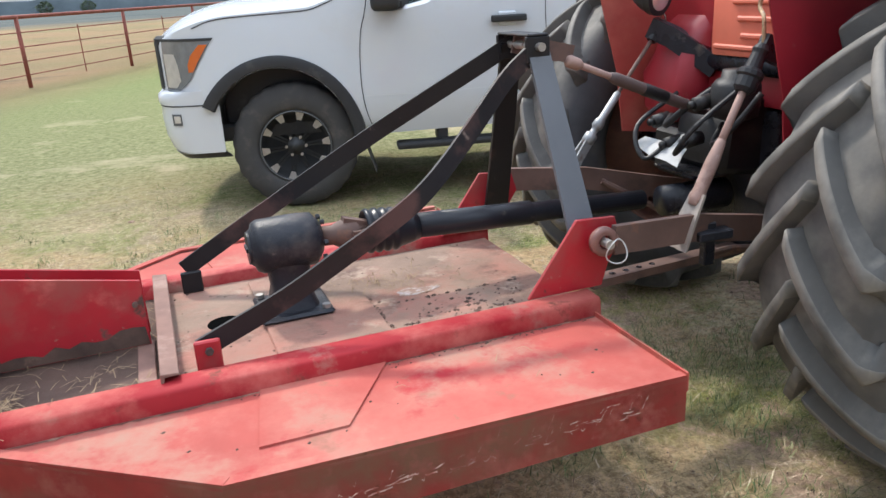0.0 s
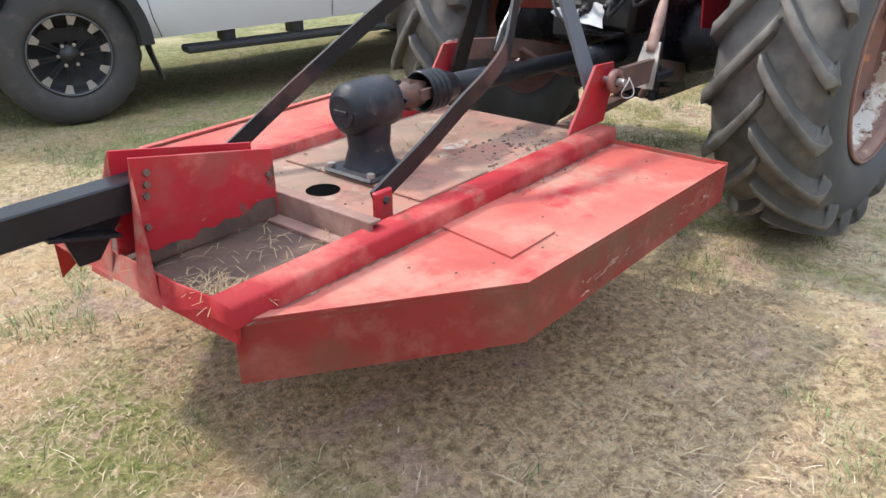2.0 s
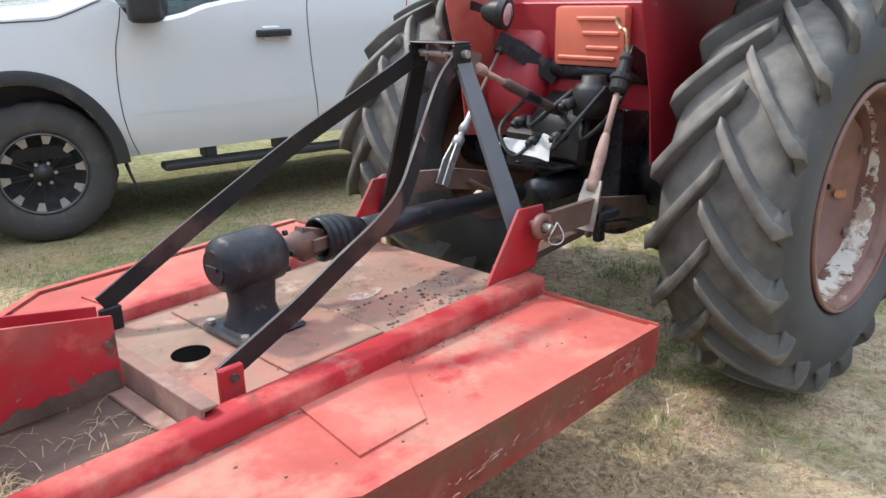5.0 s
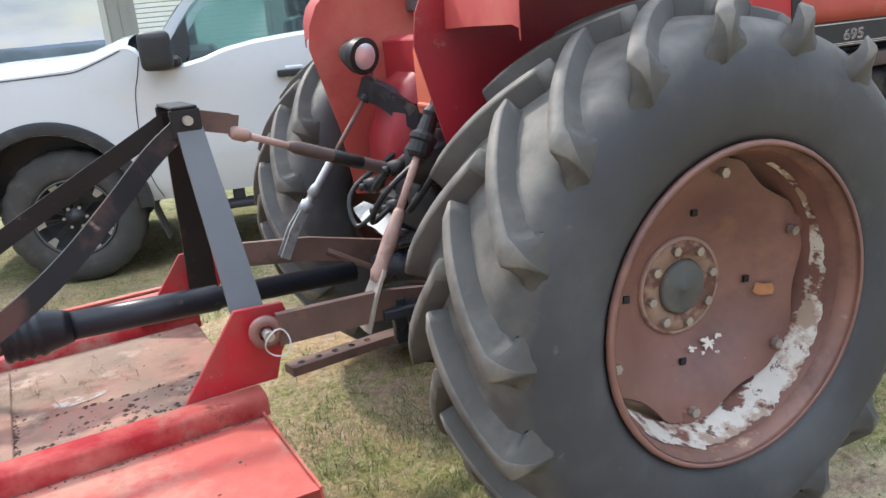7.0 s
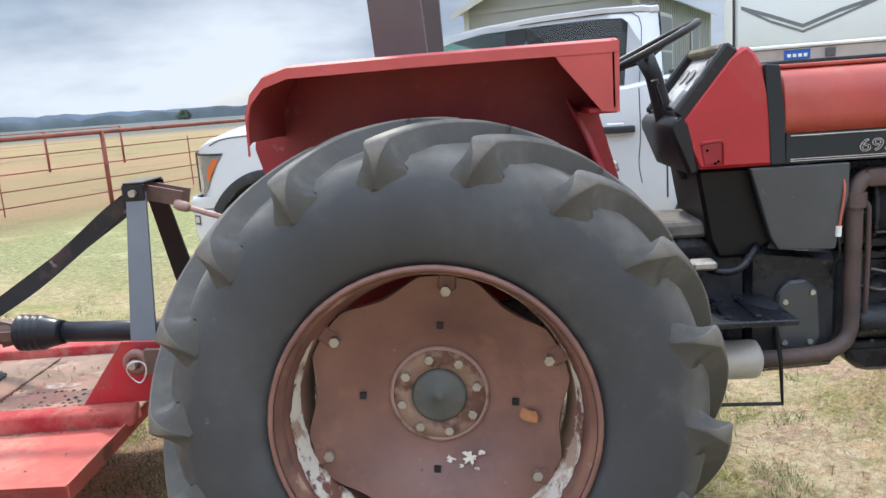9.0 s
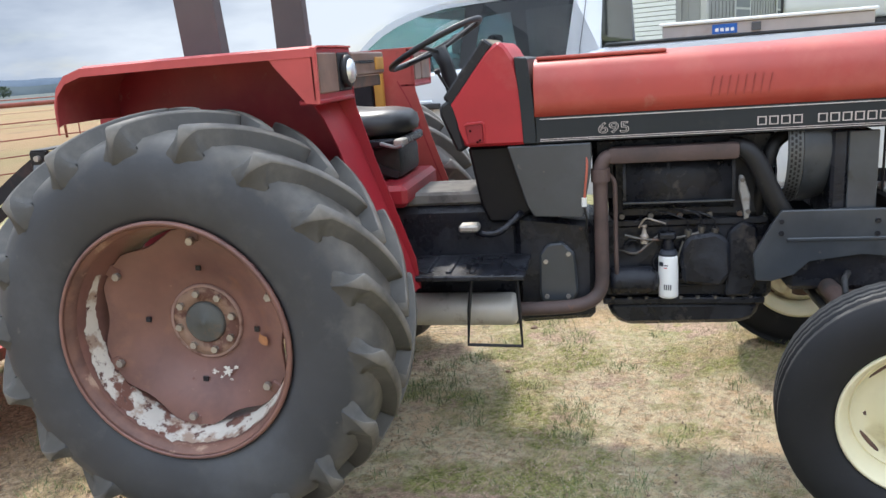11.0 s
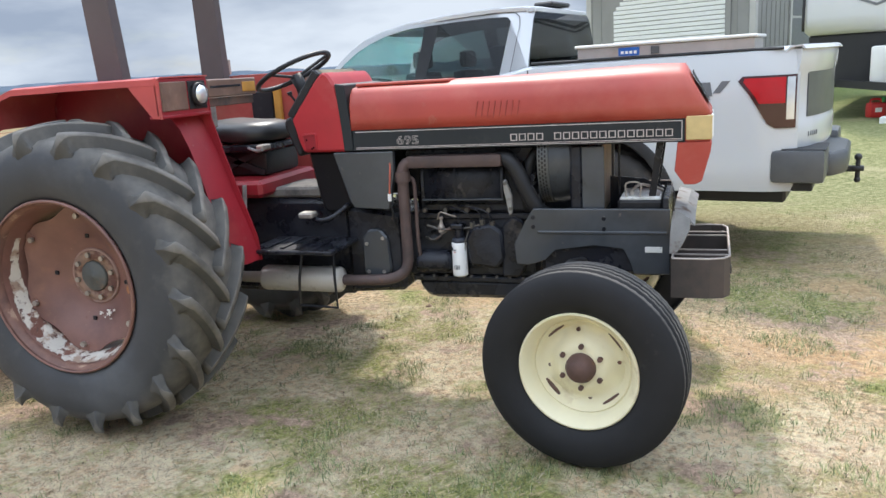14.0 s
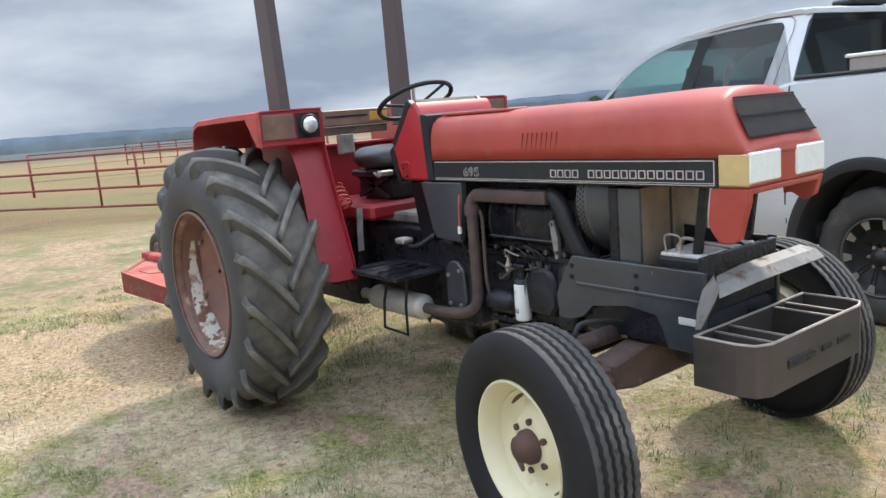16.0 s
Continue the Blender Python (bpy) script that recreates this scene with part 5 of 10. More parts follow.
for k in range(3):
    a = 2 * math.pi * k / 3 + 0.4
    bm = bm_new()
    tube(bm, [steer @ Vector((0.02 * math.cos(a), 0.02 * math.sin(a), -0.03)), steer @ Vector((0.20 * math.cos(a), 0.20 * math.sin(a), 0))], 0.008, 8)
    part("spoke", bm, "plastic_black", wheel_st)
bm = bm_new()
tube(bm, [steer @ Vector((0, 0, -0.02)), steer @ Vector((0, 0, -0.09)), (0.80, -0.02, 1.40), (0.88, -0.02, 1.20)], [0.034, 0.030, 0.034, 0.034], 14)
part("steering_column", bm, "plastic_black", wheel_st, smooth=40)

# ---- panels under cowl and bonnet
bm = bm_new()
prism(bm, [(0.858, 1.24), (1.10, 1.24), (1.115, 0.98), (1.03, 0.93), (0.93, 0.93), (0.90, 1.00)], "y", -0.20, 0.20, 0.012)
part("column_housing", bm, "console_black", tractor, "glossy black steering support", 30)
for s in (-1, 1):
    bm = bm_new()
    prism(bm, [(1.02, 1.238), (1.34, 1.238), (1.336, 1.13), (1.302, 0.958), (1.295, 0.952), (1.115, 0.96), (1.09, 1.0)], "y", s * 0.212, s * 0.246, 0.004)
    part("side_pan", bm, "panel_black", tractor, "scuffed grey-black side panel")

# ---- engine and transmission
bm = bm_new()
box(bm, (1.33, -0.125, 0.58), (2.02, 0.125, 0.90), 0.02)
engine = part("engine", bm, "engine_black", tractor, "oily black engine block", 30)
bm = bm_new()
box(bm, (1.40, -0.13, 0.90), (1.98, 0.13, 1.19), 0.03)
part("cylinder_head", bm, "engine_black", engine)
# rounded drum of the air cleaner beside the head
bm = bm_new()
sec = [(-0.10, 1.168), (-0.142, 1.160), (-0.168, 1.138), (-0.180, 1.10), (-0.183, 1.05), (-0.178, 1.00), (-0.162, 0.972), (-0.135, 0.956), (-0.10, 0.952)]
prism(bm, sec, "x", 1.455, 1.865)
drum = part("air_cleaner", bm, "engine_black", engine, "dull black drum beside the engine", 40)
for x in (1.455, 1.62, 1.855):
    bm = bm_new()
    rows = [[(x + dx, -0.10 + (y + 0.10) * 1.05, 1.06 + (z - 1.06) * 1.04) for y, z in sec] for dx in (0.0, 0.012)]
    sheet(bm, rows, 0.004)
    part("drum_band", bm, "engine_black", drum)
bm = bm_new()
box(bm, (1.455, -0.190, 0.985), (1.865, -0.172, 0.993), 0.002)
part("drum_seam", bm, "panel_black", drum)
# castings on the side of the block
bm = bm_new()
box(bm, (1.345, -0.138, 0.885), (2.0, 0.138, 0.912), 0.004)
part("head_gasket", bm, "engine_black", engine)
for x in (1.45, 1.56, 1.67, 1.78, 1.89):
    bm = bm_new()
    bolt_head(bm, (x, -0.138, 0.930), (0, -1, 0), 0.012, 0.016)
    part("engine_bolt", bm, "fuel_pipe", engine)
bm = bm_new()
box(bm, (1.37, -0.150, 0.565), (1.99, 0.150, 0.592), 0.005)
flange = part("sump_flange", bm, "engine_black", engine)
for k in range(9):
    bm = bm_new()
    bolt_head(bm, (1.41 + 0.066 * k, -0.142, 0.590), (0, 0, 1), 0.009, 0.008)
    part("flange_bolt", bm, "fuel_pipe", flange)
bm = bm_new()
prism(bm, [(1.38, 0.57), (1.98, 0.57), (1.96, 0.50), (1.90, 0.478), (1.46, 0.470), (1.41, 0.50)], "y", -0.135, 0.135, 0.02)
part("sump", bm, "engine_black", engine, smooth=40)
bm = bm_new()
prism(bm, [(1.68, 0.66), (1.82, 0.645), (1.86, 0.70), (1.85, 0.83), (1.80, 0.865), (1.70, 0.85), (1.665, 0.79)], "y", -0.185, -0.115, 0.014)
pump = part("injection_pump", bm, "engine_black", engine, "grimy black fuel injection pump", 30)
for x, z in ((1.70, 0.815), (1.75, 0.83), (1.80, 0.82)):
    bm = bm_new()
    cyl(bm, (x, -0.15, z), (x, -0.165, z + 0.055), 0.011, 10)
    bolt_head(bm, (x, -0.162, z + 0.045), (0, -0.2, 1), 0.014, 0.014)
    part("pump_union", bm, "fuel_pipe", pump)
    bm = bm_new()
    tube(bm, smooth_path([(x, -0.165, z + 0.055), (x - 0.01, -0.185, z + 0.10), (x - 0.06, -0.186, z + 0.125), (x - 0.12, -0.165, 0.955)], 5), 0.0042, 6)
    part("injector_pipe", bm, "engine_black", pump)
bm = bm_new()
lathe(bm, [(0.030, -0.115), (0.048, -0.125), (0.050, -0.165), (0.040, -0.178), (0.0005, -0.178)], 20, "y", c=(1.765, 0, 0.735))
part("pump_cap", bm, "engine_black", pump, smooth=35)
bm = bm_new()
lathe(bm, [(0.030, 1.40), (0.052, 1.405), (0.055, 1.43), (0.055, 1.56), (0.044, 1.575), (0.025, 1.59)], 22, "x", c=(0, -0.155, 0.672))
part("starter_motor", bm, "engine_black", engine, "grimy black starter motor", 35)
bm = bm_new()
prism(bm, [(1.84, 0.60), (1.93, 0.60), (1.96, 0.66), (1.955, 0.88), (1.90, 0.90), (1.85, 0.86)], "y", -0.165, -0.12, 0.010)
part("timing_cover", bm, "engine_black", engine, smooth=30)
for z in (0.635, 0.66, 0.685):
    bm = bm_new()
    box(bm, (1.58, -0.138, z), (1.86, -0.118, z + 0.010), 0.003)
    part("block_rib", bm, "engine_black", engine)
for x, z in ((1.60, 0.735), (1.49, 0.80), (1.93, 0.76)):
    bm = bm_new()
    lathe(bm, [(0.036, -0.115), (0.036, -0.136), (0.028, -0.140), (0.026, -0.132), (0.0005, -0.132)], 18, "y", c=(x, 0, z))
    part("core_plug", bm, "engine_black", engine, smooth=40)
bm = bm_new()
tube(bm, smooth_path([(1.515, -0.15, 0.885), (1.54, -0.175, 0.925), (1.58, -0.178, 0.915), (1.615, -0.16, 0.90)], 5), 0.0038, 6)
part("fuel_line", bm, "bare_edge", engine, "thin bright fuel line")
bm = bm_new()
tube(bm, smooth_path([(1.46, -0.155, 0.855), (1.55, -0.168, 0.838), (1.66, -0.16, 0.842), (1.74, -0.168, 0.862)], 5), 0.0055, 6)
tube(bm, smooth_path([(1.44, -0.13, 0.79), (1.50, -0.175, 0.785), (1.55, -0.165, 0.82), (1.60, -0.15, 0.86)], 5), 0.0055, 6)
part("fuel_line", bm, "fuel_pipe", engine)
bm = bm_new()
lathe(bm, [(0.006, 0.815), (0.015, 0.822), (0.017, 0.85), (0.010, 0.862), (0.006, 0.885), (0.011, 0.888), (0.011, 0.897)], 12, "z", c=(1.535, -0.155, 0))
part("drain_valve", bm, "bare_edge", engine, "small bright metal valve")
bm = bm_new()
tube(bm, smooth_path([(1.66, -0.14, 0.60), (1.655, -0.172, 0.66), (1.66, -0.178, 0.76), (1.68, -0.172, 0.83)], 5), 0.004, 6)
part("dipstick", bm, "fuel_pipe", engine)
# bright bracket at the end of the drum
bm = bm_new()
prism(bm, [(1.876, 1.085), (1.890, 1.088), (1.916, 1.01), (1.914, 0.925), (1.896, 0.918), (1.892, 0.985), (1.876, 1.03)], "y", -0.215, -0.190, 0.004)
brk = part("belt_bracket", bm, "galvanised", engine, "bare metal bracket")
for x, z in ((1.886, 1.07), (1.908, 0.95)):
    bm = bm_new()
    bolt_head(bm, (x, -0.215, z), (0, -1, 0), 0.009, 0.008)
    part("bracket_bolt", bm, "fuel_pipe", brk)
bm = bm_new()
box(bm, (1.34, -0.12, 0.98), (2.02, 0.12, 1.245), 0.02)
part("rocker_cover", bm, "engine_black", engine, smooth=30)
# loose wiring beside the side panel
bm = bm_new()
tube(bm, smooth_path([(1.318, -0.232, 1.215), (1.322, -0.250, 1.15), (1.312, -0.250, 1.06), (1.308, -0.246, 1.0)], 5), 0.0045, 6)
wire = part("wire_loom", bm, "wire_pink", tractor, "pinkish wire hanging with a white plug")
bm = bm_new()
tube(bm, [(1.308, -0.247, 1.03), (1.307, -0.246, 0.995)], 0.010, 8)
part("wire_plug", bm, "filter_white", wire)
bm = bm_new()
tube(bm, smooth_path([(1.307, -0.246, 0.995), (1.316, -0.240, 0.94), (1.31, -0.21, 0.88), (1.33, -0.17, 0.80)], 5), 0.0045, 6)
part("wire_tail", bm, "plastic_black", wire)
# exhaust
bm = bm_new()
box(bm, (1.40, -0.235, 1.150), (1.875, -0.165, 1.212), 0.018, seg=2)
manifold = part("exhaust_manifold", bm, "pipe_brown", tractor, "rusty brown exhaust pipe along the engine", 40)
bm = bm_new()
tube(bm, smooth_path([(1.43, -0.20, 1.182), (1.395, -0.21, 1.175), (1.372, -0.215, 1.14), (1.37, -0.215, 1.08), (1.37, -0.215, 0.80), (1.37, -0.215, 0.70), (1.355, -0.225, 0.640), (1.31, -0.245, 0.607), (1.24, -0.265, 0.597), (1.10, -0.29, 0.597), (1.0, -0.295, 0.6)], 5), 0.0275, 14)
part("down_pipe", bm, "pipe_brown", manifold, smooth=40)
bm = bm_new()
lathe(bm, [(0.036, 1.085), (0.036, 1.135)], 16, "z", c=(1.371, -0.215, 0))
part("pipe_clamp", bm, "pipe_brown", manifold)
bm = bm_new()
lathe(bm, [(0.028, 1.045), (0.048, 1.037), (0.062, 1.028), (0.066, 1.015), (0.066, 0.60), (0.060, 0.585), (0.03, 0.585), (0.028, 0.45)], 26, "x", c=(0, -0.295, 0.60))
part("muffler", bm, "muffler", manifold, "dull silver muffler drum", 35)
bm = bm_new()
tube(bm, smooth_path([(1.385, -0.19, 1.115), (1.418, -0.20, 1.09), (1.425, -0.20, 1.03), (1.425, -0.20, 0.78), (1.43, -0.17, 0.62)], 5), 0.009, 8)
part("thin_pipe", bm, "pipe_brown", engine)
# oil filter
bm = bm_new()
lathe(bm, [(0.030, 0.602), (0.037, 0.606), (0.038, 0.615), (0.038, 0.765), (0.036, 0.772), (0.030, 0.776)], 28, "z", c=(1.626, -0.163, 0))
filt = part("oil_filter", bm, "filter_white", tractor, "white spin-on oil filter with printed marks", 35)
bm = bm_new()
lathe(bm, [(0.034, 0.774), (0.036, 0.782), (0.030, 0.795)], 24, "z", c=(1.626, -0.163, 0))
part("filter_rim", bm, "ink", filt)
bm = bm_new()
lathe(bm, [(0.022, 0.79), (0.022, 0.84)], 18, "z", c=(1.626, -0.155, 0))
box(bm, (1.585, -0.18, 0.835), (1.655, -0.10, 0.865), 0.008)
part("filter_head", bm, "engine_black", filt)
for a0, a1, z0, z1, mt in ((200, 235, 0.735, 0.752, "ink"), (240, 262, 0.737, 0.742, "ink"), (240, 258, 0.727, 0.731, "ink_red"), (238, 285, 0.64, 0.662, "ink")):
    bm = bm_new()
    for k in range(4 if z0 < 0.7 else 1):
        n0, n1 = (a0 + k * 12, a0 + k * 12 + 7) if z0 < 0.7 else (a0, a1)
        rows = [[(1.626 + 0.0386 * math.cos(radians(a)), -0.163 + 0.0386 * math.sin(radians(a)), z) for a in np.linspace(n0, n1, 5)] for z in (z0, z1)]
        sheet(bm, rows, 0.0)
    part("printed_bar", bm, mt, filt)
# fan, shroud, radiator
def guard_at(a, x, r=0.225):
    return (x, r * math.cos(a), 1.17 + r * math.sin(a))


arc = np.linspace(radians(128), radians(292), 34)
bm = bm_new()
sheet(bm, [[guard_at(a, x, r) for a in arc] for x, r in ((2.040, 0.219), (2.044, 0.225), (2.092, 0.225), (2.096, 0.219))], 0.003)
shroud = part("fan_guard", bm, "chrome_grey", tractor, "perforated dark grey fan guard", 40)
# slots are dark patches on the guard, the openings' shade put into colour
for i in range(30):
    for j in range(3):
        a = radians(132) + radians(5.2) * (i + 0.5 * (j % 2))
        if a > radians(288):
            continue
        bm = bm_new()
        x = 2.049 + 0.0135 * j
        sheet(bm, [[guard_at(a + da, x + dx, 0.2268) for da in (-0.028, 0.0, 0.028)] for dx in (0.0, 0.0075)], 0.0)
        part("guard_slot", bm, "grime", shroud)
bm = bm_new()
lathe(bm, [(0.045, 2.0), (0.05, 2.03), (0.05, 2.04)], 20, "x", c=(0, 0, 1.08))
for k in range(6):
    a = 2 * math.pi * k / 6
    box(bm, (2.005, 0.04, -0.028), (2.012, 0.19, 0.028), 0.002, Matrix.Translation((0, 0, 1.08)) @ Matrix.Rotation(a, 4, "X"))
part("fan", bm, "engine_black", tractor, smooth=40)
bm = bm_new()
sheet(bm, [[guard_at(a, x, r) for a in arc] for x, r in ((2.096, 0.222), (2.13, 0.224), (2.20, 0.205))], 0.004)
part("fan_cowl", bm, "panel_black", tractor, "scuffed grey-black fan cowl", 40)
bm = bm_new()
box(bm, (2.19, -0.215, 0.90), (2.245, 0.215, 1.24), 0.010)
tank = part("radiator_tank", bm, "engine_black", tractor, "black radiator side frame")
bm = bm_new()
box(bm, (2.245, -0.200, 0.90), (2.325, 0.200, 1.235), 0.006)
part("radiator_core", bm, "engine_black", tank)
bm = bm_new()
box(bm, (2.325, -0.195, 0.92), (2.332, 0.195, 1.23), 0.002)
part("radiator_screen", bm, "core_tan", tank, "dust-caked tan radiator screen")
for y in (-0.208, 0.208):
    bm = bm_new()
    box(bm, (2.245, y - 0.008, 0.91), (2.345, y + 0.008, 1.232), 0.003)
    part("radiator_flange", bm, "panel_black", tank)
bm = bm_new()
tube(bm, smooth_path([(1.84, -0.165, 1.195), (1.90, -0.195, 1.180), (1.945, -0.200, 1.12), (1.980, -0.200, 1.04), (2.025, -0.190, 0.955), (2.06, -0.15, 0.91)], 6), 0.036, 14)
part("radiator_hose", bm, "plastic_black", engine, smooth=40)
bm = bm_new()
tube(bm, smooth_path([(2.06, -0.10, 1.225), (2.01, -0.14, 1.19), (1.985, -0.15, 1.12), (1.97, -0.13, 1.02), (1.96, -0.10, 0.92)], 6), 0.026, 12)
part("bypass_hose", bm, "plastic_black", engine, smooth=40)
# front frame plates, battery, stays
for s in (-1, 1):
    bm = bm_new()
    prism(bm, [(2.02, 0.955), (2.632, 0.952), (2.632, 0.655), (2.475, 0.655), (2.46, 0.72), (2.43, 0.775), (2.30, 0.79), (2.12, 0.765), (2.07, 0.71), (1.99, 0.685), (1.935, 0.69), (1.925, 0.785), (1.985, 0.90)], "y", s * 0.225, s * 0.247, 0.003)
    fr = part("front_frame_plate", bm, "panel_black", tractor, "scuffed black front frame side plate")
    for x, z in ((2.02, 0.915), (2.02, 0.87), (2.345, 0.91), (2.345, 0.862)):
        bm = bm_new()
        bolt_head(bm, (x, s * 0.247, z), (0, s, 0), 0.010, 0.006)
        part("frame_bolt", bm, "engine_black", fr)
    bm = bm_new()
    box(bm, (2.04, s * 0.245, 0.838), (2.62, s * 0.253, 0.852), 0.003)
    part("pressed_rib", bm, "panel_black", fr)
    bm = bm_new()
    box(bm, (2.525, s * 0.246, 0.755), (2.60, s * 0.249, 0.782), 0.002)
    part("maker_plate", bm, "battery", fr, "small bare metal plate")
bm = bm_new()
box(bm, (2.05, -0.225, 0.64), (2.62, 0.225, 0.80), 0.02)
part("bolster", bm, "engine_black", tractor)
bm = bm_new()
box(bm, (2.40, -0.20, 0.80), (2.60, 0.16, 0.985), 0.012)
batt = part("battery", bm, "plastic_black", tractor, "black battery with a dusty grey top")
bm = bm_new()
box(bm, (2.41, -0.19, 0.98), (2.59, 0.15, 0.998), 0.006)
part("battery_top", bm, "battery", batt)
bm = bm_new()
box(bm, (2.34, 0.175, 0.80), (2.62, 0.183, 1.015), 0.001)
tray_wall = part("battery_tray", bm, "engine_black", tractor, "black battery tray wall with a bare top edge")
bm = bm_new()
box(bm, (2.34, 0.174, 1.013), (2.62, 0.184, 1.018))
part("bare_top", bm, "bare_edge", tray_wall)
bm = bm_new()
prism(bm, [(2.34, 0.80), (2.62, 0.80), (2.62, 0.99), (2.50, 1.045), (2.34, 1.06)], "y", 0.06, 0.068, 0.001)
part("tray_web", bm, "engine_black", tray_wall)
for y in (-0.14, 0.10):
    bm = bm_new()
    lathe(bm, [(0.014, 0.99), (0.011, 1.02)], 12, "z", c=(2.46, y, 0))
    part("terminal", bm, "bolt", batt)
bm = bm_new()
tube(bm, smooth_path([(2.46, -0.14, 1.02), (2.50, -0.16, 1.05), (2.56, -0.12, 1.03), (2.59, -0.02, 1.0)], 6), 0.007, 6)
tube(bm, smooth_path([(2.44, -0.19, 1.0), (2.44, -0.195, 1.06), (2.50, -0.195, 1.06), (2.50, -0.19, 1.0)], 4), 0.004, 6)
part("battery_strap", bm, "bolt", batt)
bm = bm_new()
tube(bm, [(2.585, -0.16, 1.24), (2.545, -0.16, 0.95)], 0, flat=(0.03, 0.02))
part("bonnet_stay", bm, "engine_black", tractor)
bm = bm_new()
tube(bm, [(2.585, 0.16, 1.24), (2.545, 0.16, 0.95)], 0, flat=(0.03, 0.02))
part("bonnet_stay", bm, "engine_black", tractor)
bm = bm_new()
tube(bm, [(2.40, -0.10, 1.24), (2.40, -0.10, 0.99)], 0.005)
part("bonnet_rod", bm, "engine_black", tractor)
bm = bm_new()
box(bm, (2.60, -0.235, 0.80), (2.625, 0.235, 1.0), 0.004)
part("front_panel", bm, "engine_black", tractor)
# bent plate over the weight tray
bm = bm_new()
sheet(bm, [[(2.650, -0.20, 0.935), (2.648, -0.05, 0.948), (2.650, 0.15, 0.952), (2.655, 0.35, 0.955)], [(2.700, -0.27, 0.925), (2.700, -0.06, 0.935), (2.705, 0.15, 0.94), (2.712, 0.36, 0.943)], [(2.738, -0.315, 0.895), (2.738, -0.08, 0.905), (2.742, 0.15, 0.91), (2.748, 0.355, 0.915)]], 0.005)
bent = part("bent_plate", bm, "dull_sheet", tractor, "bent bare metal plate")
bm = bm_new()
sheet(bm, [[(2.645, -0.205, 0.935), (2.668, -0.24, 0.940), (2.72, -0.285, 0.915)], [(2.640, -0.262, 0.895), (2.672, -0.285, 0.88), (2.716, -0.318, 0.872)], [(2.636, -0.290, 0.83), (2.662, -0.305, 0.825), (2.690, -0.322, 0.815)], [(2.634, -0.300, 0.765), (2.650, -0.308, 0.77), (2.665, -0.318, 0.775)]], 0.005)
part("torn_flap", bm, "dull_sheet", bent, smooth=30)
# weight tray
bm = bm_new()
out = [(2.640, -0.33), (2.800, -0.33), (2.858, -0.312), (2.885, -0.262), (2.890, 0.33), (2.868, 0.385), (2.815, 0.400), (2.640, 0.395)]
inn = [(2.648, -0.322), (2.797, -0.322), (2.852, -0.306), (2.877, -0.259), (2.882, 0.327), (2.862, 0.378), (2.812, 0.392), (2.648, 0.387)]
va = [[bm.verts.new((x, y, z)) for x, y in loop] for loop, z in ((out, 0.575), (out, 0.748), (inn, 0.748), (inn, 0.60))]
for a, b in zip(va, va[1:]):
    for i in range(len(a)):
        j = (i + 1) % len(a)
        bm.faces.new((a[i], a[j], b[j], b[i]))
bm.faces.new(va[0][::-1])
bm.faces.new(va[3])
tray = part("weight_tray", bm, "weight_steel", tractor, "rusty dark steel weight tray")
bm = bm_new()
rim_pts = [((a[0] + b[0]) / 2, (a[1] + b[1]) / 2, 0.750) for a, b in zip(out, inn)]
tube(bm, rim_pts + rim_pts[:1], 0.0055, 6, cap=False)
part("worn_rim", bm, "bare_edge", tray)
for y in (-0.22, -0.13, 0.17, 0.25):
    bm = bm_new()
    box(bm, (2.650, y - 0.003, 0.61), (2.880, y + 0.003, 0.742))
    part("tray_divider", bm, "weight_steel", tray)
    bm = bm_new()
    box(bm, (2.650, y - 0.004, 0.741), (2.880, y + 0.004, 0.747))
    part("divider_edge", bm, "bare_edge", tray)
for x0, x1, h in ((-0.17, 0.0, 0.03), (0.05, 0.12, 0.022), (0.16, 0.26, 0.026)):
    bm = bm_new()
    box(bm, (2.8885, x0, 0.66 - h / 2), (2.893, x1, 0.66 + h / 2), 0.002)
    part("worn_mark", bm, "engine_black", tray)
# front axle
bm = bm_new()
prism(bm, [(-0.42, 0.515), (-0.30, 0.49), (0.30, 0.49), (0.42, 0.515), (0.42, 0.615), (0.20, 0.64), (-0.20, 0.64), (-0.42, 0.615)], "x", 2.25, 2.37, 0.012)
axle = part("front_axle", bm, "axle_rust", tractor, "rust-brown steel front axle beam")
for s in (-1, 1):
    zw = 0.418 if s < 0 else 0.468
    bm = bm_new()
    prism(bm, [(s * 0.38, 0.525), (s * 0.60, 0.500), (s * 0.66, 0.505), (s * 0.66, 0.600), (s * 0.60, 0.605), (s * 0.38, 0.605)], "x", 2.265, 2.355, 0.014)
    arm = part("axle_arm", bm, "axle_rust", axle, smooth=30)
    for y in (0.44, 0.54):
        bm = bm_new()
        bolt_head(bm, (2.31, s * y, 0.605), (0, 0, 1), 0.016, 0.022)
        bolt_head(bm, (2.357, s * y, 0.56), (1, 0, 0), 0.014, 0.014)
        part("axle_bolt", bm, "rust_hub", arm)
    bm = bm_new()
    tube(bm, [(2.31, s * 0.63, 0.36), (2.31, s * 0.63, 0.50), (2.31, s * 0.63, 0.62), (2.31, s * 0.63, 0.645)], [0.040, 0.046, 0.046, 0.030], 16)
    pin = part("king_pin", bm, "axle_rust", axle, smooth=40)
    bm = bm_new()
    cyl(bm, (2.312, s * 0.60, zw), (2.322, s * 0.74, zw), 0.036, 14)
    part("stub_axle", bm, "grime", pin, smooth=40)
    bm = bm_new()
    tube(bm, [(2.31, s * 0.63, 0.632), (2.24, s * 0.60, 0.635), (2.16, s * 0.56, 0.625)], 0, flat=(0.055, 0.022))
    part("steering_arm", bm, "grime", pin)
bm = bm_new()
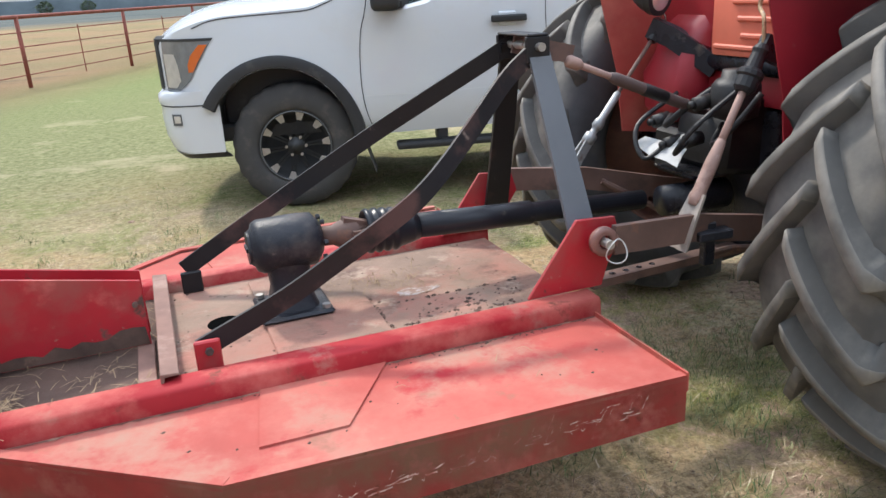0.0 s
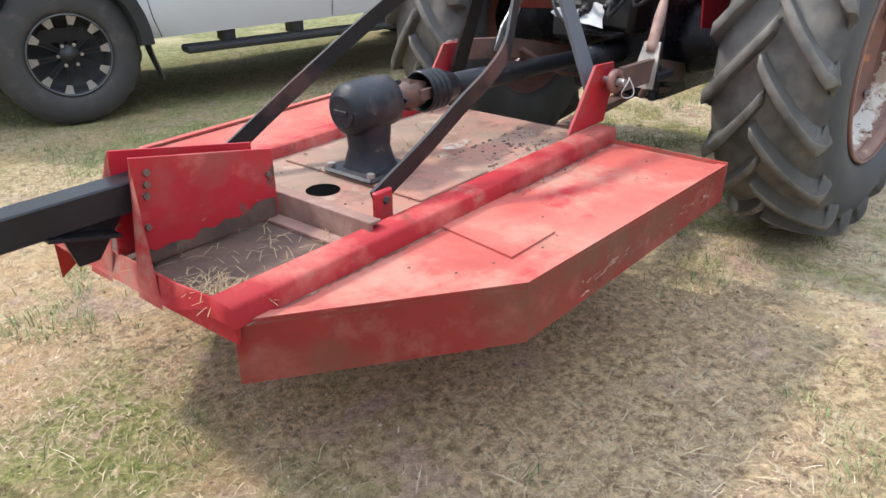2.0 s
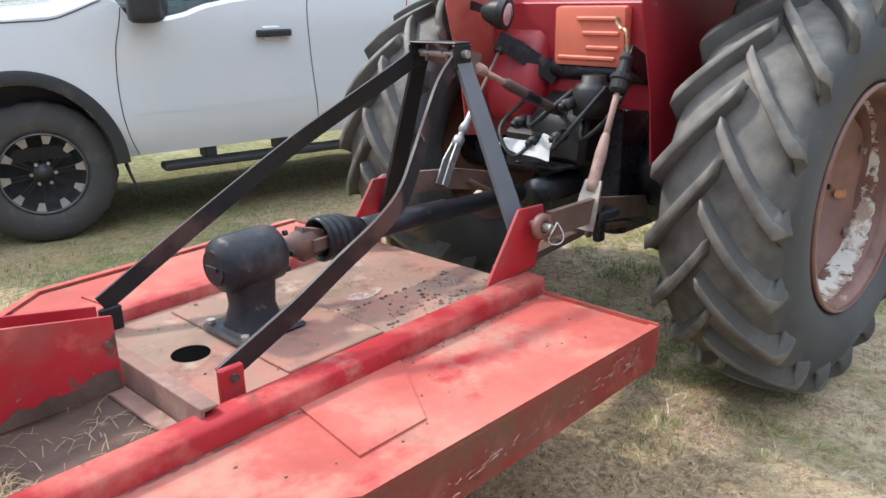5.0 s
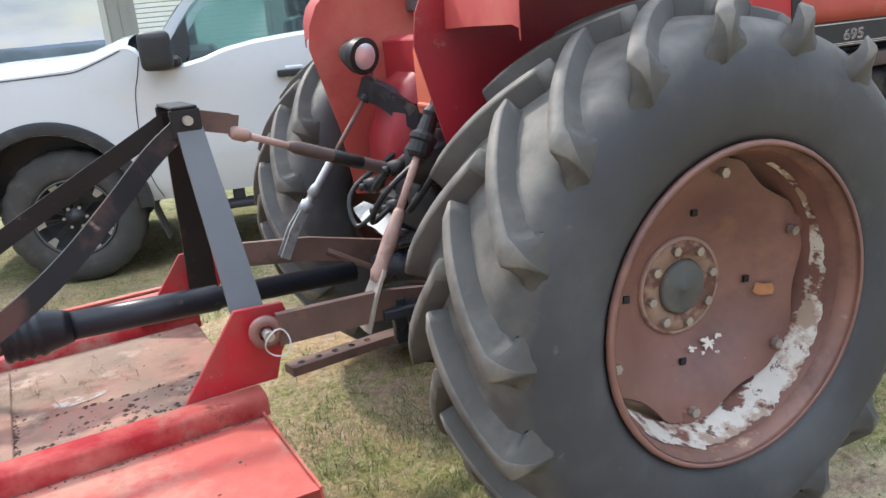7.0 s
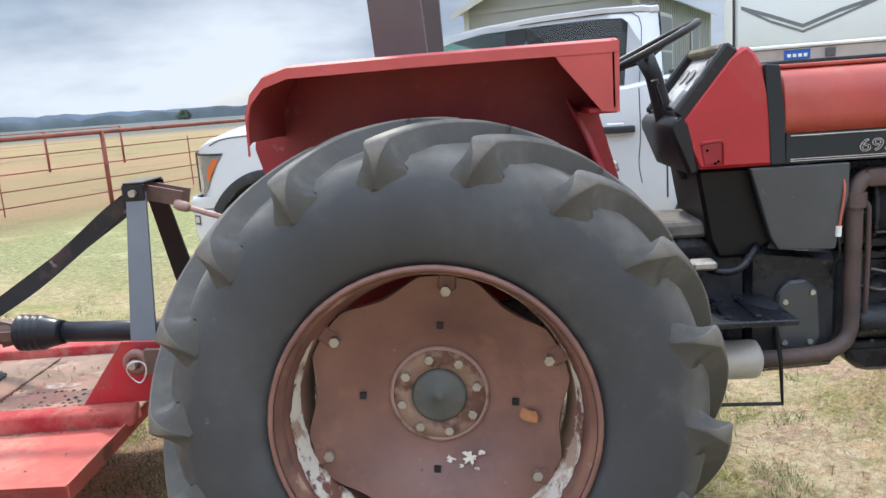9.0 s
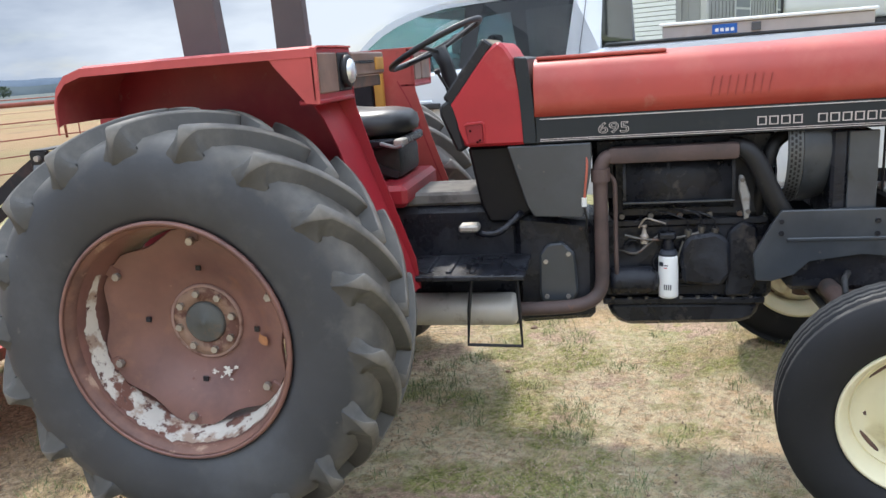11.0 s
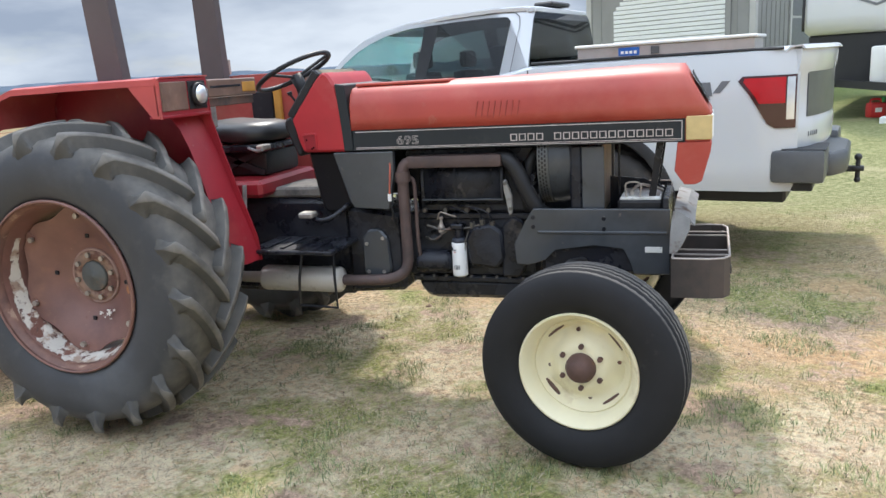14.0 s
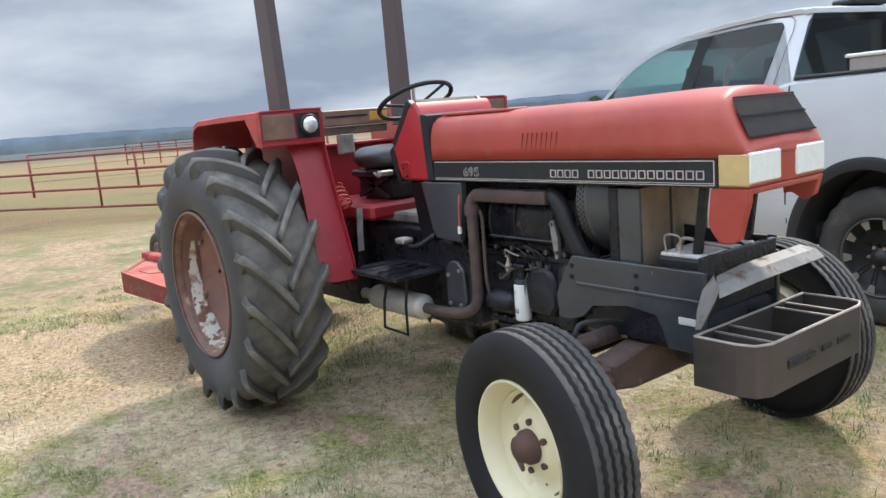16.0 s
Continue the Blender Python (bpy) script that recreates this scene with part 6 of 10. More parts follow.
tube(bm, [(2.165, -0.55, 0.60), (2.165, 0.55, 0.60)], 0.016, 10)
part("tie_rod", bm, "grime", axle)
bm = bm_new()
lathe(bm, [(0.018, -0.50), (0.034, -0.49), (0.034, -0.12), (0.018, -0.11), (0.014, 0.30)], 18, "y", c=(2.195, 0, 0.655))
part("steering_ram", bm, "axle_rust", axle, "grimy brown steering ram", 35)
bm = bm_new()
tube(bm, smooth_path([(2.195, -0.44, 0.69), (2.20, -0.40, 0.735), (2.24, -0.30, 0.73), (2.26, -0.20, 0.70)], 5), 0.011, 8)
part("ram_hose", bm, "plastic_black", axle, smooth=40)
bm = bm_new()
cyl(bm, (2.22, 0.0, 0.57), (2.42, 0.0, 0.57), 0.055, 18)
part("axle_pivot", bm, "grime", axle, smooth=40)
# gearbox, clutch housing, rear axle
bm = bm_new()
box(bm, (0.30, -0.17, 0.48), (1.05, 0.17, 1.00), 0.03)
gear = part("transmission", bm, "engine_black", tractor, "black transmission housing", 30)
bm = bm_new()
prism(bm, [(1.03, 0.50), (1.34, 0.52), (1.34, 0.92), (1.03, 0.96)], "y", -0.19, 0.19, 0.02)
part("clutch_housing", bm, "engine_black", gear)
bm = bm_new()
prism(bm, [(1.13, 0.60), (1.25, 0.60), (1.275, 0.64), (1.265, 0.80), (1.22, 0.845), (1.16, 0.84), (1.125, 0.80), (1.12, 0.64)], "y", -0.215, -0.185, 0.008)
cover = part("inspection_cover", bm, "panel_black", gear)
for x, z in ((1.15, 0.625), (1.235, 0.625), (1.15, 0.77), (1.24, 0.80)):
    bm = bm_new()
    bolt_head(bm, (x, -0.216, z), (0, -1, 0), 0.010, 0.008)
    part("cover_bolt", bm, "bolt", cover)
bm = bm_new()
box(bm, (0.35, -0.16, 1.00), (0.92, 0.16, 1.055), 0.012)
part("tunnel_cover", bm, "floor_dust", gear, "dusty pale tunnel top")
bm = bm_new()
box(bm, (-0.26, -0.24, 0.48), (0.32, 0.24, 1.02), 0.05, seg=2)
part("rear_housing", bm, "engine_black", gear, smooth=40)
for s in (-1, 1):
    bm = bm_new()
    lathe(bm, [(0.17, s * 0.22), (0.16, s * 0.30), (0.115, s * 0.42), (0.105, s * 0.66), (0.14, s * 0.70), (0.14, s * 0.83)], 26, "y", c=(0, 0, 0.745))
    part("axle_trumpet", bm, "engine_black", gear, smooth=40)
bm = bm_new()
tube(bm, smooth_path([(0.86, -0.20, 0.93), (0.90, -0.27, 0.905), (0.98, -0.27, 0.91), (1.06, -0.20, 0.97)], 5), 0.014, 10)
part("pedal_arm", bm, "engine_black", gear, smooth=40)
bm = bm_new()
box(bm, (0.82, -0.305, 0.915), (0.90, -0.235, 0.945), 0.008)
part("brake_pedal", bm, "bolt", gear, "worn bare metal pedal")
# foot plates and step
for s in (-1, 1):
    bm = bm_new()
    box(bm, (0.62, min(s * 0.17, s * 0.50), 0.775), (1.09, max(s * 0.17, s * 0.50), 0.795), 0.004)
    plate = part("foot_plate", bm, "engine_black", tractor, "black foot plate")
    for k in range(4):
        bm = bm_new()
        box(bm, (0.70 + 0.09 * k, min(s * 0.22, s * 0.46), 0.795), (0.72 + 0.09 * k, max(s * 0.22, s * 0.46), 0.803), 0.002)
        part("tread_bar", bm, "engine_black", plate)
    bm = bm_new()
    tube(bm, [(0.88, s * 0.40, 0.78), (0.865, s * 0.43, 0.64), (0.855, s * 0.435, 0.50), (1.065, s * 0.435, 0.495), (1.06, s * 0.43, 0.64), (1.05, s * 0.40, 0.78)], 0.0075, 8)
    part("step_loop", bm, "black_paint", plate, "bent black steel step loop")
# seat
bm = bm_new()
lev = [(0.80, 1.268), (0.97, 1.285), (1.0, 1.315), (0.97, 1.345), (0.86, 1.366), (0.62, 1.378), (0.30, 1.376)]
rings = []
for k, z in lev:
    ring = []
    for i in range(32):
        t = 2 * math.pi * i / 32
        cx, cy = math.cos(t), math.sin(t)
        ring.append(bm.verts.new((0.385 + 0.215 * k * math.copysign(abs(cx) ** 0.7, cx), 0.05 + 0.235 * k * math.copysign(abs(cy) ** 0.7, cy) * (1.0 - 0.12 * max(0.0, cx)), z + 0.02 + 0.03 * max(0.0, -cx) * k)))
    rings.append(ring)
for a, b in zip(rings, rings[1:]):
    for i in range(32):
        bm.faces.new((a[i], a[(i + 1) % 32], b[(i + 1) % 32], b[i]))
bm.faces.new(rings[0])
bm.faces.new(rings[-1])
seat = part("seat", bm, "seat", tractor, "worn black tractor seat cushion", 60)
bm = bm_new()
box(bm, (0.22, -0.17, 1.245), (0.58, 0.25, 1.285), 0.01)
part("seat_base", bm, "engine_black", seat)
bm = bm_new()
box(bm, (0.20, -0.115, 1.112), (0.56, 0.235, 1.246), 0.03, seg=2)
part("suspension_boot", bm, "grime", seat, "black rubber boot under the seat", 50)
bm = bm_new()
box(bm, (0.56, -0.21, 1.255), (0.60, -0.12, 1.285), 0.006)
part("seat_latch", bm, "bolt", seat)
for y in (-0.13, 0.17):
    for a, b in (((0.24, 1.13), (0.55, 1.25)), ((0.24, 1.25), (0.55, 1.13))):
        bm = bm_new()
        tube(bm, [(a[0], y, a[1]), (b[0], y, b[1])], 0, flat=(0.012, 0.030))
        part("seat_linkage", bm, "plastic_black", seat)
bm = bm_new()
lathe(bm, [(0.030, -0.10), (0.036, -0.09), (0.036, 0.13), (0.030, 0.14)], 16, "y", c=(0.40, 0, 1.175))
part("seat_spring", bm, "grime", seat, smooth=40)
bm = bm_new()
tube(bm, smooth_path([(0.50, -0.185, 1.27), (0.56, -0.20, 1.255), (0.60, -0.215, 1.262)], 4), 0.008, 8)
part("seat_lever", bm, "galvanised", seat, "bright seat lever")
bm = bm_new()
box(bm, (-0.05, -0.30, 1.02), (0.62, 0.30, 1.11), 0.02)
part("seat_deck", bm, "fender_red", tractor, "red deck under the seat")
# fenders
INNER, OUTER = 0.475, 0.845
for s in (-1, 1):
    bm = bm_new()
    prism(bm, [(-0.545, 1.42), (-0.535, 1.50), (-0.50, 1.57), (-0.44, 1.625), (-0.38, 1.64), (0.47, 1.645), (0.50, 1.60), (0.505, 1.45), (0.56, 1.25), (0.62, 1.06), (0.685, 0.86), (0.695, 0.745), (0.64, 0.735), (0.40, 0.90), (0.1, 0.90), (-0.12, 0.82), (-0.43, 0.86), (-0.462, 1.11), (-0.505, 1.27)], "y", s * INNER, s * (INNER + 0.006))
    fender = part("fender", bm, "fender_red" if s < 0 else "fender_faded", tractor, "dark red rear fender with faded top")
    bm = bm_new()
    top = [(-0.452, 1.455), (-0.450, 1.53), (-0.432, 1.585), (-0.395, 1.625), (-0.33, 1.645), (0.0, 1.650), (0.505, 1.652)]
    rows = []
    for x, z in top:
        rows.append([(x, s * y, z - d) for y, d in ((INNER, 0), (INNER + 0.12, -0.002), (OUTER - 0.03, 0), (OUTER, 0.008), (OUTER + 0.002, 0.035))])
    sheet(bm, rows, 0.006)
    part("fender_top", bm, "fender_top", fender, "sun-faded pinkish fender top", 50)
    # curved front leg
    bm = bm_new()
    leg = [(0.42, 1.50), (0.47, 1.40), (0.51, 1.30), (0.55, 1.18), (0.60, 1.03), (0.655, 0.88), (0.69, 0.75)]
    wid = [0.20, 0.17, 0.165, 0.17, 0.185, 0.20, 0.205]
    rows = [[(x, s * INNER, z), (x - 0.005, s * (INNER + w * 0.55), z), (x - 0.03, s * (INNER + w), z + 0.012)] for (x, z), w in zip(leg, wid)]
    sheet(bm, rows, 0.006)
    part("fender_leg", bm, "fender_red", fender, smooth=50)
    # lamp box
    bm = bm_new()
    prism(bm, [(0.34, 1.635), (0.36, 1.60), (0.462, 1.474), (0.505, 1.470), (0.508, 1.645)], "y", s * (OUTER - 0.012), s * OUTER)
    part("lamp_cheek", bm, "fender_top", fender)
    bm = bm_new()
    box(bm, (0.43, s * INNER, 1.468), (0.505, s * (OUTER - 0.012), 1.484), 0.004)
    part("lamp_floor", bm, "fender_red", fender)
    bm = bm_new()
    box(bm, (0.485, min(s * INNER, s * OUTER), 1.478), (0.500, max(s * INNER, s * OUTER), 1.648), 0.005)
    face = part("lamp_face", bm, "fender_red", fender)
    bm = bm_new()
    box(bm, (0.498, min(s * 0.64, s * 0.825), 1.50), (0.506, max(s * 0.64, s * 0.825), 1.63), 0.004)
    part("side_lens", bm, "lens_brown", face, "weathered brown lamp lens")
    bm = bm_new()
    box(bm, (0.498, min(s * 0.495, s * 0.63), 1.50), (0.505, max(s * 0.495, s * 0.63), 1.63), 0.004)
    part("lamp_plate", bm, "plastic_black" if s < 0 else "lens_brown", face)
    if s < 0:
        bm = bm_new()
        lathe(bm, [(0.056, 0.500), (0.056, 0.524), (0.048, 0.526)], 28, "x", c=(0, -0.562, 1.566))
        part("lamp_rim", bm, "plastic_black", face, smooth=30)
        bm = bm_new()
        lathe(bm, [(0.047, 0.515), (0.040, 0.533), (0.022, 0.541), (0.0005, 0.543)], 28, "x", c=(0, -0.562, 1.566))
        part("lamp_glass", bm, "lamp_chrome", face, "round clear lamp glass", 60)
# work lamp on a bracket, turned sideways
lamp_m = Matrix.Translation((-0.424, 0.262, 1.385)) @ Matrix.Rotation(radians(-72), 4, "Z") @ Matrix.Rotation(radians(8), 4, "Y")
bm = bm_new()
lathe(bm, [(0.012, -0.100), (0.034, -0.085), (0.052, -0.045), (0.060, -0.012), (0.064, -0.010), (0.064, 0.020), (0.056, 0.022)], 28, "x")
bmesh.ops.transform(bm, matrix=lamp_m, verts=bm.verts[:])
wl_ = part("work_lamp", bm, "plastic_black", tractor, "round black work lamp at the rear", 40)
bm = bm_new()
lathe(bm, [(0.056, 0.014), (0.045, 0.022), (0.0005, 0.027)], 28, "x")
bmesh.ops.transform(bm, matrix=lamp_m, verts=bm.verts[:])
part("lamp_glass", bm, "lamp_chrome", wl_, smooth=60)
bm = bm_new()
tube(bm, smooth_path([(-0.43, 0.325, 1.39), (-0.425, 0.40, 1.41), (-0.40, 0.47, 1.42)], 4), 0, flat=(0.010, 0.036))
part("lamp_bracket", bm, "plastic_black", wl_)
# posts of the roll frame
for s in (-1, 1):
    bm = bm_new()
    prism(bm, [(-0.150, 1.52), (0.005, 1.52), (0.008, 1.60), (-0.085 + (0.06 if s > 0 else 0), 3.05), (-0.235 + (0.075 if s > 0 else 0), 3.05), (-0.150, 1.60)], "y", s * 0.435 - 0.03, s * 0.435 + 0.03, 0.006)
    part("roll_post", bm, "rops", tractor, "dark brown steel roll frame post")
bm = bm_new()
box(bm, (-0.235, -0.425, 2.97), (-0.085, 0.425, 3.05), 0.006)
part("roll_bar", bm, "rops", tractor)
bm = bm_new()
box(bm, (-0.02, 0.49, 1.66), (-0.006, 0.51, 1.75), 0.003)
part("bracket_tab", bm, "bolt", tractor)
# rear face between the fenders
bm = bm_new()
prism(bm, [(-0.26, 1.425), (-0.22, 1.44), (-0.14, 1.44), (-0.14, 1.42), (-0.215, 1.42), (-0.215, 1.02), (-0.26, 1.02)], "y", -0.47, 0.47, 0.004)
part("rear_panel", bm, "fender_red", tractor, "dull red rear panel")
bm = bm_new()
box(bm, (-0.31, -0.255, 1.18), (-0.255, 0.085, 1.412), 0.02, seg=2)
tb = part("tool_box", bm, "orange_box", tractor, "orange-red tool box with pressed ribs", 40)
for y0, y1, z in ((-0.235, -0.03, 1.355), (-0.235, -0.06, 1.30), (-0.235, -0.08, 1.245), (-0.22, 0.06, 1.205)):
    bm = bm_new()
    box(bm, (-0.319, y0, z), (-0.306, y1, z + 0.018), 0.005)
    part("pressed_rib", bm, "orange_box", tb)
bm = bm_new()
prism(bm, [(-0.42, 0.80), (-0.22, 0.78), (-0.22, 1.08), (-0.30, 1.06), (-0.40, 0.98)], "y", -0.16, 0.14, 0.025)
lift = part("hydraulic_lift", bm, "grime", tractor, "oily black hydraulic lift housing", 40)
bm = bm_new()
box(bm, (-0.24, 0.4665, 1.285), (-0.20, 0.4705, 1.365))
part("white_sticker", bm, "white_rag", tractor)
bm = bm_new()
prism(bm, [(-0.40, 0.93), (-0.16, 0.93), (-0.16, 1.36), (-0.27, 1.32), (-0.34, 1.24), (-0.38, 1.10)], "y", 0.15, 0.41, 0.045)
part("lift_cover", bm, "fender_red", lift, "dull red lift cover", 60)
bm = bm_new()
cyl(bm, (-0.26, -0.40, 1.16), (-0.26, 0.34, 1.16), 0.04, 16)
part("rock_shaft", bm, "engine_black", lift, smooth=40)
bm = bm_new()
tube(bm, [(-0.26, -0.36, 1.16), (-0.46, -0.37, 1.25)], 0, flat=(0.035, 0.07))
part("lift_arm", bm, "engine_black", lift)
bm = bm_new()
tube(bm, [(-0.26, 0.10, 1.13), (-0.36, 0.24, 1.24), (-0.42, 0.30, 1.28)], 0, flat=(0.05, 0.075))
part("lift_arm", bm, "engine_black", lift)
bm = bm_new()
lathe(bm, [(0.05, 1.0), (0.075, 1.01), (0.08, 1.05), (0.078, 1.11), (0.066, 1.125), (0.05, 1.135), (0.045, 1.16)], 22, "z", c=(-0.40, -0.19, 0))
part("hydraulic_cylinder", bm, "grime", lift, "oily black hydraulic cylinder", 35)
bm = bm_new()
tube(bm, smooth_path([(-0.40, -0.10, 1.10), (-0.50, -0.05, 1.02), (-0.52, 0.02, 0.96), (-0.46, 0.08, 0.98)], 6), 0.012, 8)
part("hydraulic_hose", bm, "plastic_black", lift, smooth=40)
bm = bm_new()
tube(bm, smooth_path([(-0.42, -0.16, 0.98), (-0.50, -0.22, 0.93), (-0.48, -0.30, 1.0), (-0.42, -0.34, 1.10)], 6), 0.010, 8)
part("hydraulic_hose", bm, "plastic_black", lift, smooth=40)
bm = bm_new()
box(bm, (-0.42, 0.05, 0.74), (-0.18, 0.26, 0.92), 0.02)
part("valve_block", bm, "grime", lift)
for k, (y, z) in enumerate(((-0.10, 0.93), (0.02, 0.90), (0.10, 0.97), (-0.14, 1.06))):
    bm = bm_new()
    cyl(bm, (-0.46, y, z), (-0.52, y, z - 0.01), 0.024, 14)
    bolt_head(bm, (-0.52, y, z - 0.01), (-1, 0, 0), 0.014, 0.02)
    part("hydraulic_port", bm, "grime", lift, smooth=40)
bm = bm_new()
tube(bm, smooth_path([(-0.50, -0.10, 0.93), (-0.60, -0.16, 0.90), (-0.58, -0.24, 1.0), (-0.42, -0.26, 1.12)], 6), 0.009, 8)
tube(bm, smooth_path([(-0.50, 0.02, 0.90), (-0.58, 0.06, 0.84), (-0.55, 0.16, 0.94), (-0.36, 0.18, 1.05)], 6), 0.009, 8)
part("hydraulic_hose", bm, "plastic_black", lift)
bm = bm_new()
lathe(bm, [(0.055, -0.56), (0.055, -0.30)], 20, "x", c=(0, -0.03, 0.70))
part("power_shaft_guard", bm, "engine_black", lift, smooth=40)
bm = bm_new()
box(bm, (-0.50, -0.12, 0.79), (-0.22, 0.12, 0.80), 0.002)
part("shaft_shield", bm, "engine_black", lift)
bm = bm_new()
sheet(bm, [[(-0.51, 0.17, 0.895), (-0.49, 0.08, 0.89), (-0.46, 0.0, 0.925), (-0.46, -0.05, 0.91)], [(-0.55, 0.17, 0.878), (-0.535, 0.08, 0.87), (-0.515, -0.01, 0.885), (-0.51, -0.07, 0.865)], [(-0.555, 0.14, 0.865), (-0.56, 0.06, 0.85), (-0.55, -0.03, 0.845), (-0.55, -0.10, 0.835)]], 0.003)
part("rag", bm, "white_rag", tractor, "dirty white rag", 60)
# lower links, lift rods, top link, drawbar
LINK = {-1: (-1.03, -0.472, 0.752), 1: (-1.05, 0.305, 0.765)}
for s in (-1, 1):
    px, py, pz = LINK[s]
    bm = bm_new()
    tube(bm, [(px + 0.03, py, pz), (-0.70, py + (0.04 if s < 0 else -0.02), 0.735), (-0.10, s * 0.26, 0.60)], 0, flat=(0.022, 0.085))
    link = part("lower_link", bm, "brown_steel", tractor, "rusty brown lower lift link")
    bm = bm_new()
    lathe(bm, [(0.043, py - 0.010), (0.043, py + 0.010), (0.020, py + 0.012), (0.020, py - 0.012)], 24, "y", c=(px, 0, pz), close=True)
    part("link_ball", bm, "rim_rust", link, smooth=40)
bm = bm_new()
cyl(bm, (-1.03, -0.512, 0.752), (-1.03, -0.40, 0.752), 0.014, 12)
part("hitch_pin", bm, "bolt", tractor)
bm = bm_new()
ringp = [Vector((-1.012 + 0.032 * math.cos(a), -0.515 + 0.01 * math.sin(2 * a), 0.732 + 0.036 * math.sin(a))) for a in np.linspace(0, 2 * math.pi, 17)]
tube(bm, ringp, 0.0022, 6, cap=False)
part("linch_pin", bm, "battery", tractor)
for (lo, hi, sw) in (((-0.752, -0.425, 0.70), (-0.455, -0.372, 1.25), -1), ((-0.80, 0.25, 0.76), (-0.40, 0.285, 1.265), 1)):
    lo, hi = Vector(lo), Vector(hi)
    d = hi - lo
    bm = bm_new()
    tube(bm, [lo + d * 0.36, lo + d * 0.95], 0.012 if sw < 0 else 0.008, 10)
    rod = part("lift_rod", bm, "pale_rust" if sw < 0 else "brown_steel", tractor, "rusty threaded lift rod", 40)
    bm = bm_new()
    if sw < 0:
        tube(bm, [lo + d * f for f in (0.18, 0.22, 0.26, 0.40, 0.50, 0.52)], [0.018, 0.025, 0.021, 0.022, 0.016, 0.012], 12)
    else:
        tube(bm, [lo + d * f for f in (0.22, 0.24, 0.29, 0.30, 0.33, 0.34, 0.38, 0.40, 0.56, 0.58)], [0.012, 0.024, 0.024, 0.014, 0.014, 0.022, 0.020, 0.014, 0.014, 0.010], 12)
    part("levelling_sleeve", bm, "pale_rust" if sw < 0 else "galvanised", rod, smooth=40)
    for off in (-0.02, 0.02):
        bm = bm_new()
        tube(bm, [lo + Vector((0, off, -0.03)), lo + d * 0.12 + Vector((0, off, 0)), lo + d * 0.24 + Vector((0, off * 0.6, 0))], 0, flat=(0.008, 0.044 if sw < 0 else 0.034))
        part("rod_fork", bm, "bare_edge" if sw < 0 else "galvanised", rod, "bare metal fork")
    bm = bm_new()
    if sw < 0:
        tube(bm, [lo + d * f for f in (0.76, 0.78, 0.83, 0.84, 0.86, 0.88, 0.95, 0.97, 1.0)], [0.024, 0.034, 0.034, 0.040, 0.040, 0.026, 0.022, 0.026, 0.016], 14)
    else:
        tube(bm, [lo + d * 0.93, lo + d * 1.0], [0.020, 0.018], 10)
    part("rod_top", bm, "plastic_black", rod)
# wire eye on the far lift arm
bm = bm_new()
tube(bm, [Vector((-0.385, 0.275 + 0.018 * math.cos(t), 1.305 + 0.020 * math.sin(t))) for t in np.linspace(0, 2 * math.pi, 13)], 0.003, 6, cap=False)
part("wire_eye", bm, "brown_steel", tractor)
a, b = Vector((-0.965, -0.125, 1.225)), Vector((-0.36, -0.03, 0.985))
bm = bm_new()
tube(bm, [a, a.lerp(b, 0.25), a.lerp(b, 0.75), b], 0.011, 10)
toplink = part("top_link", bm, "pale_rust", tractor, "rusty adjustable top link", 40)
bm = bm_new()
tube(bm, [a.lerp(b, f) for f in (0.25, 0.29, 0.84, 0.92)], [0.013, 0.020, 0.020, 0.012], 12)
part("turnbuckle", bm, "pipe_brown", toplink, smooth=40)
bm = bm_new()
tube(bm, [a.lerp(b, f) for f in (0.47, 0.48, 0.63, 0.64)], [0.019, 0.0215, 0.0215, 0.019], 12)
part("turnbuckle_grip", bm, "grime", toplink, smooth=40)
for p, q, m in ((a - (b - a) * 0.02, a + (b - a) * 0.07, "pale_rust"), (b - (b - a) * 0.05, b + (b - a) * 0.03, "brown_steel")):
    bm = bm_new()
    tube(bm, [p, p.lerp(q, 0.2), p.lerp(q, 0.8), q], [0.014, 0.020, 0.019, 0.012], 12)
    part("link_end", bm, m, toplink, smooth=40)
# small cranked handle above the near lift rod
bm = bm_new()
tube(bm, smooth_path([(-0.405, -0.285, 1.375), (-0.41, -0.29, 1.352), (-0.415, -0.31, 1.335), (-0.44, -0.345, 1.332), (-0.448, -0.36, 1.31), (-0.452, -0.37, 1.255)], 5), 0.0065, 8)
part("crank_handle", bm, "brass", tractor, "small brassy crank handle")
bm = bm_new()
tube(bm, [(-0.93, -0.19, 0.505), (-0.1, -0.02, 0.48)], 0, flat=(0.06, 0.028))
bar_ = part("drawbar", bm, "brown_steel", tractor, "rusty drawbar with holes")
# drawbar holes are flat black discs, their shade put into the colour
for k in range(5):
    p = Vector((-0.93, -0.19, 0.505)).lerp(Vector((-0.1, -0.02, 0.48)), 0.05 + 0.07 * k)
    bm = bm_new()
    lathe(bm, [(0.011, 0.0135), (0.011, 0.0155), (0.0005, 0.0155)], 12, "z", c=tuple(p))
    part("hole", bm, "engine_black", bar_)
bm = bm_new()
tube(bm, [(-0.62, -0.40, 0.72), (-0.60, -0.34, 0.60), (-0.45, -0.28, 0.58), (-0.12, -0.22, 0.52)], 0.014, 8)
part("sway_chain", bm, "brown_steel", tractor)
bm = bm_new()
tube(bm, [(-0.64, 0.26, 0.72), (-0.40, 0.20, 0.58), (-0.12, 0.18, 0.52)], 0.012, 8)
part("sway_chain", bm, "brown_steel", tractor)
bm = bm_new()
box(bm, (-0.66, -0.43, 0.60), (-0.62, -0.40, 0.74), 0.004)
box(bm, (-0.70, -0.46, 0.69), (-0.58, -0.40, 0.72), 0.004)
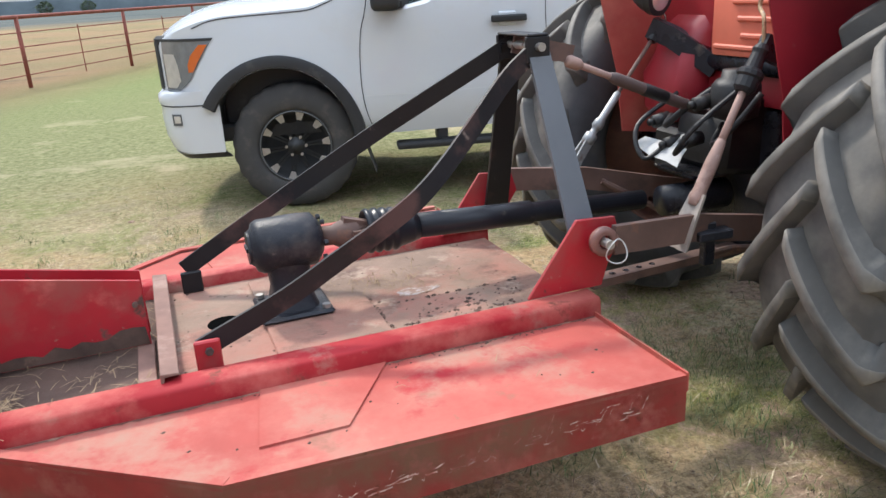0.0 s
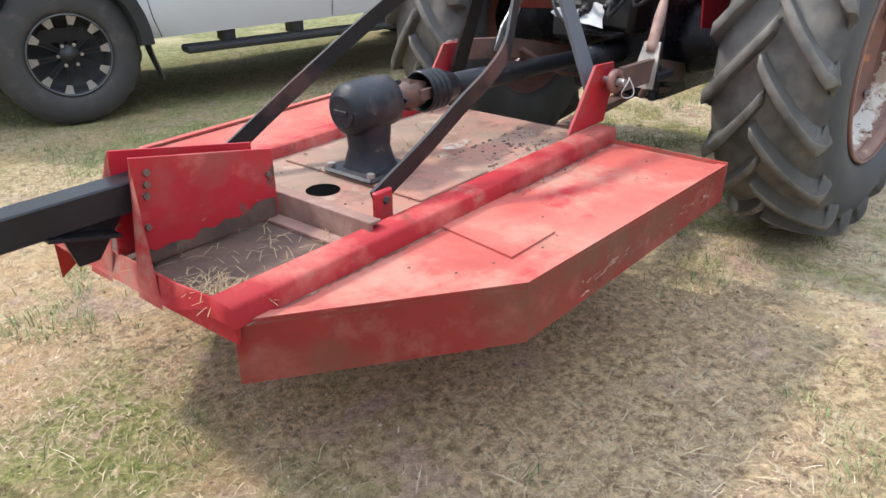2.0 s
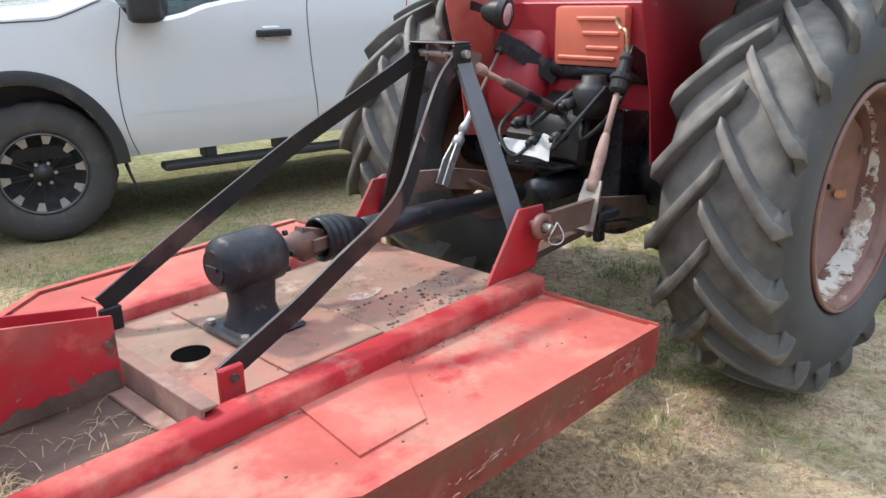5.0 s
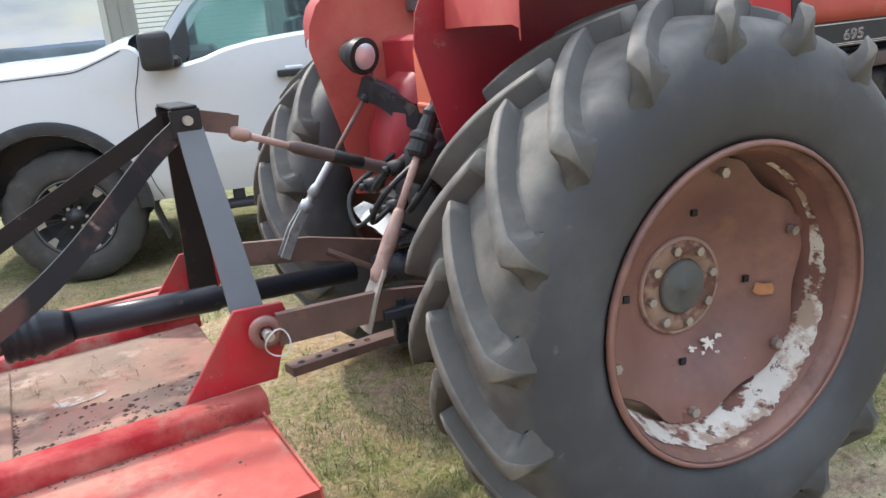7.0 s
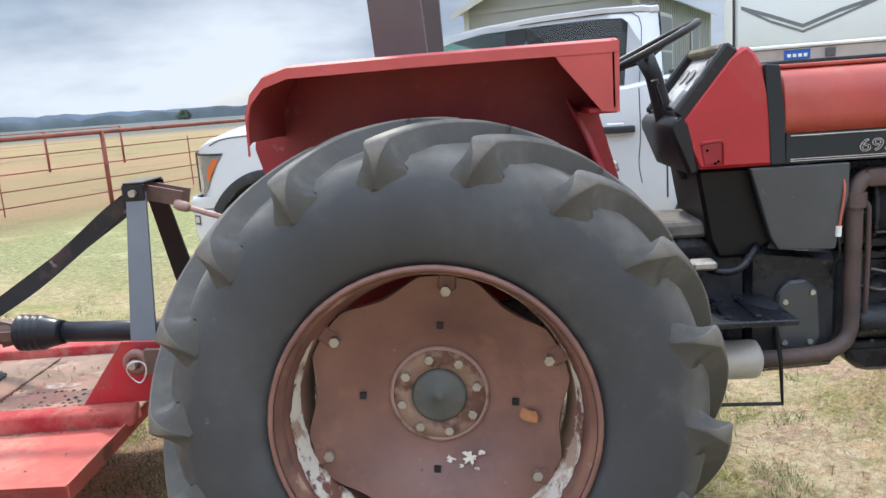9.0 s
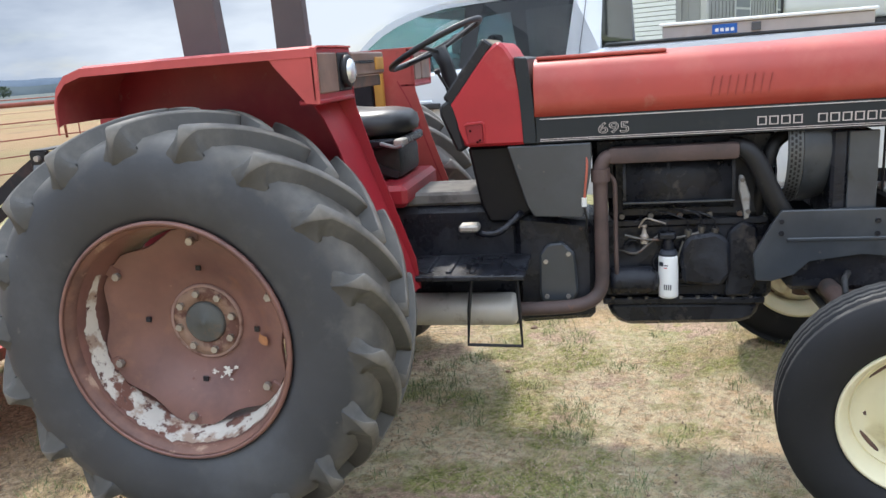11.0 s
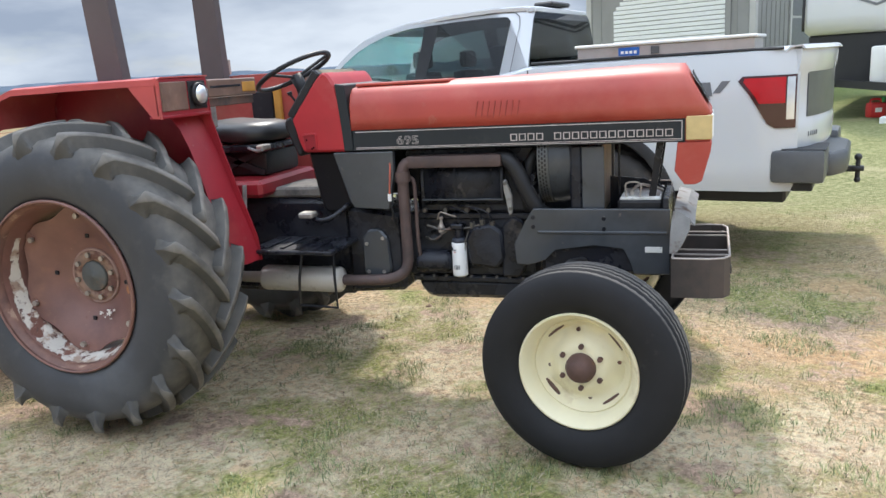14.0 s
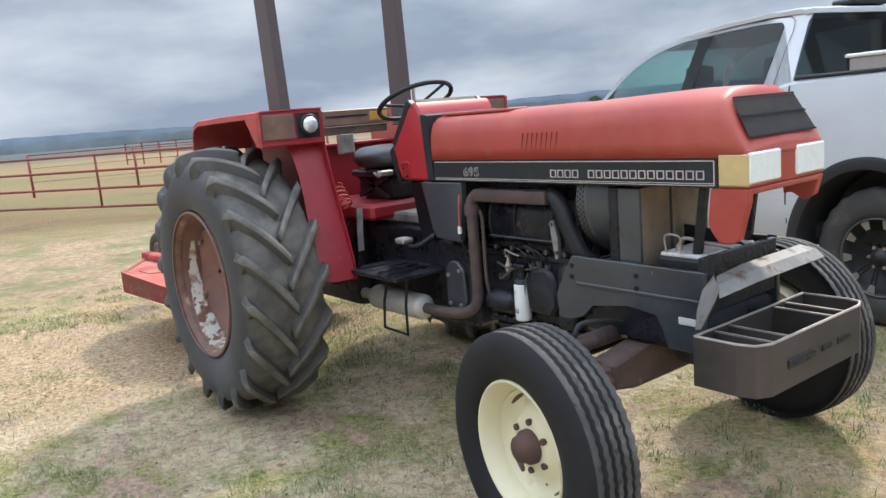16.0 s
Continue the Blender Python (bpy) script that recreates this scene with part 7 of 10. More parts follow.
part("sway_bracket", bm, "engine_black", tractor)
bm = bm_new()
box(bm, (0.31, 0.435, 1.37), (0.355, 0.465, 1.57), 0.004)
part("reflector_post", bm, "yellow", tractor, "faded yellow marker plate")
# lamp board reaching inwards from the fender, and the black box behind the seat
bm = bm_new()
box(bm, (0.485, -0.478, 1.545), (0.505, -0.05, 1.632), 0.006)
board = part("lamp_board", bm, "lens_brown", tractor, "weathered brown lamp board beside the seat")
bm = bm_new()
box(bm, (0.504, -0.185, 1.562), (0.509, -0.065, 1.612), 0.003)
part("yellow_lens", bm, "yellow", board, "yellowed lamp lens")
bm = bm_new()
box(bm, (0.503, -0.46, 1.59), (0.508, -0.20, 1.60))
part("board_groove", bm, "engine_black", board)
bm = bm_new()
box(bm, (0.47, -0.475, 1.50), (0.487, -0.06, 1.545), 0.004)
part("board_bracket", bm, "brown_steel", board)
bm = bm_new()
box(bm, (0.31, -0.30, 1.385), (0.35, -0.20, 1.505), 0.01)
part("board_post", bm, "dash_grey", board, "grey post under the lamp board")
# coiled red cable and a loose strap beside the seat deck
bm = bm_new()
p, q = Vector((0.375, -0.365, 1.215)), Vector((0.475, -0.360, 1.105))
tube(bm, [p.lerp(q, k / 60) + Vector((0.030 * math.cos(k * 0.52) * 0.7, 0.034 * math.sin(k * 0.52), 0.030 * math.cos(k * 0.52) * 0.7)) for k in range(61)], 0.0055, 6)
part("coiled_cable", bm, "fender_top", tractor, "faded red coiled cable", 60)
bm = bm_new()
tube(bm, [(0.545, -0.330, 1.095), (0.535, -0.335, 0.98), (0.518, -0.330, 0.855)], 0, flat=(0.004, 0.036))
part("loose_strap", bm, "dash_grey", tractor, "grey strap hanging below the seat")
bm = bm_new()
box(bm, (0.15, 0.44, 1.37), (0.30, 0.472, 1.55), 0.008)
part("control_box", bm, "plastic_black", tractor, "black control box on the fender")

# ---------------------------------------------------------------- rotary mower behind the tractor
mower = thing("rotary_mower", pose(-1.014, -0.135, 0, 0, 0, 4), "faded red rotary mower with dirty deck and black gearbox", "mower")
ZT, ZB = 0.545, 0.392
deck_out = [(-0.095, -0.845), (-1.18, -0.80), (-1.715, -0.41), (-1.715, 0.41), (-1.18, 0.86), (-0.095, 0.90)]
bm = bm_new()
prism(bm, deck_out, "z", ZT - 0.008, ZT)
part("deck", bm, "deck_red", mower, "sun-faded pinkish red deck sheet")
# skirts
for i, (a, b) in enumerate(zip(deck_out, deck_out[1:] + deck_out[:1])):
    if i == 2:
        continue
    a, b = Vector((*a, 0)), Vector((*b, 0))
    d = (b - a).normalized()
    if i == 5:
        continue
    bm = bm_new()
    pts = []
    for p, q in ((a, 0.03), (b, 0.0 if i else 0.0)):
        for z in (ZB + (0.035 if p is a and i == 0 else 0.0), ZT + 0.006):
            pts.append(p + Vector((0, 0, z)))
    v = [bm.verts.new(p) for p in (pts[0], pts[2], pts[3], pts[1])]
    f = bm.faces.new(v)
    bmesh.ops.solidify(bm, geom=[f], thickness=0.007)
    sk = part("skirt", bm, "deck_skirt", mower, "scraped and rust-stained red skirt")
    # folded lip along the top edge
    bm = bm_new()
    inn = Vector((d.y, -d.x, 0))
    if (a + b).dot(inn) > 0:
        inn = -inn
    up = Vector((0, 0, ZT + 0.0035 + 0.0011 * i))
    tube(bm, [a + inn * 0.016 + up, b + inn * 0.016 + up], 0, flat=(0.028, 0.006))
    part("folded_lip", bm, "deck_red", sk)
    bm = bm_new()
    tube(bm, [a + inn * 0.0315 + Vector((0, 0, ZT + 0.0012)), b + inn * 0.0315 + Vector((0, 0, ZT + 0.0012))], 0, flat=(0.004, 0.003))
    part("lip_seam", bm, "edge_dirt", sk)
# front lip
bm = bm_new()
tube(bm, [(-0.093, -0.845, ZT - 0.012), (-0.093, 0.845, ZT - 0.012)], 0, flat=(0.006, 0.05))
part("front_lip", bm, "deck_skirt", mower)
# paint scraped off the long skirts in fine ragged strokes
rnd = random.Random(5)
for s in (-1, 1):
    for k in range(64):
        u = -0.98 + 0.0118 * k + rnd.uniform(-0.012, 0.012)
        z = 0.448 + 0.052 * (k / 64) + rnd.gauss(0, 0.012)
        pts = []
        du = rnd.choice((0.004, 0.006, 0.010, 0.014))
        for j in range(4):
            u += du * rnd.uniform(0.4, 1.2)
            z += rnd.uniform(-0.004, 0.009) * (1.6 if du < 0.007 else 0.5)
            v = (-0.80 - 0.045 * (u + 1.18) / 1.085) if s < 0 else (0.86 + 0.04 * (u + 1.18) / 1.085)
            pts.append((u, v + s * 0.008, z))
        bm = bm_new()
        w = rnd.uniform(0.0008, 0.0024)
        sheet(bm, [[(a, b, c - w * rnd.uniform(0.2, 1.0)) for a, b, c in pts], [(a, b, c + w * rnd.uniform(0.2, 1.6)) for a, b, c in pts]], 0.0)
        part("scrape", bm, "worn_scrape", mower)
# raised channels from front to rear
for s in (-1, 1):
    bm = bm_new()
    sec = [(0.434, ZT), (0.431, 0.588), (0.425, 0.597), (0.358, 0.600), (0.350, 0.594), (0.346, ZT)]
    va = [bm.verts.new((-0.075, s * y, z)) for y, z in sec]
    vb = [bm.verts.new((-1.725, s * y, z)) for y, z in sec]
    for i in range(len(sec) - 1):
        bm.faces.new((va[i], va[i + 1], vb[i + 1], vb[i]))
    bm.faces.new(va)
    bm.faces.new(vb)
    ch = part("channel", bm, "deck_bright", mower, "bright red raised deck channel", 25)
    bm = bm_new()
    rows = [[], []]
    rc = random.Random(61 + s)
    for k in range(84):
        u = -0.10 - 1.60 * k / 83
        rows[0].append((u, s * 0.4345, ZT + 0.0016))
        rows[1].append((u, s * (0.436 + 0.010 * rc.random() + 0.012 * max(0.0, noise.noise((u * 6.0, s, 2.0)))), ZT + 0.0014))
    sheet(bm, rows, 0.0)
    part("caked_dirt", bm, "edge_dirt", ch, "line of dirt caked along the weld")
    # stiffener plate on each wing
    bm = bm_new()
    prism(bm, [(-0.72, s * 0.428), (-1.05, s * 0.428), (-1.09, s * 0.69), (-0.89, s * 0.69)], "z", ZT, ZT + 0.006)
    part("wing_plate", bm, "deck_red", mower)
# dirty inner deck
bm = bm_new()
box(bm, (-1.25, -0.345, ZT), (-0.09, 0.345, 0.563), 0.004)
inner = part("inner_deck", bm, "deck_dirt", mower, "dirt-caked inner deck")
bm = bm_new()
box(bm, (-0.98, -0.30, 0.563), (-0.66, 0.30, 0.572), 0.003)
part("gearbox_plate", bm, "deck_dirt", inner)
# the deck opening is a black disc, its shade put into the colour
bm = bm_new()
lathe(bm, [(0.052, 0.5635), (0.052, 0.5645), (0.0005, 0.5645)], 24, "z", c=(-1.085, 0.0, 0))
part("hole", bm, "hollow", inner)
bm = bm_new()
pts = []
rnd = random.Random(2)
for i in range(14):
    a = 2 * math.pi * i / 14
    q = rnd.uniform(0.6, 1.1)
    pts.append(bm.verts.new((-0.50 + 0.075 * q * math.cos(a), -0.04 + 0.036 * q * math.sin(a), 0.5645)))
bm.faces.new(pts)
part("bare_patch", bm, "worn_patch", inner, "patch of bare pale metal")
# rear pan with cross angle
bm = bm_new()
box(bm, (-1.705, -0.345, ZT), (-1.27, 0.345, ZT + 0.008), 0.003)
part("rear_pan", bm, "pan_dirt", mower, "rear pan under brown dirt")
bm = bm_new()
prism(bm, [(-1.278, 0.547), (-1.272, 0.622), (-1.228, 0.618), (-1.228, 0.612), (-1.265, 0.614), (-1.270, 0.547)], "y", -0.385, 0.385, 0.002)
part("cross_angle", bm, "cross_steel", mower, "dusty brown cross angle")
bm = bm_new()
box(bm, (-1.33, -0.34, 0.553), (-1.285, -0.02, 0.564), 0.002)
part("cross_bar", bm, "cross_steel", mower)
# rear edge plate, slanting out under the tail
bm = bm_new()
sheet(bm, [[(-1.712, -0.43, 0.59), (-1.715, -0.2, 0.575), (-1.715, 0.2, 0.575), (-1.712, 0.43, 0.59)], [(-1.716, -0.42, 0.50), (-1.735, -0.2, 0.515), (-1.735, 0.2, 0.515), (-1.716, 0.42, 0.50)]], 0.008)
part("rear_plate", bm, "deck_bright", mower)
# tail brackets
for s in (-1, 1):
    bm = bm_new()
    prism(bm, [(-1.292, 0.565), (-1.292, 0.755), (-1.688, 0.832), (-1.695, 0.75), (-1.715, 0.565)], "y", s * 0.040, s * 0.049, 0.001)
    br = part("tail_bracket", bm, "tail_red", mower, "bright red tail bracket plate, muddy below")
    rm = random.Random(17 + s)
    bm = bm_new()
    edge = [(-1.30 - 0.033 * k, 0.600 + rm.uniform(-0.012, 0.022) + (0.02 if k < 3 else 0)) for k in range(13)]
    mud = [bm.verts.new((u, s * 0.0505, z)) for u, z in edge] + [bm.verts.new((-1.70, s * 0.0505, 0.567)), bm.verts.new((-1.295, s * 0.0505, 0.567))]
    bm.faces.new(mud)
    part("dried_mud", bm, "pan_dirt", br, "dried brown mud")
    bm = bm_new()
    vs = [(-1.69, s * 0.045, 0.832), (-1.695, s * 0.060, 0.80), (-1.735, s * 0.165, 0.50), (-1.735, s * 0.06, 0.50), (-1.70, s * 0.045, 0.72)]
    f = bm.faces.new([bm.verts.new(p) for p in vs])
    bmesh.ops.solidify(bm, geom=[f], thickness=0.008)
    part("gusset", bm, "deck_bright", br)
    for u, z in ((-1.655, 0.79), (-1.66, 0.762), (-1.665, 0.735), (-1.675, 0.66), (-1.315, 0.69)):
        bm = bm_new()
        bolt_head(bm, (u, s * 0.049, z), (0, s, 0), 0.0085, 0.009)
        part("bracket_bolt", bm, "brown_steel", br)
# tail tube and caster wheel
TU = -2.19
bm = bm_new()
prism(bm, [(-1.60, 0.700), (-1.60, 0.775), (TU, 0.775), (TU, 0.700)], "y", -0.0375, 0.0375, 0.004)
tail = part("tail_tube", bm, "black_paint", mower, "black square tail tube")
# the tube's bore is a black plate, its inner shade put into the colour
bm = bm_new()
box(bm, (TU - 0.001, -0.030, 0.708), (TU + 0.004, 0.030, 0.767))
part("tube_bore", bm, "engine_black", tail)
bm = bm_new()
lathe(bm, [(0.026, 0.776), (0.026, 0.782), (0.016, 0.783), (0.016, 0.80), (0.010, 0.806), (0.0005, 0.806)], 6, "z", c=(TU + 0.06, 0, 0))
part("tail_nut", bm, "bolt", tail, "yellowish zinc nut")
bm = bm_new()
tube(bm, [(-1.74, 0.0, 0.66), (-1.90, 0.0, 0.70)], 0, flat=(0.10, 0.008))
prism(bm, [(-1.70, 0.70), (-1.86, 0.70), (-1.83, 0.60), (-1.78, 0.60)], "y", -0.004, 0.004)
part("tail_brace", bm, "black_paint", mower)
bm = bm_new()
lathe(bm, [(0.024, 0.635), (0.024, 0.69), (0.034, 0.692), (0.034, 0.70)], 16, "z", c=(TU + 0.06, 0, 0))
prism(bm, [(TU - 0.01, -0.075), (TU + 0.13, -0.092), (TU + 0.13, 0.092), (TU - 0.01, 0.075)], "z", 0.622, 0.636, 0.003)
caster = part("caster_fork", bm, "brown_steel", mower, "scuffed black caster fork, rusty at the welds")
hubc = Vector((TU - 0.165, 0, 0.468))
for s in (-1, 1):
    bm = bm_new()
    top, low = Vector((TU + 0.085, s * 0.088, 0.632)), Vector((hubc.x - 0.012, s * 0.086, hubc.z - 0.012))
    tube(bm, [top, top.lerp(low, 0.35) + Vector((0.012, 0, 0.0)), low], 0, flat=(0.012, 0.064))
    arm_ = part("fork_arm", bm, "brown_steel", caster)
    bm = bm_new()
    bolt_head(bm, (hubc.x, s * 0.093, hubc.z), (0, s, 0), 0.022, 0.016)
    part("axle_nut", bm, "rust_hub", arm_)
bm = bm_new()
prof = [(0.10, 0.045), (0.125, 0.058), (0.165, 0.066), (0.19, 0.062), (0.203, 0.05)]
prof2 = [(r, -y) for r, y in prof] + [(0.207, 0.0)] + [(r, y) for r, y in prof[::-1]]
lathe(bm, prof2 + [(0.095, 0.03), (0.095, -0.03)], 40, "y", c=tuple(hubc), close=True)
# Pale tread: dust, with the sunlit look of it also put into the colour
M["caster_tread"] = mat("caster_tread", (0.23, 0.22, 0.20), 0.9, vary=0.25, vscale=18.0, spots=[((0.10, 0.092, 0.085), 22.0, 0.54, 0.68, 0.9)], bump=(60, 0.3, 0.003))
cw = part("caster_wheel", bm, "caster_rubber", mower, "worn grey solid caster tyre", 35)
for k in range(30):
    a = 2 * math.pi * k / 30
    bm = bm_new()
    box(bm, (-0.009, -0.048, -0.002), (0.009, 0.048, 0.006), 0.002, Matrix.Translation(hubc) @ Matrix.Rotation(a, 4, "Y") @ Matrix.Translation((0, 0, 0.203)))
    part("tread_block", bm, "caster_tread", cw)
bm = bm_new()
lathe(bm, [(0.103, -0.045), (0.09, -0.035), (0.06, -0.03), (0.05, -0.06), (0.03, -0.075), (0.03, 0.075), (0.05, 0.06), (0.06, 0.03), (0.09, 0.035), (0.103, 0.045)], 32, "y", c=tuple(hubc))
part("caster_rim", bm, "rim_rust", cw, "rusty caster rim", 35)
for s in (-1, 1):
    bm = bm_new()
    lathe(bm, [(0.104, s * 0.047), (0.106, s * 0.0525), (0.111, s * 0.0535), (0.113, s * 0.051)], 48, "y", c=tuple(hubc), cap=False)
    part("rim_edge", bm, "rim_chip", cw, "chipped whitish rim edge")
# gearbox
bm = bm_new()
lathe(bm, [(0.052, -0.985), (0.056, -0.978), (0.072, -0.972), (0.080, -0.955), (0.082, -0.84), (0.078, -0.80), (0.060, -0.785), (0.045, -0.775)], 36, "x", c=(0, 0.0, 0.780))
gb = part("gearbox", bm, "gearbox", mower, "dusty black cast gearbox", 35)
bm = bm_new()
lathe(bm, [(0.048, -0.992), (0.048, -0.980)], 28, "x", c=(0, 0.0, 0.780))
box(bm, (-0.998, -0.026, 0.774), (-0.990, 0.026, 0.786), 0.001)
part("rear_cap", bm, "gearbox", gb, smooth=30)
bm = bm_new()
secs = [(0.575, 0.082, 0.085), (0.60, 0.070, 0.070), (0.65, 0.058, 0.056), (0.72, 0.064, 0.060), (0.76, 0.066, 0.064)]
rings = []
for z, hu, hv in secs:
    rings.append([bm.verts.new((-0.882 + hu * math.copysign(abs(math.cos(t)) ** 0.6, math.cos(t)), hv * math.copysign(abs(math.sin(t)) ** 0.6, math.sin(t)), z)) for t in [2 * math.pi * i / 24 for i in range(24)]])
for a, b in zip(rings, rings[1:]):
    for i in range(24):
        bm.faces.new((a[i], a[(i + 1) % 24], b[(i + 1) % 24], b[i]))
part("pedestal", bm, "gearbox", gb, smooth=40)
bm = bm_new()
box(bm, (-0.99, -0.108, 0.572), (-0.775, 0.108, 0.588), 0.008)
part("base_flange", bm, "gearbox", gb)
for u, v in ((-0.968, -0.087), (-0.968, 0.087), (-0.797, -0.087), (-0.797, 0.087)):
    bm = bm_new()
    bolt_head(bm, (u, v, 0.588), (0, 0, 1), 0.013, 0.012)
    part("flange_bolt", bm, "bolt", gb)
for k in range(6):
    a = 2 * math.pi * k / 6
    bm = bm_new()
    bolt_head(bm, (-0.775, 0.062 * math.cos(a), 0.780 + 0.062 * math.sin(a)), (1, 0, 0), 0.008, 0.008)
    part("front_bolt", bm, "gearbox", gb)
# drive shaft
p0, p1 = Vector((-0.775, 0.0, 0.780)), Vector((0.40, 0.02, 0.715))
def on(t):
    return p0.lerp(p1, t)
bm = bm_new()
tube(bm, [on(0.0), on(0.03), on(0.05), on(0.09), on(0.10), on(0.14)], [0.030, 0.030, 0.042, 0.042, 0.030, 0.030], 18)
yoke = part("drive_shaft", bm, "brown_steel", mower, "drive shaft with a black plastic guard tube", 35)
bm = bm_new()
for s in (-1, 1):
    tube(bm, [on(0.075) + Vector((0, s * 0.045, 0)), on(0.15) + Vector((0, s * 0.030, 0))], 0, flat=(0.016, 0.035))
    tube(bm, [on(0.06) + Vector((0, 0, s * 0.045)), on(0.13) + Vector((0, 0, s * 0.025))], 0, flat=(0.035, 0.016))
part("universal_joint", bm, "brown_steel", yoke)
bm = bm_new()
d = (p1 - p0).normalized()
bell = [(0.115, 0.063), (0.120, 0.069), (0.127, 0.070), (0.132, 0.064), (0.138, 0.064), (0.143, 0.070), (0.150, 0.070), (0.155, 0.064), (0.161, 0.064), (0.166, 0.069), (0.173, 0.069), (0.178, 0.063), (0.184, 0.063), (0.189, 0.068), (0.196, 0.067), (0.205, 0.060), (0.24, 0.050), (0.26, 0.044)]
rings = []
for t, r in bell + [(0.25, 0.040), (0.20, 0.058), (0.115, 0.062)]:
    c = on(t)
    rings.append([bm.verts.new(c + Vector((0, math.cos(q) * r, math.sin(q) * r))) for q in [2 * math.pi * i / 28 for i in range(28)]])
for a, b in zip(rings, rings[1:] + rings[:1]):
    for i in range(28):
        bm.faces.new((a[i], a[(i + 1) % 28], b[(i + 1) % 28], b[i]))
part("guard_bell", bm, "shaft", yoke, "ribbed black plastic guard cone", 30)
bm = bm_new()
tube(bm, [on(0.22), on(0.60), on(0.605), on(0.98)], [0.040, 0.040, 0.034, 0.034], 22)
part("guard_tube", bm, "shaft", yoke, smooth=40)
# towers
for s in (-1, 1):
    bm = bm_new()
    prism(bm, [(-0.265, 0.597), (-0.02, 0.597), (0.0, 0.67), (0.045, 0.73), (0.022, 0.805), (-0.105, 0.812)], "y", s * 0.338, s * 0.350, 0.002)
    part("hitch_tower", bm, "tail_red", mower, "bright red hitch plate")
    # uprights
    bm = bm_new()
    a, b = Vector((-0.050, s * 0.322, 0.68)), Vector((-0.085, s * 0.086, 1.285))
    q = Vector((0.046, 0, 0))
    t = Vector((0, s * 0.006, 0.002))
    vs = [bm.verts.new(p) for p in (a - q - t, a + q - t, b + q * 0.75 - t, b - q * 0.75 - t, a - q + t, a + q + t, b + q * 0.75 + t, b - q * 0.75 + t)]
    for f in ((0, 1, 2, 3), (7, 6, 5, 4), (0, 4, 5, 1), (1, 5, 6, 2), (2, 6, 7, 3), (3, 7, 4, 0)):
        bm.faces.new([vs[i] for i in f])
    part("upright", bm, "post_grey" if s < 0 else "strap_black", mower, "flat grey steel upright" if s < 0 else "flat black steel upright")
    # straps to the rear
    bm = bm_new()
    if s < 0:
        line = ((-1.17, -0.30, 0.63), (-0.94, -0.285, 0.718), (-0.784, -0.287, 0.80), (-0.66, -0.30, 0.872), (-0.55, -0.281, 0.932), (-0.434, -0.22, 1.004), (-0.306, -0.155, 1.105), (-0.19, -0.108, 1.205), (-0.075, -0.088, 1.285))
    else:
        line = ((-1.17, 0.325, 0.643), (-0.87, 0.29, 0.82), (-0.55, 0.235, 1.008), (-0.36, 0.175, 1.12), (-0.17, 0.11, 1.232), (-0.075, 0.088, 1.288))
    pts = smooth_path(line, 5)
    tube(bm, pts, 0, flat=(0.010, 0.055))
    part("rear_strap", bm, "strap_black", mower, "worn black flat strap, brown where rubbed")
    bm = bm_new()
    box(bm, (-1.185, s * 0.306, 0.563), (-1.120, s * 0.324, 0.658 if s < 0 else 0.635), 0.004)
    foot = part("strap_foot", bm, "tail_red" if s < 0 else "strap_black", mower, "red strap lug" if s < 0 else "dark rusty strap lug")
    bm = bm_new()
    bolt_head(bm, (-1.15, s * 0.324, 0.632), (0, s, 0), 0.011, 0.010)
    part("foot_bolt", bm, "brown_steel", foot)
bm = bm_new()
box(bm, (-0.13, -0.105, 1.235), (-0.05, -0.093, 1.312), 0.003)
head = part("mast_head", bm, "strap_black", mower, "dark steel mast head")
bm = bm_new()
box(bm, (-0.13, 0.093, 1.235), (-0.05, 0.105, 1.312), 0.003)
part("mast_plate", bm, "strap_black", head)
bm = bm_new()
cyl(bm, (-0.088, -0.125, 1.282), (-0.088, 0.125, 1.282), 0.013, 12)
part("mast_bolt", bm, "bolt", head)
for s in (-1, 1):
    bm = bm_new()
    tube(bm, [(-0.10, s * 0.045, 1.285), (0.06, s * 0.045, 1.245)], 0, flat=(0.010, 0.055))
    part("link_cheek", bm, "brown_steel", head)
bm = bm_new()
box(bm, (-0.125, -0.105, 1.312), (-0.055, 0.105, 1.320), 0.003)
part("mast_cap", bm, "strap_black", head)
# straw and clippings lying on the deck
rnd = random.Random(8)
bm = bm_new()
def strand(x, y, z, l, a, w=0.0010):
    dx, dy = math.cos(a), math.sin(a)
    px, py = -dy * w, dx * w
    h = rnd.uniform(0.0, 0.02)
    v = [bm.verts.new(p) for p in ((x - px, y - py, z), (x + px, y + py, z), (x + dx * l / 2 + px, y + dy * l / 2 + py, z + h), (x + dx * l / 2 - px, y + dy * l / 2 - py, z + h), (x + dx * l + px, y + dy * l + py, z + 0.002), (x + dx * l - px, y + dy * l - py, z + 0.002))]
    bm.faces.new((v[0], v[1], v[2], v[3]))
    bm.faces.new((v[3], v[2], v[4], v[5]))
for k in range(150):
    strand(-1.27 - 0.42 * rnd.random(), -0.34 + 0.62 * rnd.random() ** 1.3, 0.553 + 0.010 * rnd.random(), rnd.uniform(0.02, 0.07), rnd.uniform(0, 6.28))
for k in range(170):
    strand(-1.655 + 0.05 * rnd.gauss(0, 1) * 0.5, -0.31 + 0.10 * rnd.gauss(0, 1) * 0.5, 0.553 + 0.025 * rnd.random(), rnd.uniform(0.02, 0.06), rnd.uniform(0, 6.28))
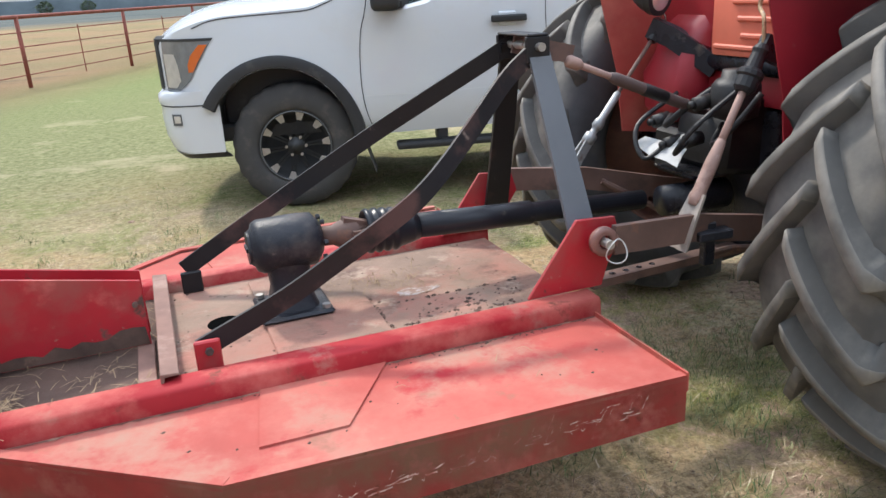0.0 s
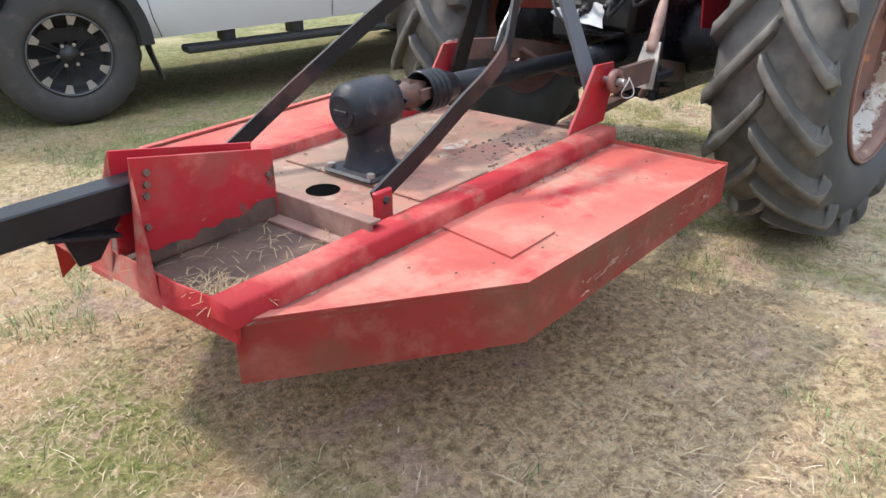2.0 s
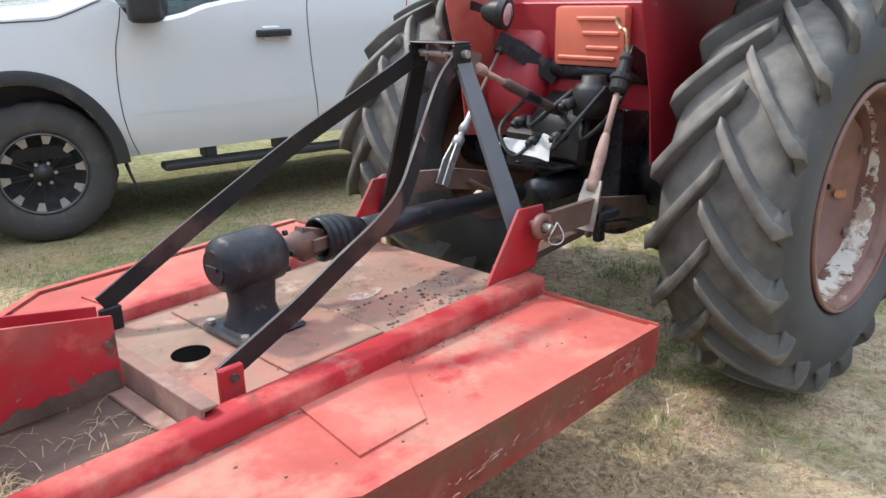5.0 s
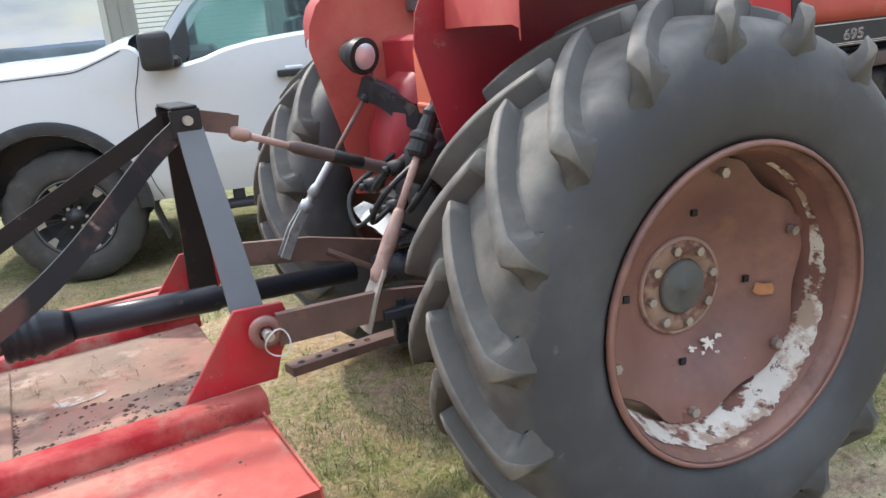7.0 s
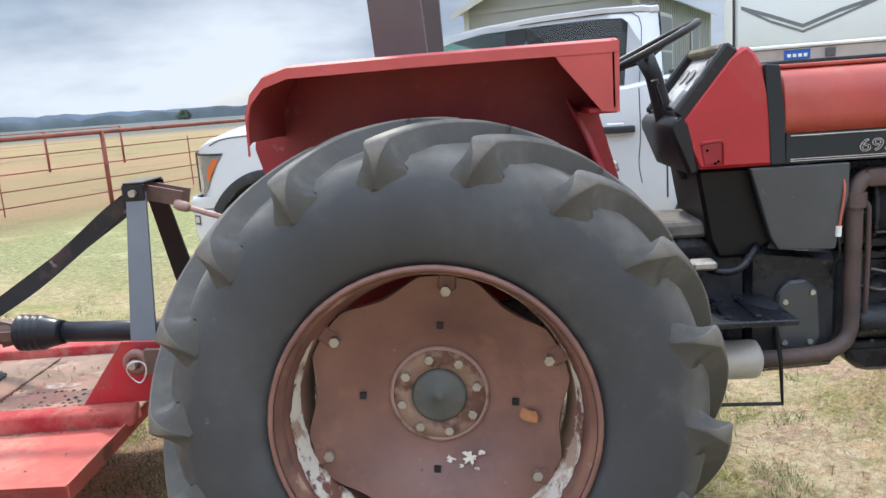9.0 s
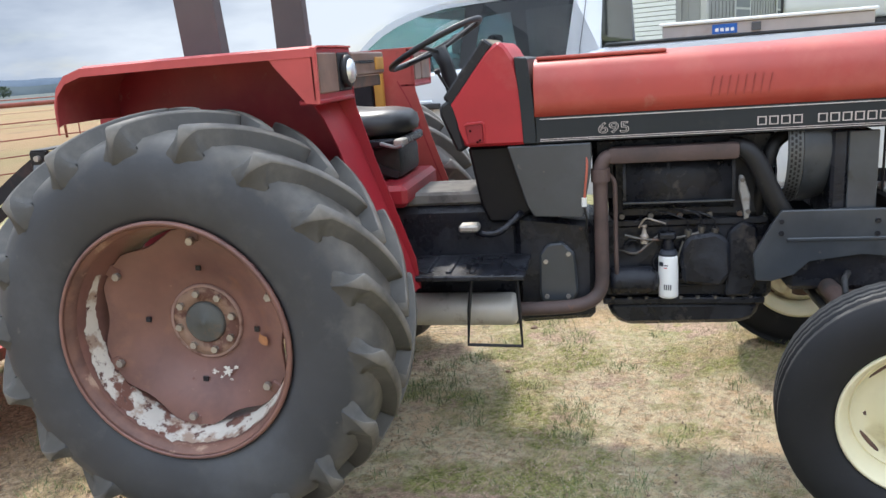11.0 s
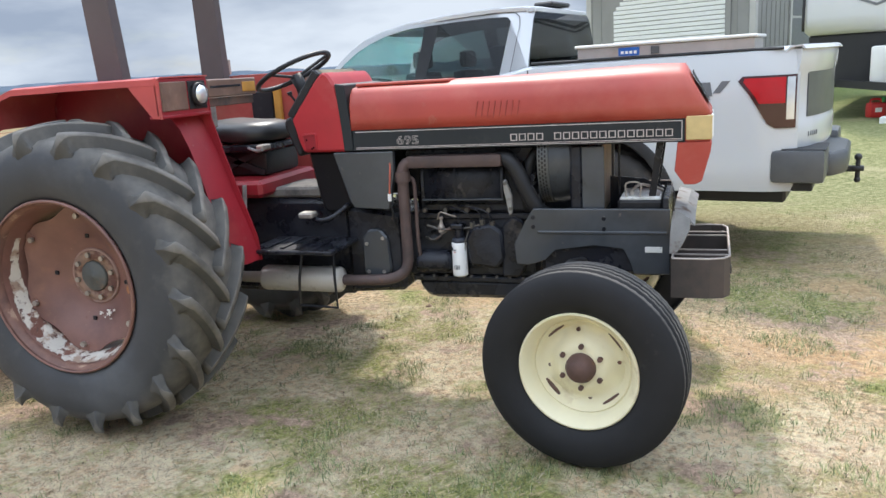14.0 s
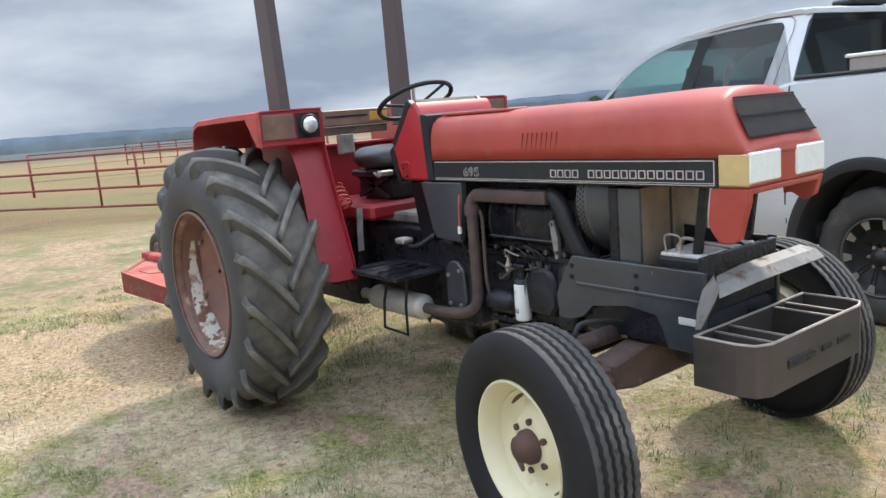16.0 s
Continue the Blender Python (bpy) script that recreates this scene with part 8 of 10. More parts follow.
for k in range(90):
    strand(-0.55 + 0.13 * rnd.gauss(0, 1), 0.08 + 0.05 * rnd.gauss(0, 1), 0.566, rnd.uniform(0.02, 0.07), rnd.uniform(0, 6.28))
for k in range(5):
    strand(rnd.uniform(-1.5, -0.2), rnd.uniform(-0.72, -0.44), ZT + 0.001, rnd.uniform(0.02, 0.06), rnd.uniform(0, 6.28))
clip = part("straw", bm, "straw", None)
clip.matrix_world = mower.matrix_world.copy()
tagged(clip, "loose dry straw lying on the mower deck", "straw", kind="stuff")
# dark crumbs of dried clippings on the deck
rnd = random.Random(21)
bm = bm_new()
def crumb(u, v, z, r):
    q = [bm.verts.new((u + r * math.cos(t) * rnd.uniform(0.7, 1.4), v + r * math.sin(t) * rnd.uniform(0.7, 1.4), z)) for t in (0.2, 1.5, 2.9, 4.4)]
    top = bm.verts.new((u, v, z + r * rnd.uniform(0.4, 0.8)))
    for a in range(4):
        bm.faces.new((q[a], q[(a + 1) % 4], top))
for k in range(150):
    crumb(-0.38 + 0.12 * rnd.gauss(0, 1), min(-0.12, -0.25 + 0.06 * rnd.gauss(0, 1)) if rnd.random() < 0.8 else -0.1, 0.563, 0.003 + 0.007 * rnd.random() ** 2)
for k in range(90):
    crumb(-0.665 + 0.012 * rnd.gauss(0, 1), rnd.uniform(-0.30, 0.0), 0.5635, 0.002 + 0.005 * rnd.random() ** 2)
for k in range(60):
    crumb(rnd.uniform(-1.22, -0.15), rnd.uniform(-0.33, 0.33), 0.563, rnd.uniform(0.002, 0.006))
for k in range(120):
    crumb(rnd.uniform(-1.1, -0.12), -0.437 - abs(0.012 * rnd.gauss(0, 1)), ZT, 0.0015 + 0.004 * rnd.random() ** 2)
for k in range(18):
    crumb(rnd.uniform(-1.3, -0.12), rnd.uniform(-0.75, -0.45), ZT, rnd.uniform(0.002, 0.006))
litter = part("deck_litter", bm, "pan_dirt", None)
litter.matrix_world = mower.matrix_world.copy()
tagged(litter, "dark crumbs of dried clippings on the mower deck", "dirt", kind="stuff")

# ---------------------------------------------------------------- pickup truck
truck = thing("pickup_truck", pose(-1.5, 3.09, 0, 0, 0, -10.5), "glossy white crew cab pickup truck with black wheel arches", "truck")
WB, TW = 3.58, 1.92                                  # wheel base, distance between the outer tyre faces


def truck_wheel(x, far):
    o = 1 if far else -1
    y = TW if far else 0.0
    c = (x, y, 0.448)
    bm = bm_new()
    half = [(0.252, 0.02), (0.285, 0.002), (0.335, -0.004), (0.39, 0.008), (0.428, 0.026), (0.445, 0.046)]
    n = 72
    prof = half + [(0.449, 0.09), (0.440, 0.092), (0.440, 0.10), (0.449, 0.102), (0.449, 0.17), (0.440, 0.184), (0.440, 0.18), (0.449, 0.182), (0.445, 0.23), (0.42, 0.265), (0.32, 0.28), (0.252, 0.26)]
    rings = []
    for r, d in prof:
        ring = []
        for i in range(n):
            a = 2 * math.pi * i / n
            rr = r - (0.010 if r > 0.42 and i % 3 == 0 else 0)
            ring.append(bm.verts.new((c[0] + rr * math.cos(a), c[1] - o * d, c[2] + rr * math.sin(a))))
        rings.append(ring)
    for a, b in zip(rings, rings[1:] + rings[:1]):
        for i in range(n):
            bm.faces.new((a[i], a[(i + 1) % n], b[(i + 1) % n], b[i]))
    w = part("wheel", bm, "tyre_truck", truck, "dusty all-terrain tyre", 35)
    bm = bm_new()
    lathe(bm, [(0.258, c[1] - o * 0.015), (0.252, c[1] - o * 0.010), (0.243, c[1] - o * 0.016), (0.232, c[1] - o * 0.05), (0.20, c[1] - o * 0.12), (0.02, c[1] - o * 0.13), (0.02, c[1] - o * 0.2), (0.258, c[1] - o * 0.2)], 56, "y", c=(c[0], 0, c[2]), cap=False)
    part("rim", bm, "truck_black", w, "black alloy wheel with bright machined tips", 35)
    bm = bm_new()
    lathe(bm, [(0.254, c[1] - o * 0.0145), (0.253, c[1] - o * 0.006), (0.246, c[1] - o * 0.008), (0.245, c[1] - o * 0.016)], 56, "y", c=(c[0], 0, c[2]), close=True)
    part("rim_edge", bm, "chrome_grey", w, smooth=40)
    for k in range(10):
        a = 2 * math.pi * k / 10 + 0.1
        mtx = Matrix.Translation((c[0], c[1], c[2])) @ Matrix.Rotation(-a, 4, "Y")
        bm = bm_new()
        for sgn in (-1, 1):
            vs = []
            for (r, wd, d) in ((0.055, 0.014, 0.035), (0.14, 0.014, 0.028), (0.222, 0.012, 0.030), (0.240, 0.012, 0.040)):
                for t in (-1, 1):
                    vs.append(mtx @ Vector((r, -o * -0 - o * d, sgn * (0.008 + 0.055 * max(0, r - 0.08)) + t * wd / 2)))
            bv = [bm.verts.new(v) for v in vs]
            for i in range(3):
                bm.faces.new((bv[2 * i], bv[2 * i + 1], bv[2 * i + 3], bv[2 * i + 2]))
        fs = bm.faces[:]
        bmesh.ops.solidify(bm, geom=fs, thickness=0.03)
        part("spoke", bm, "truck_black", w)
        bm = bm_new()
        vs = [bm.verts.new(mtx @ Vector((r, -o * d, z))) for r, z, d in ((0.188, -0.016, 0.0245), (0.243, -0.031, 0.0175), (0.243, 0.031, 0.0175), (0.188, 0.016, 0.0245))]
        bm.faces.new(vs)
        bmesh.ops.solidify(bm, geom=bm.faces[:], thickness=0.006)
        part("spoke_tip", bm, "wheel_silver", w)
    bm = bm_new()
    lathe(bm, [(0.062, c[1] - o * 0.06), (0.060, c[1] - o * 0.030), (0.036, c[1] - o * 0.026), (0.034, c[1] - o * 0.018), (0.0005, c[1] - o * 0.018)], 28, "y", c=(c[0], 0, c[2]))
    part("hub_cap", bm, "truck_black", w, smooth=35)
    for k in range(6):
        a = 2 * math.pi * k / 6
        bm = bm_new()
        bolt_head(bm, (c[0] + 0.07 * math.cos(a), c[1] - o * 0.034, c[2] + 0.07 * math.sin(a)), (0, o, 0), 0.011, 0.014)
        part("lug_nut", bm, "bolt", w)


for x in (0.0, WB):
    for far in (False, True):
        truck_wheel(x, far)

BW = 1.96                                            # body runs from y = -0.03 to BW - 0.03


BELT = [(0.64, 1.34), (0.72, 1.325), (0.84, 1.337), (0.98, 1.366), (1.11, 1.412), (1.30, 1.446), (1.60, 1.474), (1.80, 1.484), (2.30, 1.498), (2.68, 1.512)]


def top_line(x):
    return along([(-0.92, 1.17), (-0.82, 1.235), (-0.70, 1.29), (-0.55, 1.335), (-0.40, 1.362), (0.0, 1.378), (0.20, 1.388), (0.32, 1.428), (0.50, 1.495), (0.565, 1.46)] + BELT + [(2.78, 1.53), (2.92, 1.56), (2.95, 1.57), (5.0, 1.60)], x)


ARCH = {0.0: 0.085, WB: 0.03}                        # how far each arch sits ahead of its wheel


def bottom_line(x):
    z = 0.485 + 0.012 * x if x < 3.2 else 0.60
    if x < -0.50:
        z = 0.80
    for c in (0.0, WB):
        if abs(x - c + ARCH[c]) < 0.51:
            z = max(z, 0.45 + (0.56 if c == 0.0 else 0.63) * math.sqrt(max(0, 1 - ((x - c + ARCH[c]) / 0.51) ** 2)))
    return z


def side_y(x, z):
    """Body surface: how far in from the widest line."""
    y = 0.0
    if z < 0.76:
        y += 0.055 * ((0.76 - z) / 0.28) ** 1.5
    elif z < 0.80:
        y += 0.0
    else:
        y += 0.018 * (1 - ((z - 1.08) / 0.30) ** 2) * 0 + 0.05 * max(0, (z - 1.20) / 0.40) ** 2
    if x < -0.45:
        y += 0.42 * ((-0.45 - x) / 0.50) ** 2.2
    if x > 4.67:
        y += 0.06 * ((x - 4.67) / 0.27) ** 2
    for c in (0.0, WB):
        d = math.hypot(x - c + ARCH[c], (z - 0.45) * 0.9)
        if 0.49 < d < 0.80 and z > 0.5:
            y -= 0.030 * (1 - (d - 0.49) / 0.31)
    return y - 0.03


stations = sorted(set([round(v, 3) for v in np.arange(-0.92, 4.96, 0.05)] + [4.97, -0.594, 0.424, WB - 0.539, WB + 0.479, -0.585, 0.415, WB - 0.53, WB + 0.47, -0.57, 0.40, WB - 0.515, WB + 0.455, -0.5, -0.505, 0.52, 0.565, 0.60]))
for far in (False, True):
    bm = bm_new()
    rows = []
    for x in stations:
        zb, zt = bottom_line(x), top_line(x)
        row = []
        for k in range(15):
            z = zb + (zt - zb) * k / 14
            y = side_y(x, z)
            row.append((x, BW - 0.06 - y if far else y, z))
        for inn, dz in ((0.02, 0.018), (0.05, 0.026), (0.10, 0.022 if x < 0.6 else 0.02)):
            y = side_y(x, zt) + inn
            row.append((x, BW - 0.06 - y if far else y, zt + dz))
        rows.append(row)
    sheet(bm, rows, 0.0)
    body = part("body_side", bm, "truck_white", truck, "glossy white body side panels", 32)
    if not far:
        near_body = body
        # seams, drawn as thin recessed strips along the surface
        def seam(pts, name="panel_seam", w=0.006, m="seam", lift=0.0025):
            bm = bm_new()
            P = smooth_path([(x, z, 0) for x, z in pts], 6)
            rows = [[], []]
            for i, p in enumerate(P):
                q = P[min(i + 1, len(P) - 1)] - P[max(i - 1, 0)]
                q.normalize()
                nx, nz = -q.y * w / 2, q.x * w / 2
                for j, s in enumerate((-1, 1)):
                    x, z = p.x + s * nx, p.y + s * nz
                    rows[j].append((x, side_y(x, z) - lift, z))
            sheet(bm, rows, 0.0)
            part(name, bm, m, near_body)
        seam([(0.585, 1.43), (0.56, 1.32), (0.525, 1.20), (0.505, 1.0), (0.505, 0.80), (0.53, 0.64), (0.58, 0.50)])
        seam([(1.835, 1.475), (1.82, 1.30), (1.83, 1.0), (1.85, 0.75), (1.86, 0.52)])
        seam([(2.76, 1.515), (2.765, 1.20), (2.75, 1.0), (2.77, 0.86)])
        seam([(2.94, 1.56), (2.94, 0.62)], w=0.012)
        seam([(0.50, 0.775), (1.0, 0.77), (1.8, 0.785), (2.8, 0.80), (3.02, 0.80)], "body_crease", 0.008, "crease_grey", 0.001)
        seam([(-0.60, 1.295), (-0.42, 1.345), (0.0, 1.362), (0.18, 1.370), (0.30, 1.405), (0.48, 1.475)], "bonnet_seam", 0.008)
# bonnet
bm = bm_new()
rows = []
for x in np.linspace(-0.92, 0.52, 20):
    y0 = side_y(x, top_line(x)) + 0.10
    z0 = top_line(x) + 0.022
    rows.append([(x, y, z0 + (0.075 + 0.02 * max(0.0, -x)) * max(0.0, math.sin(math.pi * (y - y0) / (BW - 0.06 - 2 * y0))) ** 0.6) for y in np.linspace(y0, BW - 0.06 - y0, 17)])
sheet(bm, rows, 0.0)
part("bonnet", bm, "truck_white", truck, smooth=40)
# floor under the bonnet and cab so that no light leaks through
bm = bm_new()
box(bm, (-0.80, 0.12, 0.50), (4.9, BW - 0.18, 0.62), 0.02)
for x in (0.0, WB):
    box(bm, (x - 0.50, 0.26, 0.55), (x + 0.50, BW - 0.30, 1.10), 0.02)
part("chassis", bm, "truck_black", truck)
# wheel arch liners and flares
for x in (0.0, WB):
    for far in (False, True):
        bm = bm_new()
        rows = []
        for rx, rz, d in ((0.600, 0.645, -0.030), (0.595, 0.640, -0.062), (0.565, 0.62, -0.070), (0.515, 0.565, -0.066), (0.505, 0.555, -0.05), (0.50, 0.55, 0.30)):
            row = []
            for i in range(41):
                a = radians(2) + radians(147 if x == 0 else 176) * i / 40
                y = d
                row.append((x - ARCH[x] + rx * math.cos(a), BW - 0.06 - y if far else y, 0.45 + rz * math.sin(a)))
            rows.append(row)
        sheet(bm, rows, 0.0)
        part("arch_flare", bm, "truck_black", truck, "matte black wheel arch flare", 50)
        bm = bm_new()
        rows = [[(x - ARCH[x] + 0.52 * math.cos(a), y if not far else BW - 0.06 - y, 0.45 + 0.575 * math.sin(a)) for a in np.linspace(0, math.pi, 21)] for y in (0.0, 0.30)]
        rows.append([(x, 0.30 if not far else BW - 0.36, 0.44)] * 21)
        sheet(bm, rows[:2], 0.0)
        part("arch_liner", bm, "truck_black", truck, smooth=50)
# mud flap
bm = bm_new()
sheet(bm, [[(0.475, 0.0, 0.60), (0.485, 0.20, 0.60)], [(0.51, 0.0, 0.40), (0.52, 0.20, 0.40)], [(0.56, 0.0, 0.22), (0.57, 0.18, 0.22)]], 0.008)
part("mud_flap", bm, "tyre_truck", truck)
# front: bumper, headlamp, grille
def skin(name, levels, m, far, lift, parent, label="", cols=8):
    """A patch that follows the body surface between two x for each height."""
    bm = bm_new()
    rows = []
    for z, x0, x1 in levels:
        row = []
        for i in range(cols + 1):
            x = x0 + (x1 - x0) * i / cols
            y = side_y(x, z) - lift
            row.append((x, BW - 0.06 - y if far else y, z))
        rows.append(row)
    sheet(bm, rows, 0.0)
    return part(name, bm, m, parent, label, 40)


def bumper_point(t, z, off):
    a = math.pi * t
    x = -0.485 - 0.475 * max(0.0, math.sin(a)) ** 0.45 + off * math.sin(a)
    y = (BW - 0.06) / 2 - (BW / 2 - 0.005) * math.copysign(abs(math.cos(a)) ** 0.55, math.cos(a))
    return (x, y, z)


BUMP = ((0.885, 0.06), (0.875, 0.0), (0.85, -0.03), (0.81, -0.035), (0.785, -0.015), (0.70, -0.02), (0.58, -0.01), (0.49, 0.03), (0.455, 0.07))
bm = bm_new()
rows = [[bumper_point(t, z, off) for t in np.linspace(0, 1, 33)] for z, off in BUMP]
sheet(bm, rows, 0.012)
bump = part("front_bumper", bm, "truck_white", truck, "white front bumper", 40)
bm = bm_new()
low = [bumper_point(t, 0.462, 0.05) for t in np.linspace(0, 1, 33)]
sheet(bm, [low, [(p[0] + 0.04, 0.95 + (p[1] - 0.95) * 0.97, 0.415) for p in low]], 0.01)
part("bumper_valance", bm, "truck_black", bump)
bm = bm_new()
ln = [bumper_point(t, 0.787, -0.019) for t in np.linspace(0.0, 1, 33)]
sheet(bm, [[(p[0], p[1] - 0.003 if p[1] < 0.95 else p[1] + 0.003, p[2] + 0.005) for p in ln], [(p[0], p[1] - 0.003 if p[1] < 0.95 else p[1] + 0.003, p[2] - 0.004) for p in ln]], 0.0)
part("bumper_seam", bm, "seam", bump)
for far in (False, True):
    ts = [0.085, 0.10, 0.12, 0.14] if not far else [0.915, 0.90, 0.88, 0.86]
    bm = bm_new()
    sheet(bm, [[(p[0] - 0.004, p[1] + (0.006 if far else -0.006), p[2]) for p in (bumper_point(t, z, -0.02) for t in ts)] for z in (0.735, 0.70, 0.655)], 0.006)
    fog = part("fog_recess", bm, "chrome_grey", bump)
    bm = bm_new()
    sheet(bm, [[(p[0] - 0.010, p[1] + (0.010 if far else -0.010), p[2]) for p in (bumper_point(t, z, -0.02) for t in ts[:3])] for z in (0.722, 0.70, 0.675)], 0.004)
    part("fog_lamp", bm, "wheel_silver", fog)
    hl = skin("headlamp", [(0.885, -0.87, -0.755), (0.92, -0.875, -0.70), (0.96, -0.875, -0.655), (1.02, -0.875, -0.615), (1.09, -0.875, -0.565), (1.15, -0.87, -0.525), (1.20, -0.865, -0.485), (1.222, -0.86, -0.470)], "lamp_grey", far, 0.006, truck, "grey headlamp with an amber corner", 12)
    skin("amber_lens", [(1.01, -0.665, -0.632), (1.06, -0.665, -0.598), (1.12, -0.635, -0.556), (1.17, -0.585, -0.520), (1.19, -0.565, -0.506)], "amber", far, 0.010, hl, "amber side lens", 6)
    skin("lamp_liner", [(0.90, -0.86, -0.78), (0.95, -0.86, -0.735), (1.06, -0.86, -0.745), (1.13, -0.86, -0.765)], "wheel_silver", far, 0.009, hl, "", 6)
    skin("lamp_edge", [(1.214, -0.88, -0.474), (1.232, -0.88, -0.460)], "truck_black", far, 0.009, hl, "", 10)
bm = bm_new()
box(bm, (-0.955, 0.40, 0.80), (-0.84, BW - 0.46, 1.235), 0.03)
gr = part("front_grille", bm, "truck_black", truck, "black front grille")
bm = bm_new()
box(bm, (-0.93, 0.30, 0.88), (-0.84, 0.41, 1.25), 0.02)
part("grille_surround", bm, "truck_black", gr)
bm = bm_new()
box(bm, (-0.93, BW - 0.47, 0.88), (-0.84, BW - 0.36, 1.25), 0.02)
part("grille_surround", bm, "truck_black", gr)
# cab: roof, pillars, glass
SL = 0.240                                           # how far the glass leans in from belt to roof
def cab_y(z, x=2.7):
    """How far in from the body side the cab's glass stands: it leans in, and narrows towards the windscreen."""
    return 0.025 + SL * max(0.0, (z - 1.58) / 0.44) ** 1.1 + (0.03 + 0.075 * max(0.0, 2.7 - x)) * max(0.0, min(1.0, (z - 1.33) / 0.30))
roof_pts = [(0.66, 1.49), (0.78, 1.635), (0.88, 1.755), (0.99, 1.860), (1.12, 1.937), (1.30, 2.000), (1.57, 2.056), (2.06, 2.098), (2.50, 2.112), (2.80, 2.104), (2.90, 2.080)]
bm = bm_new()
rows = []
for x, z in roof_pts[5:]:
    y0 = cab_y(1.99, x) + 0.02
    rows.append([(x, y, z - 0.035 + 0.035 * max(0.0, math.sin(math.pi * (y - y0 + 0.02) / (BW - 0.06 - 2 * y0 + 0.04))) ** 0.4) for y in np.linspace(y0, BW - 0.06 - y0, 15)])
sheet(bm, rows, 0.03)
roof = part("roof", bm, "truck_white", truck, smooth=40)
def side_poly(name, pts, m, far, lift=0.0, thick=0.02, parent=truck, label=""):
    bm = bm_new()
    vs = []
    for x, z in pts:
        y = cab_y(z, x) - lift
        vs.append(bm.verts.new((x, BW - 0.06 - y if far else y, z)))
    fc = bm.faces.new(vs)
    bmesh.ops.solidify(bm, geom=[fc], thickness=thick if far else -thick)
    return part(name, bm, m, parent, label)
for far in (False, True):
    rail = [(x, z - 0.012) for x, z in roof_pts]
    inner_rail = [(0.74, 1.43), (0.85, 1.612), (0.94, 1.725), (1.06, 1.818), (1.20, 1.890), (1.38, 1.950), (1.62, 1.992), (2.08, 2.014), (2.45, 2.022), (2.64, 2.012)]
    for a, b, c, d in zip(rail, rail[1:], inner_rail[1:], inner_rail):
        side_poly("roof_rail", [a, b, c, d], "truck_white", far, 0.0, 0.03, roof)
    side_poly("rear_pillar", [(2.66, 1.505), (2.93, 1.56), (2.90, 2.074), (2.80, 2.094), (2.56, 2.096), (2.56, 2.020), (2.655, 2.010), (2.695, 1.975)], "truck_white", far, 0.001, 0.04, roof)
    side_poly("door_pillar", [(1.80, 1.48), (1.91, 1.484), (1.955, 2.004), (1.80, 1.988)], "truck_black", far, -0.001, 0.02, roof)
    for (xa, za), (xb, zb) in zip(BELT, BELT[1:]):
        side_poly("belt_trim", [(xa, za - 0.004), (xb, zb - 0.004), (xb, zb + 0.022), (xa, za + 0.022)], "truck_black", far, 0.012, 0.03, roof)
    side_poly("mirror_sail", [(0.70, 1.40), (0.70, 1.35), (0.84, 1.345), (0.90, 1.42), (0.90, 1.66), (0.82, 1.56)], "truck_black", far, 0.006, 0.02, roof)
    g = side_poly("door_glass", [(0.74, 1.33), (0.98, 1.372), (1.11, 1.42), (1.30, 1.452), (1.81, 1.49), (1.81, 2.002), (1.62, 1.992), (1.38, 1.950), (1.20, 1.890), (1.06, 1.818), (0.94, 1.725), (0.85, 1.612), (0.74, 1.43)], "glass_clear", far, -0.006, 0.004, truck, "clear side window glass")
    g2 = side_poly("rear_door_glass", [(1.905, 1.49), (2.665, 1.515), (2.695, 1.975), (2.655, 2.010), (2.56, 2.020), (2.45, 2.020), (2.10, 2.012), (1.95, 2.000)], "glass_tint", far, -0.006, 0.004, truck, "dark tinted rear side glass")
    edge = [(2.765, 1.53), (2.785, 1.80), (2.790, 1.94), (2.772, 2.01), (2.72, 2.046), (2.56, 2.056), (2.25, 2.050), (1.90, 2.034)]
    for (xa, za), (xb, zb) in zip(edge, edge[1:]):
        d = math.hypot(xb - xa, zb - za)
        ox, oz = -(zb - za) / d * 0.005, (xb - xa) / d * 0.005
        side_poly("door_gap", [(xa, za), (xb, zb), (xb + ox, zb + oz), (xa + ox, za + oz)], "seam", far, 0.006, 0.006, roof)
    for o in (g, g2):
        o.visible_shadow = False
bm = bm_new()
rows = [[(x + 0.02 - 0.08 * (1 - ((y - BW / 2 + 0.03) / 0.75) ** 2), y, z) for y in np.linspace(cab_y(z, x) + 0.02, BW - 0.08 - cab_y(z, x), 9)] for x, z in ((0.66, 1.47), (0.87, 1.735), (1.08, 1.905), (1.32, 1.985))]
sheet(bm, rows, 0.004)
ws = part("windscreen", bm, "glass_clear", truck, "clear windscreen")
ws.visible_shadow = False
bm = bm_new()
sheet(bm, [[(2.925, y, 1.56) for y in np.linspace(0.05, BW - 0.11, 7)], [(2.92, y, 1.98) for y in np.linspace(0.23, BW - 0.29, 7)], [(2.912, y, 2.035) for y in np.linspace(0.29, BW - 0.35, 7)]], 0.004)
rg = part("rear_glass", bm, "glass_tint", truck, "dark rear window")
rg.visible_shadow = False
bm = bm_new()
box(bm, (2.84, 0.29, 2.03), (2.91, BW - 0.35, 2.08), 0.01)
box(bm, (2.88, 0.06, 1.52), (2.92, BW - 0.12, 1.575), 0.005)
part("rear_glass_frame", bm, "truck_white", truck)
bm = bm_new()
box(bm, (2.72, 0.72, 2.10), (2.90, 1.18, 2.14), 0.014)
part("brake_light", bm, "truck_black", truck)
# black cowl between bonnet and windscreen
bm = bm_new()
box(bm, (0.30, 0.10, 1.36), (0.74, BW - 0.16, 1.448), 0.02)
part("windscreen_cowl", bm, "truck_black", truck, "black plastic cowl below the windscreen")
